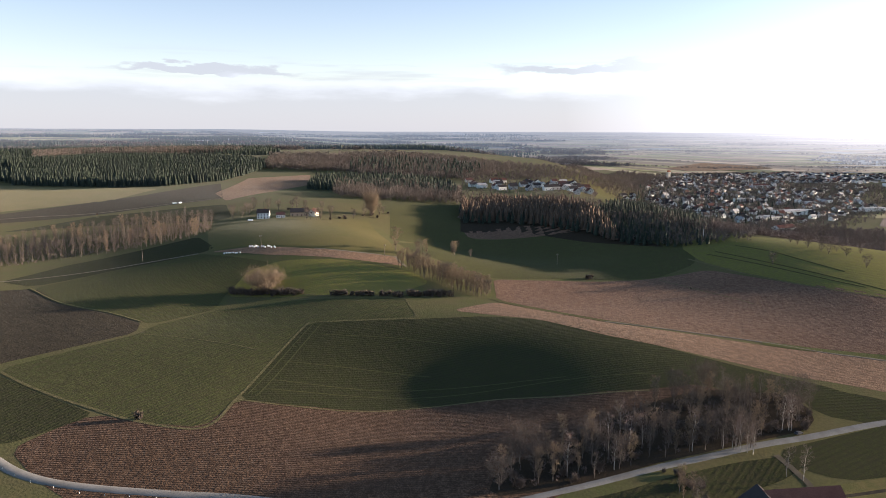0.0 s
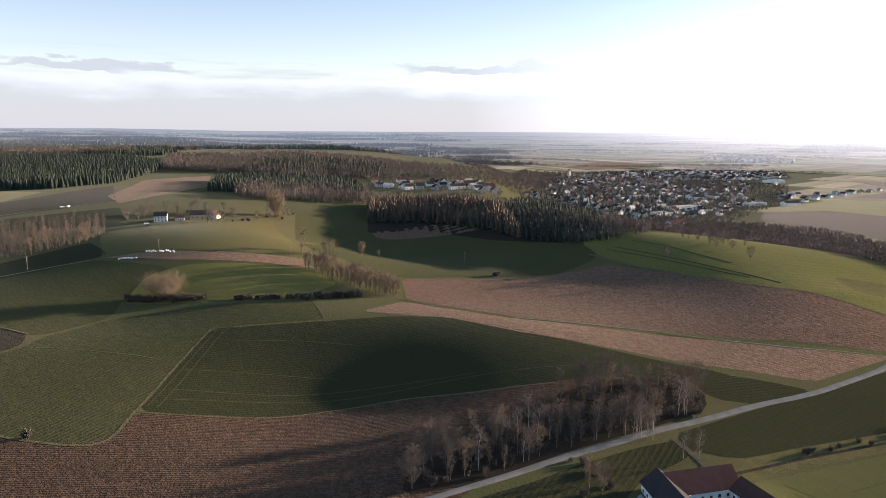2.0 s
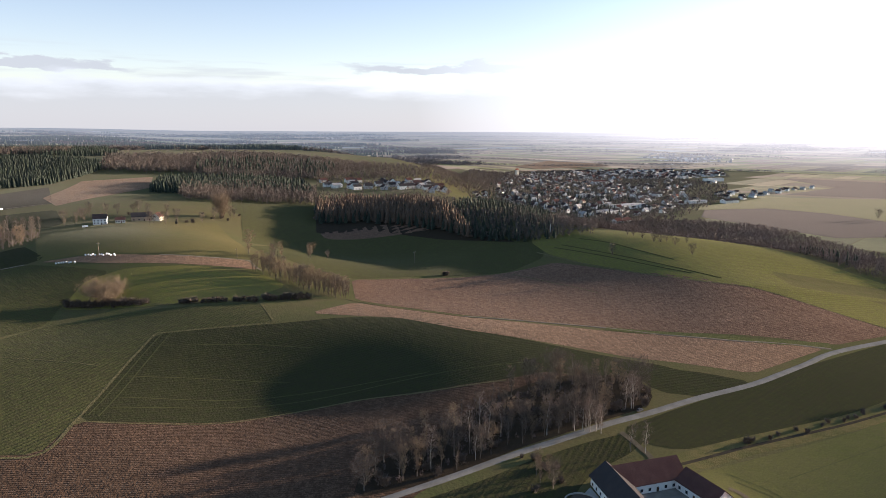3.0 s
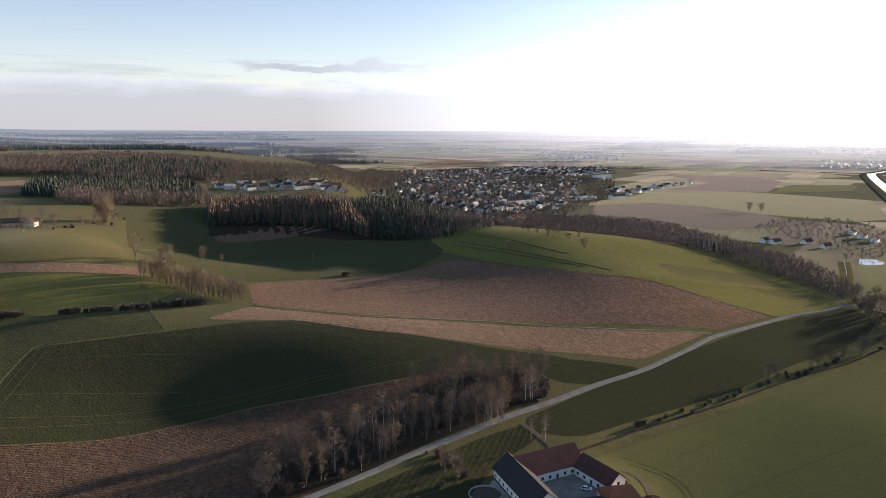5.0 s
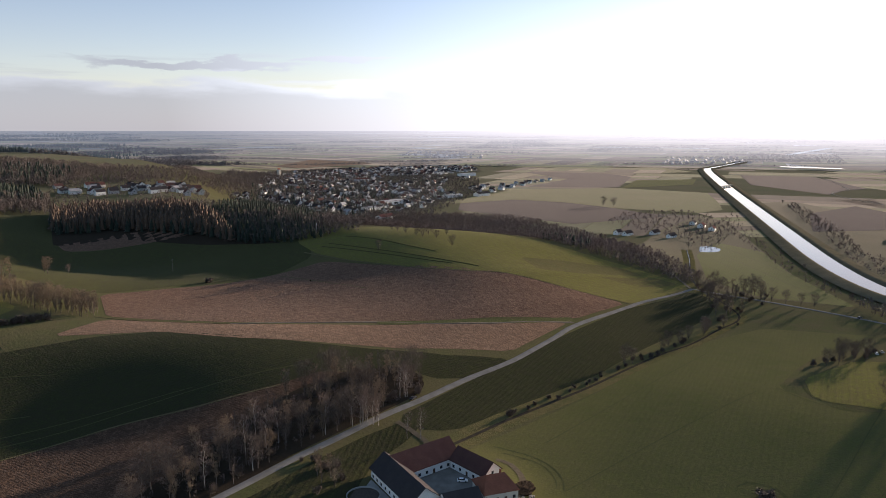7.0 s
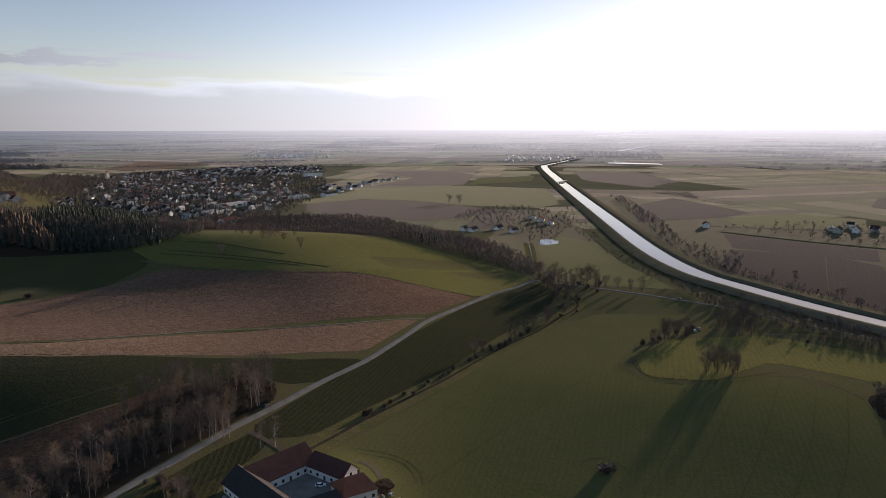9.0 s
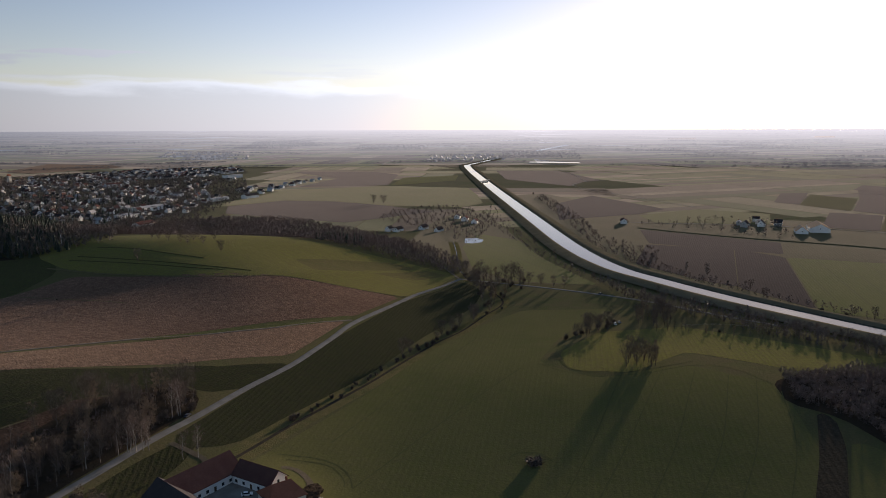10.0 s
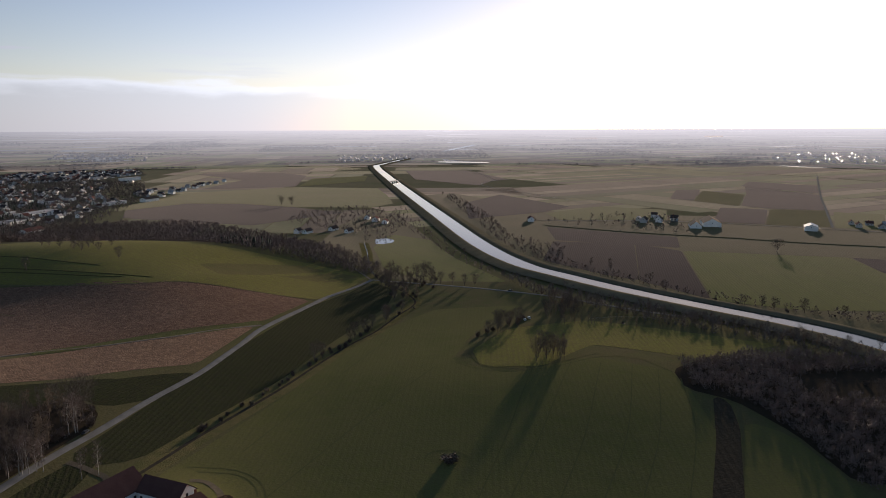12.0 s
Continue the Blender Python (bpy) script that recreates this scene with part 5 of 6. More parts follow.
forest([(861, 454), (814, 353), (706, 316), (776, 413), (938, 550), (1287, 840), (1349, 865), (1037, 586)], 9, "shrub", (5, 8), "bare floodplain wood beyond the canal", 32)
forest([(1026, 506), (1021, 353), (1016, 252), (1201, 318), (1195, 404), (1068, 465)], 16, "shrub", (6, 9), "bare trees round far farms", 33)
forest([(304, 687), (483, 934), (540, 927), (572, 896), (633, 994), (578, 1072), (489, 1067)], 10, "bare", (8, 14), "bare bank trees below the town", 39)
grove([(19, 252), (28, 274), (54, 290), (78, 308), (109, 326), (135, 335), (174, 334), (176, 316), (168, 305), (128, 290), (94, 277), (48, 255)], 5.2, [("ash", 2), ("alder", 4), ("pole", 3), ("birch", 0.8), ("bush", 3)], (11, 17), "beside the country lane", "trees of the roadside wood", 40)
grove([(-39, 575), (-29, 583), (8, 556), (39, 520), (32, 504), (-1, 534)], 3.4, [("alder", 6), ("ash", 1)], (11, 15), "in a hillside row", "trees of the hillside row", 41)
grove([(-390, 564), (-381, 595), (-347, 623), (-282, 650), (-240, 676), (-236, 707), (-245, 747), (-284, 775), (-333, 771), (-401, 723), (-427, 669), (-440, 640)], 6.8, [("pole", 7), ("alder", 1)], (14, 19), "in a small wood on the slope", "trees of the slope wood", 42)
grove([(548, 445), (570, 383), (541, 361), (524, 387), (496, 354), (457, 350), (500, 389), (525, 426)], 7, [("ash", 4), ("alder", 2), ("bush", 2)], (11, 17), "by the brook crossing", "trees at the brook crossing", 43)
grove([(412, 245), (423, 238), (453, 234), (487, 240), (480, 247), (433, 248)], 6, [("ash", 4), ("bush", 3)], (10, 15), "on the meadow edge", "trees on the meadow edge", 44)
grove([(377, 182), (386, 166), (408, 175), (400, 190)], 4.5, [("ash", 3), ("alder", 2)], (9, 13), "on a mound in the meadow", "trees on the mound", 45)
grove([(413, 105), (451, 94), (482, 46), (504, 1), (495, -20), (345, -18), (328, 6), (365, 32), (386, 68), (387, 92)], 17, [("ash", 2), ("bush", 4), ("birch", 0.5)], (10, 15), "in a dense thicket", "trees of the thicket", 46)
grove([(94, 259), (104, 260), (101, 248), (92, 240), (85, 240), (91, 252)], 4.5, [("ash", 2), ("bush", 3), ("alder", 1)], (8, 13), "in the farm orchard", "trees of the farm orchard", 47)
grove([(528, 248), (539, 230), (514, 207), (490, 211), (493, 231)], 6, [("alder", 3), ("ash", 2)], (10, 15), "by the lane", "trees by the lane", 48)
tree_row([(200, 273), (229, 279), (272, 291), (315, 305), (364, 319), (400, 328)], 7, [("bush", 6), ("ash", 0.5)], (7, 10), "along the brook", "bushes along the brook", 49, 1.2, 0.25)
tree_row([(315, 305), (345, 313), (400, 328), (439, 336), (473, 335)], 8, [("ash", 3), ("bush", 3)], (8, 13), "along the brook", "trees along the brook", 50, 1.5, 0.2)
tree_row([(487, 205), (502, 171), (527, 135), (540, 98), (528, 51), (524, 24), (518, 2)], 4.5, [("ash", 2), ("bush", 2), ("alder", 2), ("pole", 3)], (6, 11), "along the canal bank", "trees along the canal bank", 51, 4, 0.15)
tree_row([(625, 333), (597, 258), (576, 197), (560, 144), (554, 92), (546, 42), (536, 2)], 9, [("ash", 4), ("bush", 3)], (4, 8), "on the canal embankment", "trees on the canal embankment", 52, 3, 0.3)
tree_row([(633, 140), (630, 115), (626, 71), (630, 39), (622, 4)], 12, [("ash", 4), ("bush", 2)], (6, 11), "beyond the canal", "trees beyond the canal", 53, 3, 0.2)
tree_row([(1342, 876), (1028, 602), (841, 439), (762, 360), (727, 282), (675, 203), (638, 151)], 16, [("ash", 3), ("bush", 3)], (5, 9), "on the far canal bank", "trees on the far canal bank", 54, 5, 0.15)
tree_row([(1119, 852), (846, 582), (725, 457), (643, 370), (613, 326)], 16, [("bush", 5), ("ash", 2)], (4, 7), "on the canal slope", "bushes on the canal slope", 55, 6, 0.2)
tree_row([(560, 372), (565, 349), (572, 329)], 14, [("ash", 1)], (10, 13), "beside the lane", "trees beside the lane", 56, 1, 0)
tree_row([(94, 267), (98, 262), (100, 257)], 4, [("ash", 2), ("bush", 2)], (7, 11), "by the farm drive", "trees by the farm drive", 57, 1.5, 0)
tree_row([(121, 286), (130, 288), (134, 283)], 3.2, [("birch", 2), ("ash", 1)], (12, 16), "at the lane junction", "birches at the lane junction", 58, 1, 0)
tree_row([(-160, 515), (-148, 511), (-132, 510), (-103, 506)], 2.6, [("bush", 1)], (14, 20), "in the hedge under the oak", "bushes of the hedge", 59, 1.2, 0)
tree_row([(-82, 503), (-63, 501), (-38, 501), (-29, 498)], 2.6, [("bush", 1)], (11, 16), "in a field hedge", "bushes of the hedge", 60, 1, 0)
tree_row([(-24, 502), (-6, 505), (5, 507)], 2.6, [("bush", 1)], (13, 20), "in a field hedge", "bushes of the hedge", 61, 1.5, 0)
tree_row([(-147, 749), (-117, 792), (-90, 831), (-74, 880)], 7, [("ash", 3), ("bush", 3)], (9, 14), "by the farmstead", "trees by the farmstead", 62, 4, 0.1)
tree_row([(-232, 779), (-231, 810), (-223, 840), (-192, 838), (-167, 851), (-146, 848)], 9, [("ash", 3), ("spruce", 1), ("bush", 1)], (10, 15), "round the farmstead", "trees round the farmstead", 63, 5, 0.1)
plant("oak", -133, 516, 11, "over a hedge", "", 1.5)
plant("spruce", 8, 506, 10, "at the end of a hedge", "", 1.3)
plant("alder", -42, 621, 21, "in the valley meadow", "", 1.5)
plant("ash", -21, 615, 13, "in the valley", "", 1)
plant("alder", -23, 616, 12, "in the valley", "", 1.3)
plant("spruce", -18, 618, 11, "in the valley", "", 1.2)
plant("alder", -15, 622, 15, "in the valley", "", 1.2)
plant("bush", -24, 611, 4, "in the valley", "", 1)
plant("alder", 11, 656, 15, "at the field edge", "", 1.7)
plant("alder", 9, 656, 12, "at the field edge", "", 1.5)
plant("ash", 27, 676, 7, "at the field edge", "", 1)
plant("oak", -86, 847, 19, "beside the farmstead", "", 0.6)
plant("bush", -144, 316, 4.5, "on the field edge", "", 1)
plant("ash", 283, 594, 10, "alone on the pasture", "", 1.2)
plant("ash", 351, 573, 10, "alone on the pasture", "", 1.3)
plant("ash", 233, 708, 8, "at the field corner", "", 1.4)
for x, y, tall in ((329, 645, 6), (333, 634, 8), (338, 620, 7), (341, 613, 9), (352, 621, 8), (353, 606, 7), (349, 639, 8), (326, 652, 5), (362, 630, 6), (372, 618, 5)):
    plant("ash", x, y, tall, "on the terraced pasture", "trees on the terraced pasture", 1.5)
plant("bush", 126, 598, 4, "on the field edge", "", 1.3)
plant("bush", 127, 599, 4, "on the field edge", "", 1.3)
plant("bush", 201, 557, 1.4, "on a grassy step in the field", "", 1)
plant("birch", 141, 269, 14, "beside the farm drive", "", 1)
plant("birch", 147, 267, 15, "beside the farm drive", "", 1)
plant("bush", 201, 272, 4, "beside the brook", "", 1)
plant("bush", 245, 159, 3.8, "in the meadow", "", 1.6)
plant("bush", 246, 161, 3, "in the meadow", "", 1.5)
plant("bush", 247, 158, 3, "in the meadow", "", 1.5)
plant("ash", 22, 253, 13, "at the wood edge", "", 1.2)
plant("ash", 170, 318, 17, "at the wood edge", "", 1.2)
plant("birch", 158, 303, 19, "at the wood edge", "", 1)
plant("birch", 155, 303, 18, "at the wood edge", "", 1)
plant("birch", 159, 303, 17, "at the wood edge", "", 1)
plant("birch", 107, 283, 19, "in the roadside wood", "", 1)
plant("birch", 128, 284, 16, "by the lane", "", 1.2)
plant("birch", 125, 285, 15, "by the lane", "", 1.2)
plant("birch", 131, 284, 14, "by the lane", "", 1.2)
plant("birch", 70, 268, 15, "in the roadside wood", "", 1)
plant("birch", 50, 263, 19, "in the roadside wood", "", 1)
plant("birch", 80, 283, 19, "in the roadside wood", "", 1)
plant("birch", 71, 283, 17, "in the roadside wood", "", 1)
plant("birch", 86, 285, 17, "in the roadside wood", "", 1)
plant("ash", 988, 1037, 16, "on the plain", "", 1.3)
plant("ash", 995, 1015, 16, "on the plain", "", 1.3)
plant("alder", -243, 682, 11, "at the wood corner", "", 1.5)
plant("ash", 923, 125, 15, "beyond the canal", "", 1.5)
# ---- buildings ----
def plaster(name, colour):
    m, nt, bsdf = material(name)
    info = nt.nodes.new("ShaderNodeObjectInfo")
    vec = turned(nt, 0)
    a, b = noise_at(nt, vec, 0.4, 5), noise_at(nt, vec, 3.0, 4)
    col = mixed(nt, scaled(nt, a, 0.35), colour, tuple(0.72 * c for c in colour))
    col = mixed(nt, scaled(nt, b, 0.15), col, (0.45, 0.42, 0.38))
    col = mixed(nt, scaled(nt, info.outputs["Random"], 0.3), col, (0.5, 0.47, 0.43))
    nt.links.new(col, bsdf.inputs["Base Color"])
    bsdf.inputs["Roughness"].default_value = 0.85
    bsdf.inputs["Specular IOR Level"].default_value = 0.1
    return m


def roof_tiles(name, colour, other, course=0.35):
    m, nt, bsdf = material(name)
    info = nt.nodes.new("ShaderNodeObjectInfo")
    vec = turned(nt, 0)
    a, b = noise_at(nt, vec, 0.25, 5), noise_at(nt, vec, 2.2, 4)
    col = mixed(nt, a, colour, other)
    col = mixed(nt, scaled(nt, b, 0.4), col, tuple(0.55 * c for c in colour))
    col = mixed(nt, scaled(nt, info.outputs["Random"], 0.4), col, tuple(0.6 * c + 0.03 for c in other))
    nt.links.new(col, bsdf.inputs["Base Color"])
    bsdf.inputs["Roughness"].default_value = 0.75
    lines = wave(nt, turned(nt, 0), course, 0.1)
    bsdf.inputs["Specular IOR Level"].default_value = 0.0
    haze_sheen(bsdf, 0.03)
    bumped(nt, bsdf, summed(nt, b, lines), 0.008)
    return m


WALL_WHITE = plaster("white_plaster", (0.78, 0.77, 0.74))
WALL_CREAM = plaster("cream_plaster", (0.58, 0.53, 0.45))
WALL_GREY = plaster("grey_plaster", (0.40, 0.385, 0.37))
WALL_TAN = plaster("tan_boards", (0.33, 0.22, 0.13))
ROOF_DARK = roof_tiles("dark_roof_tiles", (0.030, 0.028, 0.030), (0.050, 0.042, 0.042))
ROOF_BROWN = roof_tiles("brown_roof_tiles", (0.075, 0.036, 0.032), (0.095, 0.05, 0.042))
ROOF_RED = roof_tiles("red_roof_tiles", (0.20, 0.075, 0.045), (0.26, 0.10, 0.06))
ROOF_GREY = roof_tiles("grey_sheet_roof", (0.28, 0.27, 0.27), (0.36, 0.35, 0.35))
ROOF_TAN = simple("tan_sheet_roof", (0.40, 0.30, 0.21), (0.34, 0.25, 0.17), 0.4, 0.8)
ROOF_SHINE = simple("bright_metal_roof", (0.6, 0.6, 0.6), (0.5, 0.5, 0.5), 0.4, 0.7, metal=0.15)
PANE = simple("dark_window_glass", (0.02, 0.022, 0.026), (0.03, 0.032, 0.036), 2, 0.12, spec=0.5)
TIMBER = simple("dark_door_timber", (0.07, 0.045, 0.03), (0.10, 0.065, 0.04), 3, 0.7)
CONCRETE = simple("grey_concrete", (0.30, 0.29, 0.275), (0.22, 0.215, 0.20), 0.3, 0.9, 0.01)
YARD = simple("yard_paving", (0.20, 0.185, 0.165), (0.14, 0.13, 0.115), 0.25, 0.9, 0.02)
STEEL = simple("galvanised_steel", (0.45, 0.45, 0.45), (0.35, 0.35, 0.36), 1, 0.45, metal=0.8)
POLE_WOOD = simple("weathered_pole", (0.22, 0.18, 0.14), (0.15, 0.12, 0.09), 2, 0.9)
FILM = simple("white_bale_film", (0.75, 0.76, 0.76), (0.65, 0.67, 0.67), 2, 0.4)
RUBBER = simple("tyre_rubber", (0.02, 0.02, 0.02), (0.03, 0.03, 0.03), 5, 0.8)


def box_bm(bm, x0, x1, y0, y1, z0, z1):
    v = [bm.verts.new(p) for p in ((x0, y0, z0), (x1, y0, z0), (x1, y1, z0), (x0, y1, z0), (x0, y0, z1), (x1, y0, z1), (x1, y1, z1), (x0, y1, z1))]
    for f in ((3, 2, 1, 0), (4, 5, 6, 7), (0, 1, 5, 4), (1, 2, 6, 5), (2, 3, 7, 6), (3, 0, 4, 7)):
        bm.faces.new([v[i] for i in f])
    return v


def part(name, bm, mat, parent, label=""):
    """Links a bmesh as one mesh under a thing or a part."""
    me = bpy.data.meshes.new(name)
    bm.to_mesh(me)
    bm.free()
    me.materials.append(mat)
    o = new(name, me)
    o.parent = parent
    if label:
        o["label"] = label
    return o


SHARED = {}


def shared(name, key, make, mat, parent, m, label=""):
    """Links a part whose mesh is shared by all alike parts."""
    if (name, key, mat.name) not in SHARED:
        bm = bmesh.new()
        make(bm)
        me = bpy.data.meshes.new(name)
        bm.to_mesh(me)
        bm.free()
        me.materials.append(mat)
        SHARED[name, key, mat.name] = me
    o = new(name, SHARED[name, key, mat.name])
    o.parent = parent
    o.matrix_basis = m
    if label:
        o["label"] = label
    return o


def gable_walls(bm, long, wide, eave, ridge, deep):
    """A body with its gables along the x axis, reaching into the ground."""
    a, b = long / 2, wide / 2
    ring = [(-b, -deep), (b, -deep), (b, eave), (0, ridge), (-b, eave)]
    left = [bm.verts.new((-a, y, z)) for y, z in ring]
    right = [bm.verts.new((a, y, z)) for y, z in ring]
    bm.faces.new(left[::-1]), bm.faces.new(right)
    for i in range(5):
        j = (i + 1) % 5
        bm.faces.new((left[i], left[j], right[j], right[i]))
    bmesh.ops.recalc_face_normals(bm, faces=bm.faces)


def gable_roof(bm, long, wide, eave, ridge, over, thick, hip=0.0):
    a, b = long / 2 + over, wide / 2
    slope = (ridge - eave) / b
    e = eave - slope * over
    out, n = b + over, []
    for t in (0.03, thick):
        n.append([bm.verts.new(p) for p in ((-a, -out, e + t), (a, -out, e + t), (a, out, e + t), (-a, out, e + t), (-a + hip, 0, ridge + t), (a - hip, 0, ridge + t))])
    lo, hi = n
    for s, flip in ((hi, False), (lo, True)):
        faces = [(s[0], s[1], s[5], s[4]), (s[2], s[3], s[4], s[5])]
        if hip:
            faces += [(s[1], s[2], s[5]), (s[3], s[0], s[4])]
        for f in faces:
            bm.faces.new(f[::-1] if flip else f)
    rim = [(0, 1), (1, 2), (2, 3), (3, 0)] if hip else [(0, 1), (1, 5), (5, 2), (2, 3), (3, 4), (4, 0)]
    for i, j in rim:
        bm.faces.new((lo[i], lo[j], hi[j], hi[i]))
    bmesh.ops.recalc_face_normals(bm, faces=bm.faces)


def window_parts(parent, m, w, h):
    win = shared("window", (w, h), lambda bm: box_bm(bm, -w / 2, w / 2, -0.04, 0.05, -h / 2, h / 2), PANE, parent, m)
    return win


def house(x, y, turn, long, wide, eave, ridge, wall, roof, label, category="house", group="", name="house", windows=3, floors=2, chimney=True, hip=0.0, base=None, over=0.5, deep=1.5, door=True):
    z = float(height(x, y)) if base is None else base
    ob = new(name)
    ob.matrix_basis = pose(x, y, z, 0, 0, turn)
    size = (round(long, 1), round(wide, 1), round(eave, 1), round(ridge, 1), hip)
    eave_in, ridge_in = eave - 0.02, ridge - (0.4 if hip else 0.02)
    if hip:
        shared("wall", size, lambda bm: box_bm(bm, -long / 2, long / 2, -wide / 2, wide / 2, -deep, eave_in), wall, ob, pose(0, 0, 0))
    else:
        shared("wall", size, lambda bm: gable_walls(bm, long, wide, eave_in, ridge_in, deep), wall, ob, pose(0, 0, 0))
    top = shared("roof", size, lambda bm: gable_roof(bm, long, wide, eave, ridge, over, 0.25, hip), roof, ob, pose(0, 0, 0))
    if chimney:
        shared("chimney", 1, lambda bm: box_bm(bm, -0.35, 0.35, -0.35, 0.35, -1.0, 1.1), ROOF_RED, top, pose(long * 0.18, wide * 0.08, ridge))
    for side in (-1, 1):
        for f in range(floors):
            zf = 1.5 + f * 2.7
            if zf > eave - 0.6:
                continue
            for k in range(windows):
                u = (k + 0.5) / windows * long - long / 2
                if door and f == 0 and side == -1 and k == windows // 2:
                    shared("door", 1, lambda bm: box_bm(bm, -0.55, 0.55, -0.05, 0.05, -0.2, 2.05), TIMBER, ob, pose(u, side * wide / 2, 0))
                    continue
                window_parts(ob, pose(u, side * (wide / 2 + 0.01), zf, 0, 0, 0 if side < 0 else 180), 1.2, 1.3)
        zg = min(eave - 0.2, (eave + ridge) / 2 - 0.4)
        window_parts(ob, pose(side * (long / 2 + 0.01), 0, zg, 0, 0, 90 * side), 1.2, 1.3)
    return tagged(ob, label, category, group)


def hall(x, y, turn, long, wide, tall, wall, roof, label, group="", rise=1.5):
    return house(x, y, turn, long, wide, tall, tall + rise, wall, roof, label, "building", group, "hall", max(3, int(long / 8)), 1, False, over=0.4)


# the four-sided farm beside the lane
FARM_Z = 8.3


def farm_wing(x, y, turn, long, wide, eave, ridge, wall, roof, label, windows, **kw):
    return house(x, y, turn, long, wide, eave, ridge, wall, roof, label, "barn", "buildings of the farm", "farm_building", windows, 1, base=FARM_Z, deep=1.5, **kw)


farm_wing(119.2, 230.5, 90, 34, 12.6, 4.6, 9.7, WALL_WHITE, ROOF_DARK, "long white farm wing under a dark tiled roof", 9, chimney=False, over=0.7)
farm_wing(134.5, 244.8, 7, 30, 14.5, 4.3, 10.0, WALL_WHITE, ROOF_BROWN, "big barn with a dark brown tiled roof", 8, chimney=False, over=0.6)
farm_wing(152.3, 229.5, -79, 20, 10, 4.0, 8.2, WALL_WHITE, ROOF_BROWN, "white farm wing with a brown roof and lit verge", 5, chimney=False, over=0.6)
farm_wing(149.3, 210.8, -12, 14, 13, 4.2, 8.4, WALL_CREAM, ROOF_RED, "farmhouse with a red tiled hipped roof", 4, hip=3.6)
farm_wing(132.5, 209.8, -8, 14, 11, 3.4, 6.8, WALL_WHITE, ROOF_DARK, "low shed with a dark roof beside the yard", 4, chimney=False)


def flat_slab(name, points, mat, label, z, thick=0.3, category="paving"):
    bm = bmesh.new()
    top = [bm.verts.new((p[0], p[1], z)) for p in points]
    low = [bm.verts.new((p[0], p[1], z - thick)) for p in points]
    bm.faces.new(top), bm.faces.new(low[::-1])
    for i in range(len(points)):
        j = (i + 1) % len(points)
        bm.faces.new((low[i], low[j], top[j], top[i]))
    bmesh.ops.recalc_face_normals(bm, faces=bm.faces)
    me = bpy.data.meshes.new(name)
    bm.to_mesh(me)
    bm.free()
    me.materials.append(mat)
    return tagged(new(name, me), label, category, kind="structure")


flat_slab("farmyard", [(126, 238), (147, 241), (148, 220), (142, 216), (126, 214)], YARD, "worn grey paving of the farmyard", FARM_Z + 0.1, 0.4)
flat_slab("farm_apron", [(92, 243), (112, 248), (112, 213), (92, 220)], CONCRETE, "grey concrete apron beside the farm wing", FARM_Z + 0.35, 1.6)


def slurry_tank():
    ob = new("slurry_tank")
    ob.matrix_basis = pose(103.5, 234.5, FARM_Z + 0.3)
    for name, r0, r1, z0, z1, mat in (("wall", 6.3, 6.7, 0.0, 1.1, CONCRETE), ("surface", 0.0, 6.3, 0.2, 0.5, simple("slurry_crust", (0.06, 0.05, 0.045), (0.09, 0.075, 0.06), 1.5, 0.6))):
        bm = bmesh.new()
        n = 40
        ring = [[bm.verts.new((r * math.cos(2 * math.pi * k / n), r * math.sin(2 * math.pi * k / n), z)) for k in range(n)] for r, z in ((max(r0, 0.01), z0), (r1, z0), (r1, z1), (max(r0, 0.01), z1))]
        for i in range(4):
            for k in range(n):
                bm.faces.new((ring[i][k], ring[i][(k + 1) % n], ring[(i + 1) % 4][(k + 1) % n], ring[(i + 1) % 4][k]))
        bmesh.ops.recalc_face_normals(bm, faces=bm.faces)
        part(name, bm, mat, ob)
    tagged(ob, "round concrete slurry tank set in the yard", "tank")


slurry_tank()


def car(x, y, z, turn, colour_name, colour, label):
    paint = SHARED.get(colour_name) or simple(colour_name, colour, tuple(0.9 * c for c in colour), 1, 0.3, spec=0.5)
    SHARED[colour_name] = paint
    ob = new("car")
    ob.matrix_basis = pose(x, y, z, 0, 0, turn)

    def shell(bm, ring, half, taper):
        left = [bm.verts.new((u, -half * k, w)) for (u, w), k in zip(ring, taper)]
        right = [bm.verts.new((u, half * k, w)) for (u, w), k in zip(ring, taper)]
        bm.faces.new(left), bm.faces.new(right[::-1])
        for i in range(len(ring)):
            j = (i + 1) % len(ring)
            bm.faces.new((left[i], right[i], right[j], left[j]))
        bmesh.ops.recalc_face_normals(bm, faces=bm.faces)

    shared("body", "car", lambda bm: shell(bm, [(-2.15, 0.3), (2.1, 0.3), (2.2, 0.6), (2.05, 0.85), (1.0, 0.95), (-1.9, 1.0), (-2.2, 0.9)], 0.88, (1, 1, 0.97, 0.93, 0.96, 0.96, 0.95)), paint, ob, pose(0, 0, 0))
    shared("cabin_glass", "car", lambda bm: shell(bm, [(1.05, 0.94), (0.35, 1.38), (-1.3, 1.42), (-1.95, 0.98)], 0.8, (1, 0.82, 0.82, 1)), PANE, ob, pose(0, 0, 0))
    shared("car_roof", "car", lambda bm: box_bm(bm, -1.3, 0.35, -0.64, 0.64, 1.405, 1.45), paint, ob, pose(0, 0, 0))
    for u in (-1.3, 1.35):
        for s in (-1, 1):
            def tyre(bm):
                bmesh.ops.create_cone(bm, cap_ends=True, segments=14, radius1=0.31, radius2=0.31, depth=0.2)
            shared("wheel", "car", tyre, RUBBER, ob, pose(u, s * 0.8, 0.31, 90))
    return tagged(ob, label, "car")


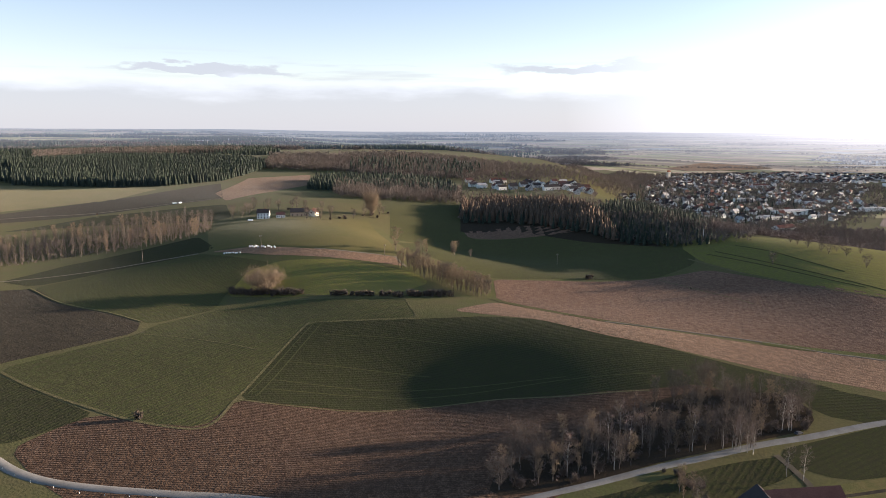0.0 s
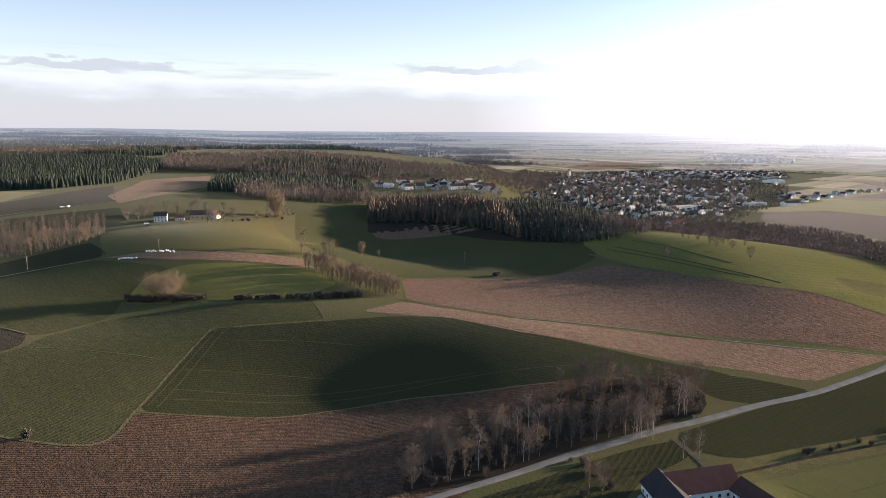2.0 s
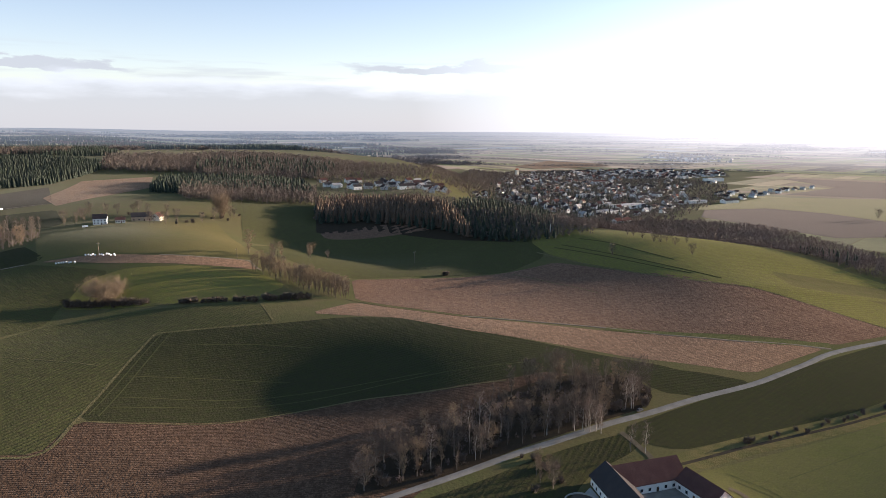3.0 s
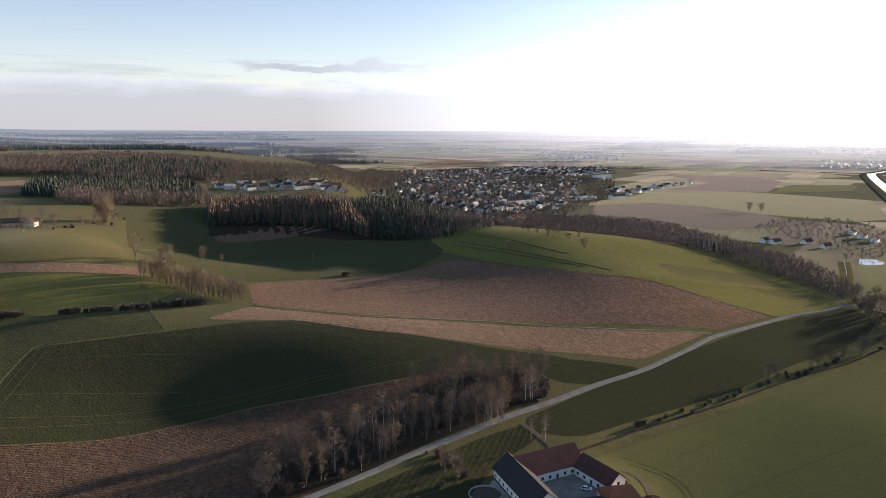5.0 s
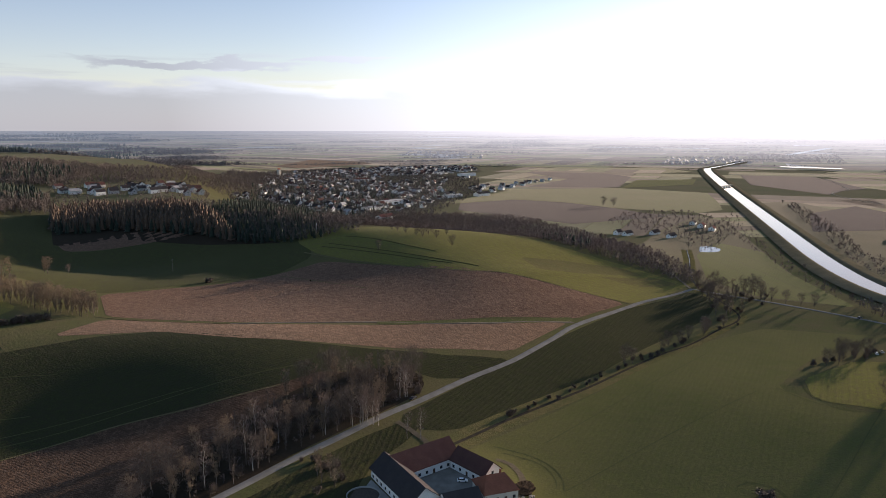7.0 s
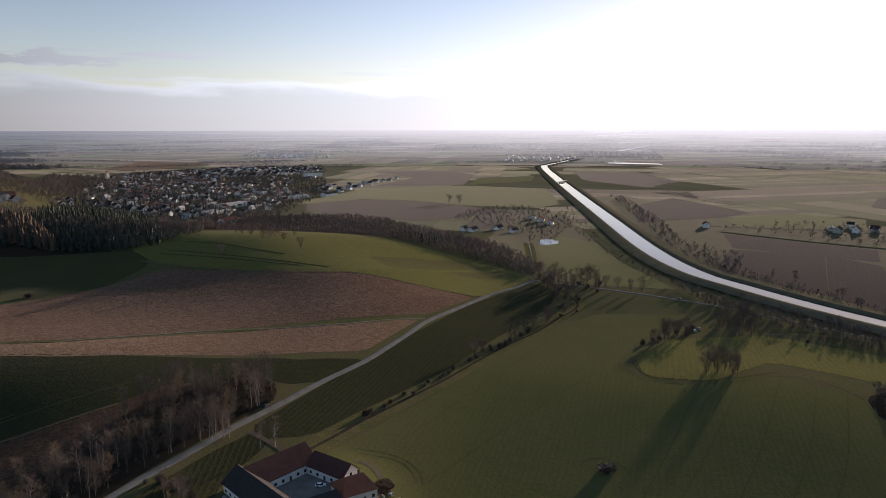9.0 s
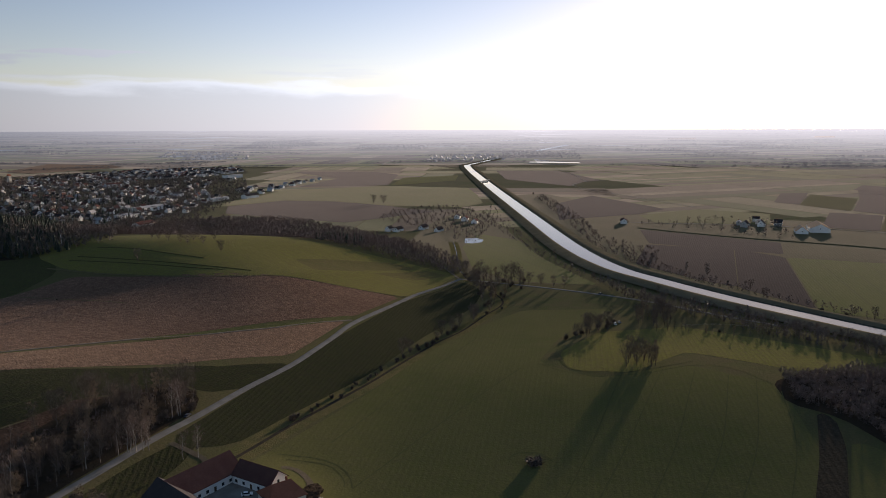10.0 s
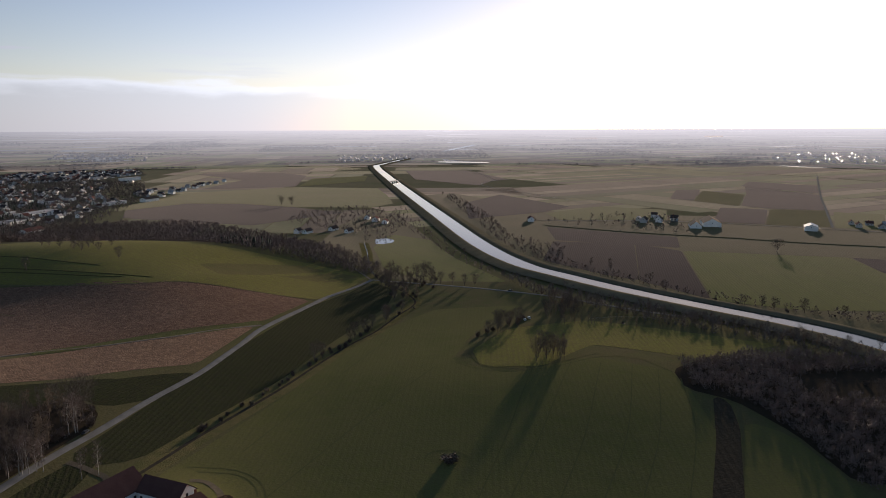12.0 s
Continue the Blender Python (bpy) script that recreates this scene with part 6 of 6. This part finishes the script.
car(143.5, 225.5, FARM_Z + 0.1, -35, "white_car_paint", (0.75, 0.75, 0.76), "white car parked in the farmyard")


def farm_clutter():
    rnd = random.Random(8)
    soil = simple("dark_muck", (0.035, 0.027, 0.02), (0.055, 0.04, 0.03), 1.2, 0.95, 0.1)
    bm = bmesh.new()
    bmesh.ops.create_icosphere(bm, subdivisions=4, radius=1.0)
    for v in bm.verts:
        n = noise.noise(v.co * 2.3) * 0.25 + noise.noise(v.co * 7) * 0.08
        v.co = Vector((v.co.x * 6.5, v.co.y * 4.5, max(v.co.z, -0.2) * 1.6)) * (1 + n)
    me = bpy.data.meshes.new("muck_mound")
    bm.to_mesh(me)
    bm.free()
    me.materials.append(soil)
    ob = new("muck_mound", me)
    x, y = 164.5, 213.0
    ob.matrix_basis = pose(x, y, float(height(x, y)) + 0.1, 0, 0, 20)
    tagged(ob, "dark mound of muck behind the farm", "mound")
    for k in range(7):
        x, y = 162 + rnd.uniform(-3, 5), 205 + rnd.uniform(-3, 3)
        bm = bmesh.new()
        bmesh.ops.create_cube(bm, size=rnd.uniform(0.7, 1.5))
        bmesh.ops.bevel(bm, geom=bm.edges[:], offset=0.12, segments=1, affect="EDGES")
        for v in bm.verts:
            v.co += Vector((rnd.uniform(-0.12, 0.12), rnd.uniform(-0.12, 0.12), rnd.uniform(-0.12, 0.12)))
        me = bpy.data.meshes.new("rubble_block")
        bm.to_mesh(me)
        bm.free()
        me.materials.append(CONCRETE)
        o = new("rubble_block", me)
        o.matrix_basis = pose(x, y, float(height(x, y)) + 0.3, 0, 0, rnd.uniform(0, 90))
        tagged(o, "grey block of rubble beside the muck heap", "rubble", "rubble behind the farm")


farm_clutter()

# ---- the town on the plain ----
patch("town_ground", simple("trodden_gardens", (0.10, 0.088, 0.066), (0.065, 0.066, 0.042), 0.06, 0.95), [(538, 1940), (799, 2422), (1030, 2505), (1255, 2521), (1567, 2375), (1421, 2118), (957, 1650), (844, 1354), (610, 1110), (491, 1024), (437, 1037), (252, 766), (418, 1465)], "gardens, yards and streets of the town", 0.12, category="ground")
def village(points, gap, seed, most, turns, group, where, sizes=((9, 15), (8, 10.5)), eaves=(3.6, 5.4), windows=2):
    rnd = random.Random(seed)
    for x, y in scatter(points, gap, rnd, most, 60):
        long, wide = round(rnd.uniform(*sizes[0])), round(rnd.uniform(*sizes[1]))
        eave = rnd.choice((eaves[0], sum(eaves) / 2, eaves[1]))
        ridge = eave + wide * rnd.choice((0.36, 0.45))
        word, wall = rnd.choices((("white", WALL_WHITE), ("cream", WALL_CREAM), ("grey", WALL_GREY)), (3, 1, 4))[0]
        tone, roof = rnd.choices((("dark", ROOF_DARK), ("brown", ROOF_BROWN), ("grey", ROOF_GREY)), (6, 2, 2))[0]
        house(x, y, rnd.choice(turns) + rnd.uniform(-6, 6), long, wide, eave, ridge, wall, roof, "%s plastered house with a %s roof %s" % (word, tone, where), "house", group, windows=windows, floors=1)


def hazy_paint(name, colour):
    m, nt, bsdf = material(name)
    # far walls and roofs fade into the same painted haze
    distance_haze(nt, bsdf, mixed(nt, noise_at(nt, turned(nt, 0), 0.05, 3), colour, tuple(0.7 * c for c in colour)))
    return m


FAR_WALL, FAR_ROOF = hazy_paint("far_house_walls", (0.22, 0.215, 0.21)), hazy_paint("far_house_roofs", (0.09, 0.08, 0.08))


def far_houses(points, gap, seed, most, turns, label, sizes=((10, 16), (8, 11)), hazy=False):
    """Houses too far off to tell one by one: gabled walls under roofs, in one mesh."""
    rnd = random.Random(seed)
    verts, faces, index = [], [], []
    for x, y in scatter(points, gap, rnd, most, 60):
        a, b = rnd.uniform(*sizes[0]) / 2, rnd.uniform(*sizes[1]) / 2
        eave = rnd.uniform(3.4, 5.8)
        ridge, z, t = eave + b * rnd.choice((0.7, 0.9)), float(height(x, y)), radians(rnd.choice(turns) + rnd.uniform(-6, 6))
        c, s, n = math.cos(t), math.sin(t), len(verts)
        ring = [(-b, -1.5), (b, -1.5), (b, eave), (0, ridge), (-b, eave)]
        slope = (ridge - eave) / b
        roof = [(-b - 0.5, eave - 0.5 * slope + 0.05), (0, ridge + 0.05), (b + 0.5, eave - 0.5 * slope + 0.05), (b + 0.5, eave - 0.5 * slope + 0.3), (0, ridge + 0.3), (-b - 0.5, eave - 0.5 * slope + 0.3)]
        for outline, reach in ((ring, a), (roof, a + 0.4)):
            for u in (-reach, reach):
                verts += [(x + u * c - v * s, y + u * s + v * c, z + w) for v, w in outline]
        faces += [tuple(n + i for i in (4, 3, 2, 1, 0)), tuple(n + 5 + i for i in range(5))] + [(n + i, n + (i + 1) % 5, n + 5 + (i + 1) % 5, n + 5 + i) for i in range(5)]
        m = n + 10
        faces += [tuple(m + i for i in (5, 4, 3, 2, 1, 0)), tuple(m + 6 + i for i in range(6))] + [(m + i, m + (i + 1) % 6, m + 6 + (i + 1) % 6, m + 6 + i) for i in range(6)]
        index += [rnd.choice((0, 1, 2, 2))] * 7 + [rnd.choice((3, 3, 3, 4, 5))] * 8
    ob = mesh_object("far_houses", verts, faces, None)
    for mat in (FAR_WALL, FAR_WALL, FAR_WALL, FAR_ROOF, FAR_ROOF, FAR_ROOF) if hazy else (WALL_WHITE, WALL_CREAM, WALL_GREY, ROOF_DARK, ROOF_BROWN, ROOF_GREY):
        ob.data.materials.append(mat)
    ob.data.polygons.foreach_set("material_index", index)
    return tagged(ob, label, "houses", kind="stuff")


village([(572, 2030), (778, 2362), (976, 2373), (915, 1837), (957, 1650), (858, 1377), (639, 1163), (565, 1179), (456, 1083), (420, 1276), (445, 1535)], 15.5, 31, 190, (20, 110, 35), "houses of the town", "in the town")
far_houses([(916, 2389), (1195, 2499), (1532, 2342), (1449, 2178), (1167, 2014), (877, 2085)], 13.5, 32, 260, (20, 110), "white and grey houses with dark roofs on the town edge")
far_houses([(520, 1800), (700, 2300), (976, 2373), (1000, 1990), (1227, 1858), (1060, 1700), (957, 1650), (858, 1377), (640, 1170), (470, 1090), (430, 1300), (450, 1560)], 19, 43, 190, (20, 110, 35), "close rows of white town houses with dark roofs", ((9, 13), (7, 9)))
village([(934, 1474), (956, 1386), (1319, 1625), (1393, 1667), (1187, 1566), (1040, 1561)], 28, 33, 22, (20, 110), "houses of the outskirts", "on the outskirts")
village([(27, 1231), (138, 1180), (231, 1096), (304, 1444), (190, 1358), (49, 1344)], 17, 34, 46, (15, 100), "houses of the upper estate", "on the wooded hill", ((11, 15), (9, 10.5)), (4.6, 5.6))
village([(251, 1049), (401, 1446), (426, 1330), (506, 1577), (361, 1482)], 24, 35, 10, (15, 100), "houses below the wood", "below the wood")
far_houses([(-85, 1697), (76, 1685), (92, 1751), (-71, 1760)], 20, 36, 22, (15, 100), "white and grey houses with dark roofs of the far hamlet")
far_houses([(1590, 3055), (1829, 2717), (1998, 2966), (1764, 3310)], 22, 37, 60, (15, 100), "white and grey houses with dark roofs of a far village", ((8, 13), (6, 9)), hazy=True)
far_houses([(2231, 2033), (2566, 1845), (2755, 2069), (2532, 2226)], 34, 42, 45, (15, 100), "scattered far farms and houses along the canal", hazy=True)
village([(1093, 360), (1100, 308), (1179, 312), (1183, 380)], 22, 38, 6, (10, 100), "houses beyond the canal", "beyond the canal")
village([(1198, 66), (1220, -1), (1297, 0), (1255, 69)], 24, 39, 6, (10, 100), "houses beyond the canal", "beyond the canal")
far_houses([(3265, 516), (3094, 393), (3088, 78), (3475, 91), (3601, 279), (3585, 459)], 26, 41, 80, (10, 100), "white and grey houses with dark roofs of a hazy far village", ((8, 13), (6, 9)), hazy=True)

# white houses and long sheds that stand out
for (x, y), turn, long, wide in ((( 459, 1323 ), 30, 17, 11), ((458, 1269), 30, 17, 11), ((455, 1215), 30, 17, 11), ((454, 1388), 30, 15, 11), ((461, 1437), 30, 15, 10), ((507, 1285), 30, 14, 10)):
    house(x, y, turn + 70, long, wide, 6.5, 10.5, WALL_WHITE, ROOF_DARK, "white gabled house with a dark roof in sunlight", "house", "gabled houses of the town", windows=4)
for (x, y), turn, long, wide, tall, roof, label in (
    ((1238, 1930), 12, 62, 24, 9, ROOF_GREY, "long white industrial hall with a flat roof"),
    ((639, 1499), 15, 36, 14, 7, ROOF_GREY, "white flat hall in the town"),
    ((635, 1274), 20, 70, 30, 7, ROOF_GREY, "wide grey works hall in the town"),
    ((554, 1182), 20, 46, 22, 6, ROOF_GREY, "low grey works hall in the town"),
    ((494, 1011), 24, 34, 14, 8, ROOF_BROWN, "old brick-coloured block by the trees"),
    ((819, 1336), 15, 48, 18, 6, ROOF_GREY, "grey store shed on the outskirts"),
    ((897, 1334), 15, 40, 16, 6, ROOF_DARK, "dark-roofed store shed on the outskirts"),
    ((837, 1864), 10, 44, 12, 8, ROOF_BROWN, "long town block with a brown roof"),
    ((757, 1460), 15, 34, 12, 7, ROOF_DARK, "white row of houses with dark roofs"),
    ((808, 1486), 15, 30, 12, 7, ROOF_DARK, "white row of houses with dark roofs"),
    ((1130, 250), 20, 46, 26, 6, ROOF_TAN, "big barn with a tan sheet roof in low sun"),
    ((1150, 113), 8, 26, 18, 6, ROOF_SHINE, "barn with a shining metal roof"),
    ((1094, 264), 20, 30, 16, 4, ROOF_TAN, "low shed beside the big barn"),
    ((738, 723), 14, 18, 8, 3.6, ROOF_DARK, "white shed of the waterside hamlet"),
    ((731, 735), 14, 12, 8, 4.2, ROOF_DARK, "white house of the waterside hamlet"),
    ((775, 676), 14, 18, 7, 3.2, ROOF_DARK, "white low shed of the waterside hamlet"),
    ((780, 711), 14, 18, 8, 3.2, ROOF_DARK, "brown-roofed shed of the waterside hamlet"),
    ((894, 722), 30, 18, 10, 4.5, ROOF_BROWN, "brown-roofed farmhouse by the canal"),
    ((910, 752), 30, 16, 9, 4, ROOF_DARK, "dark-roofed farm building by the canal"),
    ((881, 692), 30, 16, 9, 4, ROOF_BROWN, "brown shed by the canal"),
    ((1026, 506), 30, 18, 10, 5, ROOF_BROWN, "farmhouse among trees beyond the canal"),
):
    hall(x, y, turn, long, wide, tall, WALL_WHITE, roof, label, rise=1.0 if roof is ROOF_GREY else 6.5 if roof is ROOF_TAN else 3.5)

# the farmstead on the hill
for (x, y), turn, long, wide, eave, wall, roof, label in (
    ((-199, 777), 8, 13, 11, 6.2, WALL_WHITE, ROOF_DARK, "white two-storey farmhouse on the hill"),
    ((-163, 797), 10, 20, 11, 4.6, WALL_TAN, ROOF_DARK, "timber barn of the hill farmstead"),
    ((-148, 800), 80, 12, 9, 4.6, WALL_CREAM, ROOF_BROWN, "cream farm building in the sun"),
    ((-181, 782), 10, 9, 7, 3.2, WALL_WHITE, ROOF_BROWN, "small white outbuilding of the farmstead"),
):
    house(x, y, turn, long, wide, eave, eave + wide * 0.36, wall, roof, label, "house", "buildings of the hill farmstead", windows=4)


# church tower among the trees
def church():
    x, y = 692, 2168
    ob = new("church_tower")
    ob.matrix_basis = pose(x, y, float(height(x, y)), 0, 0, 20)
    bm = bmesh.new()
    box_bm(bm, -4, 4, -4, 4, -1, 24)
    part("tower", bm, WALL_CREAM, ob)
    bm = bmesh.new()
    gable_roof(bm, 8, 8, 24, 29, 0.3, 0.3)
    part("roof", bm, ROOF_RED, ob)
    for side in range(4):
        window_parts(ob, pose(0, 0, 20, 0, 0, 90 * side) @ pose(0, -4.02, 0), 1.4, 2.6)
    tagged(ob, "plain church tower with a saddle roof", "church")


church()
# ---- poles, bales, bridge, brook and other small things ----
def rod(bm, a, b, r, sides=8):
    a, b = Vector(a), Vector(b)
    m = Matrix.Translation((a + b) / 2) @ (b - a).to_track_quat("Z", "Y").to_matrix().to_4x4()
    bmesh.ops.create_cone(bm, cap_ends=True, segments=sides, radius1=r, radius2=r * 0.8, depth=(b - a).length, matrix=m)


def power_pole(x, y, tall, turn):
    ob = new("power_pole")
    ob.matrix_basis = pose(x, y, float(height(x, y)), 0, 0, turn)
    bm = bmesh.new()
    rod(bm, (0, 0, -0.5), (0, 0, tall), 0.2)
    part("pole", bm, POLE_WOOD, ob)
    bm = bmesh.new()
    box_bm(bm, -1.1, 1.1, -0.08, 0.08, tall - 0.9, tall - 0.72)
    part("crossarm", bm, POLE_WOOD, ob)
    for u in (-0.95, 0, 0.95):
        bm = bmesh.new()
        rod(bm, (u, 0, tall - 0.75), (u, 0, tall - 0.35), 0.08, 6)
        part("insulator", bm, FILM, ob)
    return tagged(ob, "wooden power pole with a crossarm on the field", "pole", "power poles")


for (x, y), tall in (((-259, 598), 11), ((-158, 605), 11), ((-50, 596), 10), ((111, 671), 11)):
    power_pole(x, y, tall, 30)


def mast():
    x, y = 258, 690
    ob = new("white_mast")
    ob.matrix_basis = pose(x, y, float(height(x, y)))
    bm = bmesh.new()
    rod(bm, (0, 0, -0.5), (0, 0, 11), 0.17)
    part("pole", bm, FILM, ob)
    bm = bmesh.new()
    rod(bm, (0, 0, 10.8), (0, 0, 11.4), 0.26)
    part("cap", bm, STEEL, ob)
    tagged(ob, "tall white mast on the edge of the pasture", "mast")


mast()


def bale(x, y):
    def make(bm):
        bmesh.ops.create_cone(bm, cap_ends=True, segments=18, radius1=0.62, radius2=0.62, depth=1.2)
        bmesh.ops.bevel(bm, geom=[e for e in bm.edges if len(e.link_faces) == 2 and e.calc_face_angle(0) > 1], offset=0.15, segments=2, affect="EDGES")

    if "bale" not in SHARED:
        bm = bmesh.new()
        make(bm)
        SHARED["bale"] = bpy.data.meshes.new("hay_bale")
        bm.to_mesh(SHARED["bale"])
        bm.free()
        SHARED["bale"].materials.append(FILM)
    o = new("hay_bale", SHARED["bale"])
    o.matrix_basis = pose(x, y, float(height(x, y)) + 0.62)
    tagged(o, "hay bale wrapped in white film on the field", "bale", "wrapped bales")


bale_rnd = random.Random(3)
(ax, ay), (bx, by) = [(-169, 610), (-145, 604)]
for k in range(13):
    t = k / 12
    bale(ax + (bx - ax) * t + bale_rnd.uniform(-0.9, 0.9), ay + (by - ay) * t + bale_rnd.uniform(-2, 2))
(ax, ay), (bx, by) = [(-188, 596), (-174, 595)]
for k in range(8):
    t = k / 7
    bale(ax + (bx - ax) * t + bale_rnd.uniform(-0.5, 0.5), ay + (by - ay) * t + bale_rnd.uniform(-1, 1))


def bridge():
    (ax, ay), (bx, by) = [(1508, 1177), (1628, 1214)]
    a, b = Vector((ax, ay, 0)), Vector((bx, by, 0))
    mid, way = (a + b) / 2, (b - a).normalized()
    ob = new("canal_bridge")
    ob.matrix_basis = pose(mid.x, mid.y, 0, 0, 0, math.degrees(math.atan2(way.y, way.x)))
    half = 34
    bm = bmesh.new()
    box_bm(bm, -half, half, -2.5, 2.5, 4.6, 5.4)
    part("deck", bm, CONCRETE, ob)
    for s in (-1, 1):
        bm = bmesh.new()
        box_bm(bm, -half, half, s * 2.4 - 0.1, s * 2.4 + 0.1, 5.4, 6.4)
        part("railing", bm, STEEL, ob)
    for u in (-17, 0, 17):
        bm = bmesh.new()
        box_bm(bm, u - 0.7, u + 0.7, -2, 2, -1, 4.6)
        part("pier", bm, CONCRETE, ob)
    tagged(ob, "plain concrete bridge across the canal", "bridge")


bridge()

# the brook and its grassy banks
BROOK = [(154, 256), (177, 263), (197, 269), (226, 276), (267, 286), (309, 299), (356, 313), (393, 320), (437, 334), (487, 351), (522, 399), (538, 431), (577, 475), (650, 539), (707, 591)]
BANK = simple("brook_bank_grass", (0.085, 0.08, 0.034), (0.12, 0.098, 0.045), 0.15, 0.95, 0.1)
MUD = simple("dark_brook_mud", (0.035, 0.03, 0.024), (0.05, 0.042, 0.032), 0.5, 0.95)
ribbon("brook_bank", BANK, BROOK, 12, "dry grass strip along a brook", 0.1, "bank", step=4, profile=[(-7, -0.05), (-4, 0.04), (-1.8, -0.02), (1.8, -0.02), (4, 0.04), (6, -0.05)])
ribbon("brook_bed", MUD, BROOK, 3, "dark narrow brook bed", 0.13, "brook", step=4, profile=[(-0.9, 0), (0, 0.0), (0.9, 0)])
ribbon("brook_water", WATER, BROOK[-5:], 1, "thin shining brook", 0.17, "water", step=4, profile=[(-0.16, 0), (0.16, 0)])

POND = [(742, 600), (712, 576), (718, 566), (734, 564), (750, 574), (757, 588), (752, 598)]
flat_slab("pond", POND, WATER, "small pond that mirrors the sky", max(float(height(*p)) for p in POND) + 0.15, 2.5, "water")
for shore in ([(2452, 1645), (2492, 1664), (2566, 1480), (2535, 1440)], [(4280, 1017), (4343, 1013), (4363, 923), (4299, 909)], [(3937, 1697), (4001, 1711), (4069, 1581), (3997, 1545)]):
    patch("lake", WATER, shore, "far gravel-pit lake shining in the sun", 4.0, category="water")
ribbon("far_canal", WATER, [(3419, 2035), (3209, 2014), (3001, 1982)], 34, "far reach of the canal shining in the haze", 3.0, "water", step=40, profile=[(-15, 0), (15, 0)])

# vehicles on and by the lanes
x, y = 161, 300
car(x, y, float(height(x, y)) + 0.25, 28, "dark_car_paint", (0.03, 0.03, 0.035), "dark car on the country lane")
x, y = 568, 300
car(x, y, float(height(x, y)) + 0.25, -8, "dark_car_paint", (0.03, 0.03, 0.035), "dark car on the narrow lane")
x, y = 481, 241
car(x, y, float(height(x, y)) + 0.1, 40, "white_car_paint", (0.75, 0.75, 0.76), "white car parked beside the trees")
x, y = 488, 241
car(x, y, float(height(x, y)) + 0.1, 45, "silver_car_paint", (0.45, 0.46, 0.48), "silver car parked beside the trees")


def marker_posts():
    """White edge posts of the road bend."""
    for x, y, way in along([(-178, 272), (-161, 262), (-138, 254), (-118, 251), (-97, 249)], 16):
        ob = new("edge_post")
        ob.matrix_basis = pose(x + way.y * 3.6, y - way.x * 3.6, float(height(x + way.y * 3.6, y - way.x * 3.6)))
        bm = bmesh.new()
        box_bm(bm, -0.06, 0.06, -0.06, 0.06, -0.1, 0.8)
        part("post", bm, FILM, ob)
        bm = bmesh.new()
        box_bm(bm, -0.063, 0.063, -0.063, 0.063, 0.8, 1.02)
        part("band", bm, RUBBER, ob, "black band on the post")
        tagged(ob, "white road edge post with a black top", "post", "edge posts of the road")


marker_posts()


def fence():
    """A paddock fence on the rise above the canal."""
    ob = new("paddock_fence")
    line = along([(509, 200), (527, 184), (539, 165), (546, 145)], 5)
    x0, y0, _ = line[0]
    z0 = float(height(x0, y0))
    ob.matrix_basis = pose(x0, y0, z0)
    tops = []
    for x, y, way in line:
        p = Vector((x - x0, y - y0, float(height(x, y)) - z0))
        tops.append(p)
        bm = bmesh.new()
        rod(bm, p + Vector((0, 0, -0.3)), p + Vector((0, 0, 1.35)), 0.11, 6)
        part("post", bm, FENCE_WOOD, ob)
    for a, b in zip(tops, tops[1:]):
        for h in (0.6, 1.15):
            bm = bmesh.new()
            rod(bm, a + Vector((0, 0, h)), b + Vector((0, 0, h)), 0.06, 5)
            part("rail", bm, FENCE_WOOD, ob)
    tagged(ob, "weathered wooden paddock fence in low sun", "fence")


FENCE_WOOD = simple("weathered_fence_wood", (0.34, 0.29, 0.22), (0.26, 0.21, 0.16), 2, 0.9)
fence()


def raised_hide(x, y):
    ob = new("raised_hide")
    ob.matrix_basis = pose(x, y, float(height(x, y)), 0, 0, 25)
    for u, v in ((-1, -1), (1, -1), (1, 1), (-1, 1)):
        bm = bmesh.new()
        rod(bm, (u * 1.2, v * 1.2, -0.3), (u * 0.8, v * 0.8, 3.6), 0.09, 6)
        part("leg", bm, POLE_WOOD, ob)
    bm = bmesh.new()
    box_bm(bm, -1.0, 1.0, -1.0, 1.0, 3.6, 5.3)
    part("cabin", bm, TIMBER, ob)
    bm = bmesh.new()
    gable_roof(bm, 2.0, 2.0, 5.3, 5.8, 0.25, 0.1)
    part("roof", bm, ROOF_DARK, ob)
    bm = bmesh.new()
    for k in range(9):
        box_bm(bm, -0.3, 0.3, -1.35 + 0.02 * k, -1.28 + 0.02 * k, 0.3 + 0.38 * k, 0.36 + 0.38 * k)
    part("ladder", bm, POLE_WOOD, ob)
    tagged(ob, "small wooden raised hide on the field edge", "hide")


x, y = -413, 837
raised_hide(x, y)


def wrapped_stack():
    """White trailers and film by the track on the hill."""
    for k, (x, y) in enumerate([(-207, 752), (-346, 906), (-340, 908)]):
        ob = new("farm_trailer")
        ob.matrix_basis = pose(x, y, float(height(x, y)), 0, 0, 20 + 30 * k)
        bm = bmesh.new()
        box_bm(bm, -2.6, 2.6, -1.15, 1.15, 0.9, 2.3)
        bmesh.ops.bevel(bm, geom=bm.edges[:], offset=0.08, segments=1, affect="EDGES")
        part("bed", bm, FILM, ob)
        bm = bmesh.new()
        box_bm(bm, 2.55, 4.0, -0.08, 0.08, 0.75, 0.9)
        part("drawbar", bm, STEEL, ob)
        for u in (-1.2, 0.6):
            for side in (-1, 1):
                bm = bmesh.new()
                bmesh.ops.create_cone(bm, cap_ends=True, segments=14, radius1=0.5, radius2=0.5, depth=0.3, matrix=pose(u, side * 1.0, 0.5, 90))
                part("wheel", bm, RUBBER, ob)
        tagged(ob, "white farm trailer parked by the track", "trailer")


wrapped_stack()
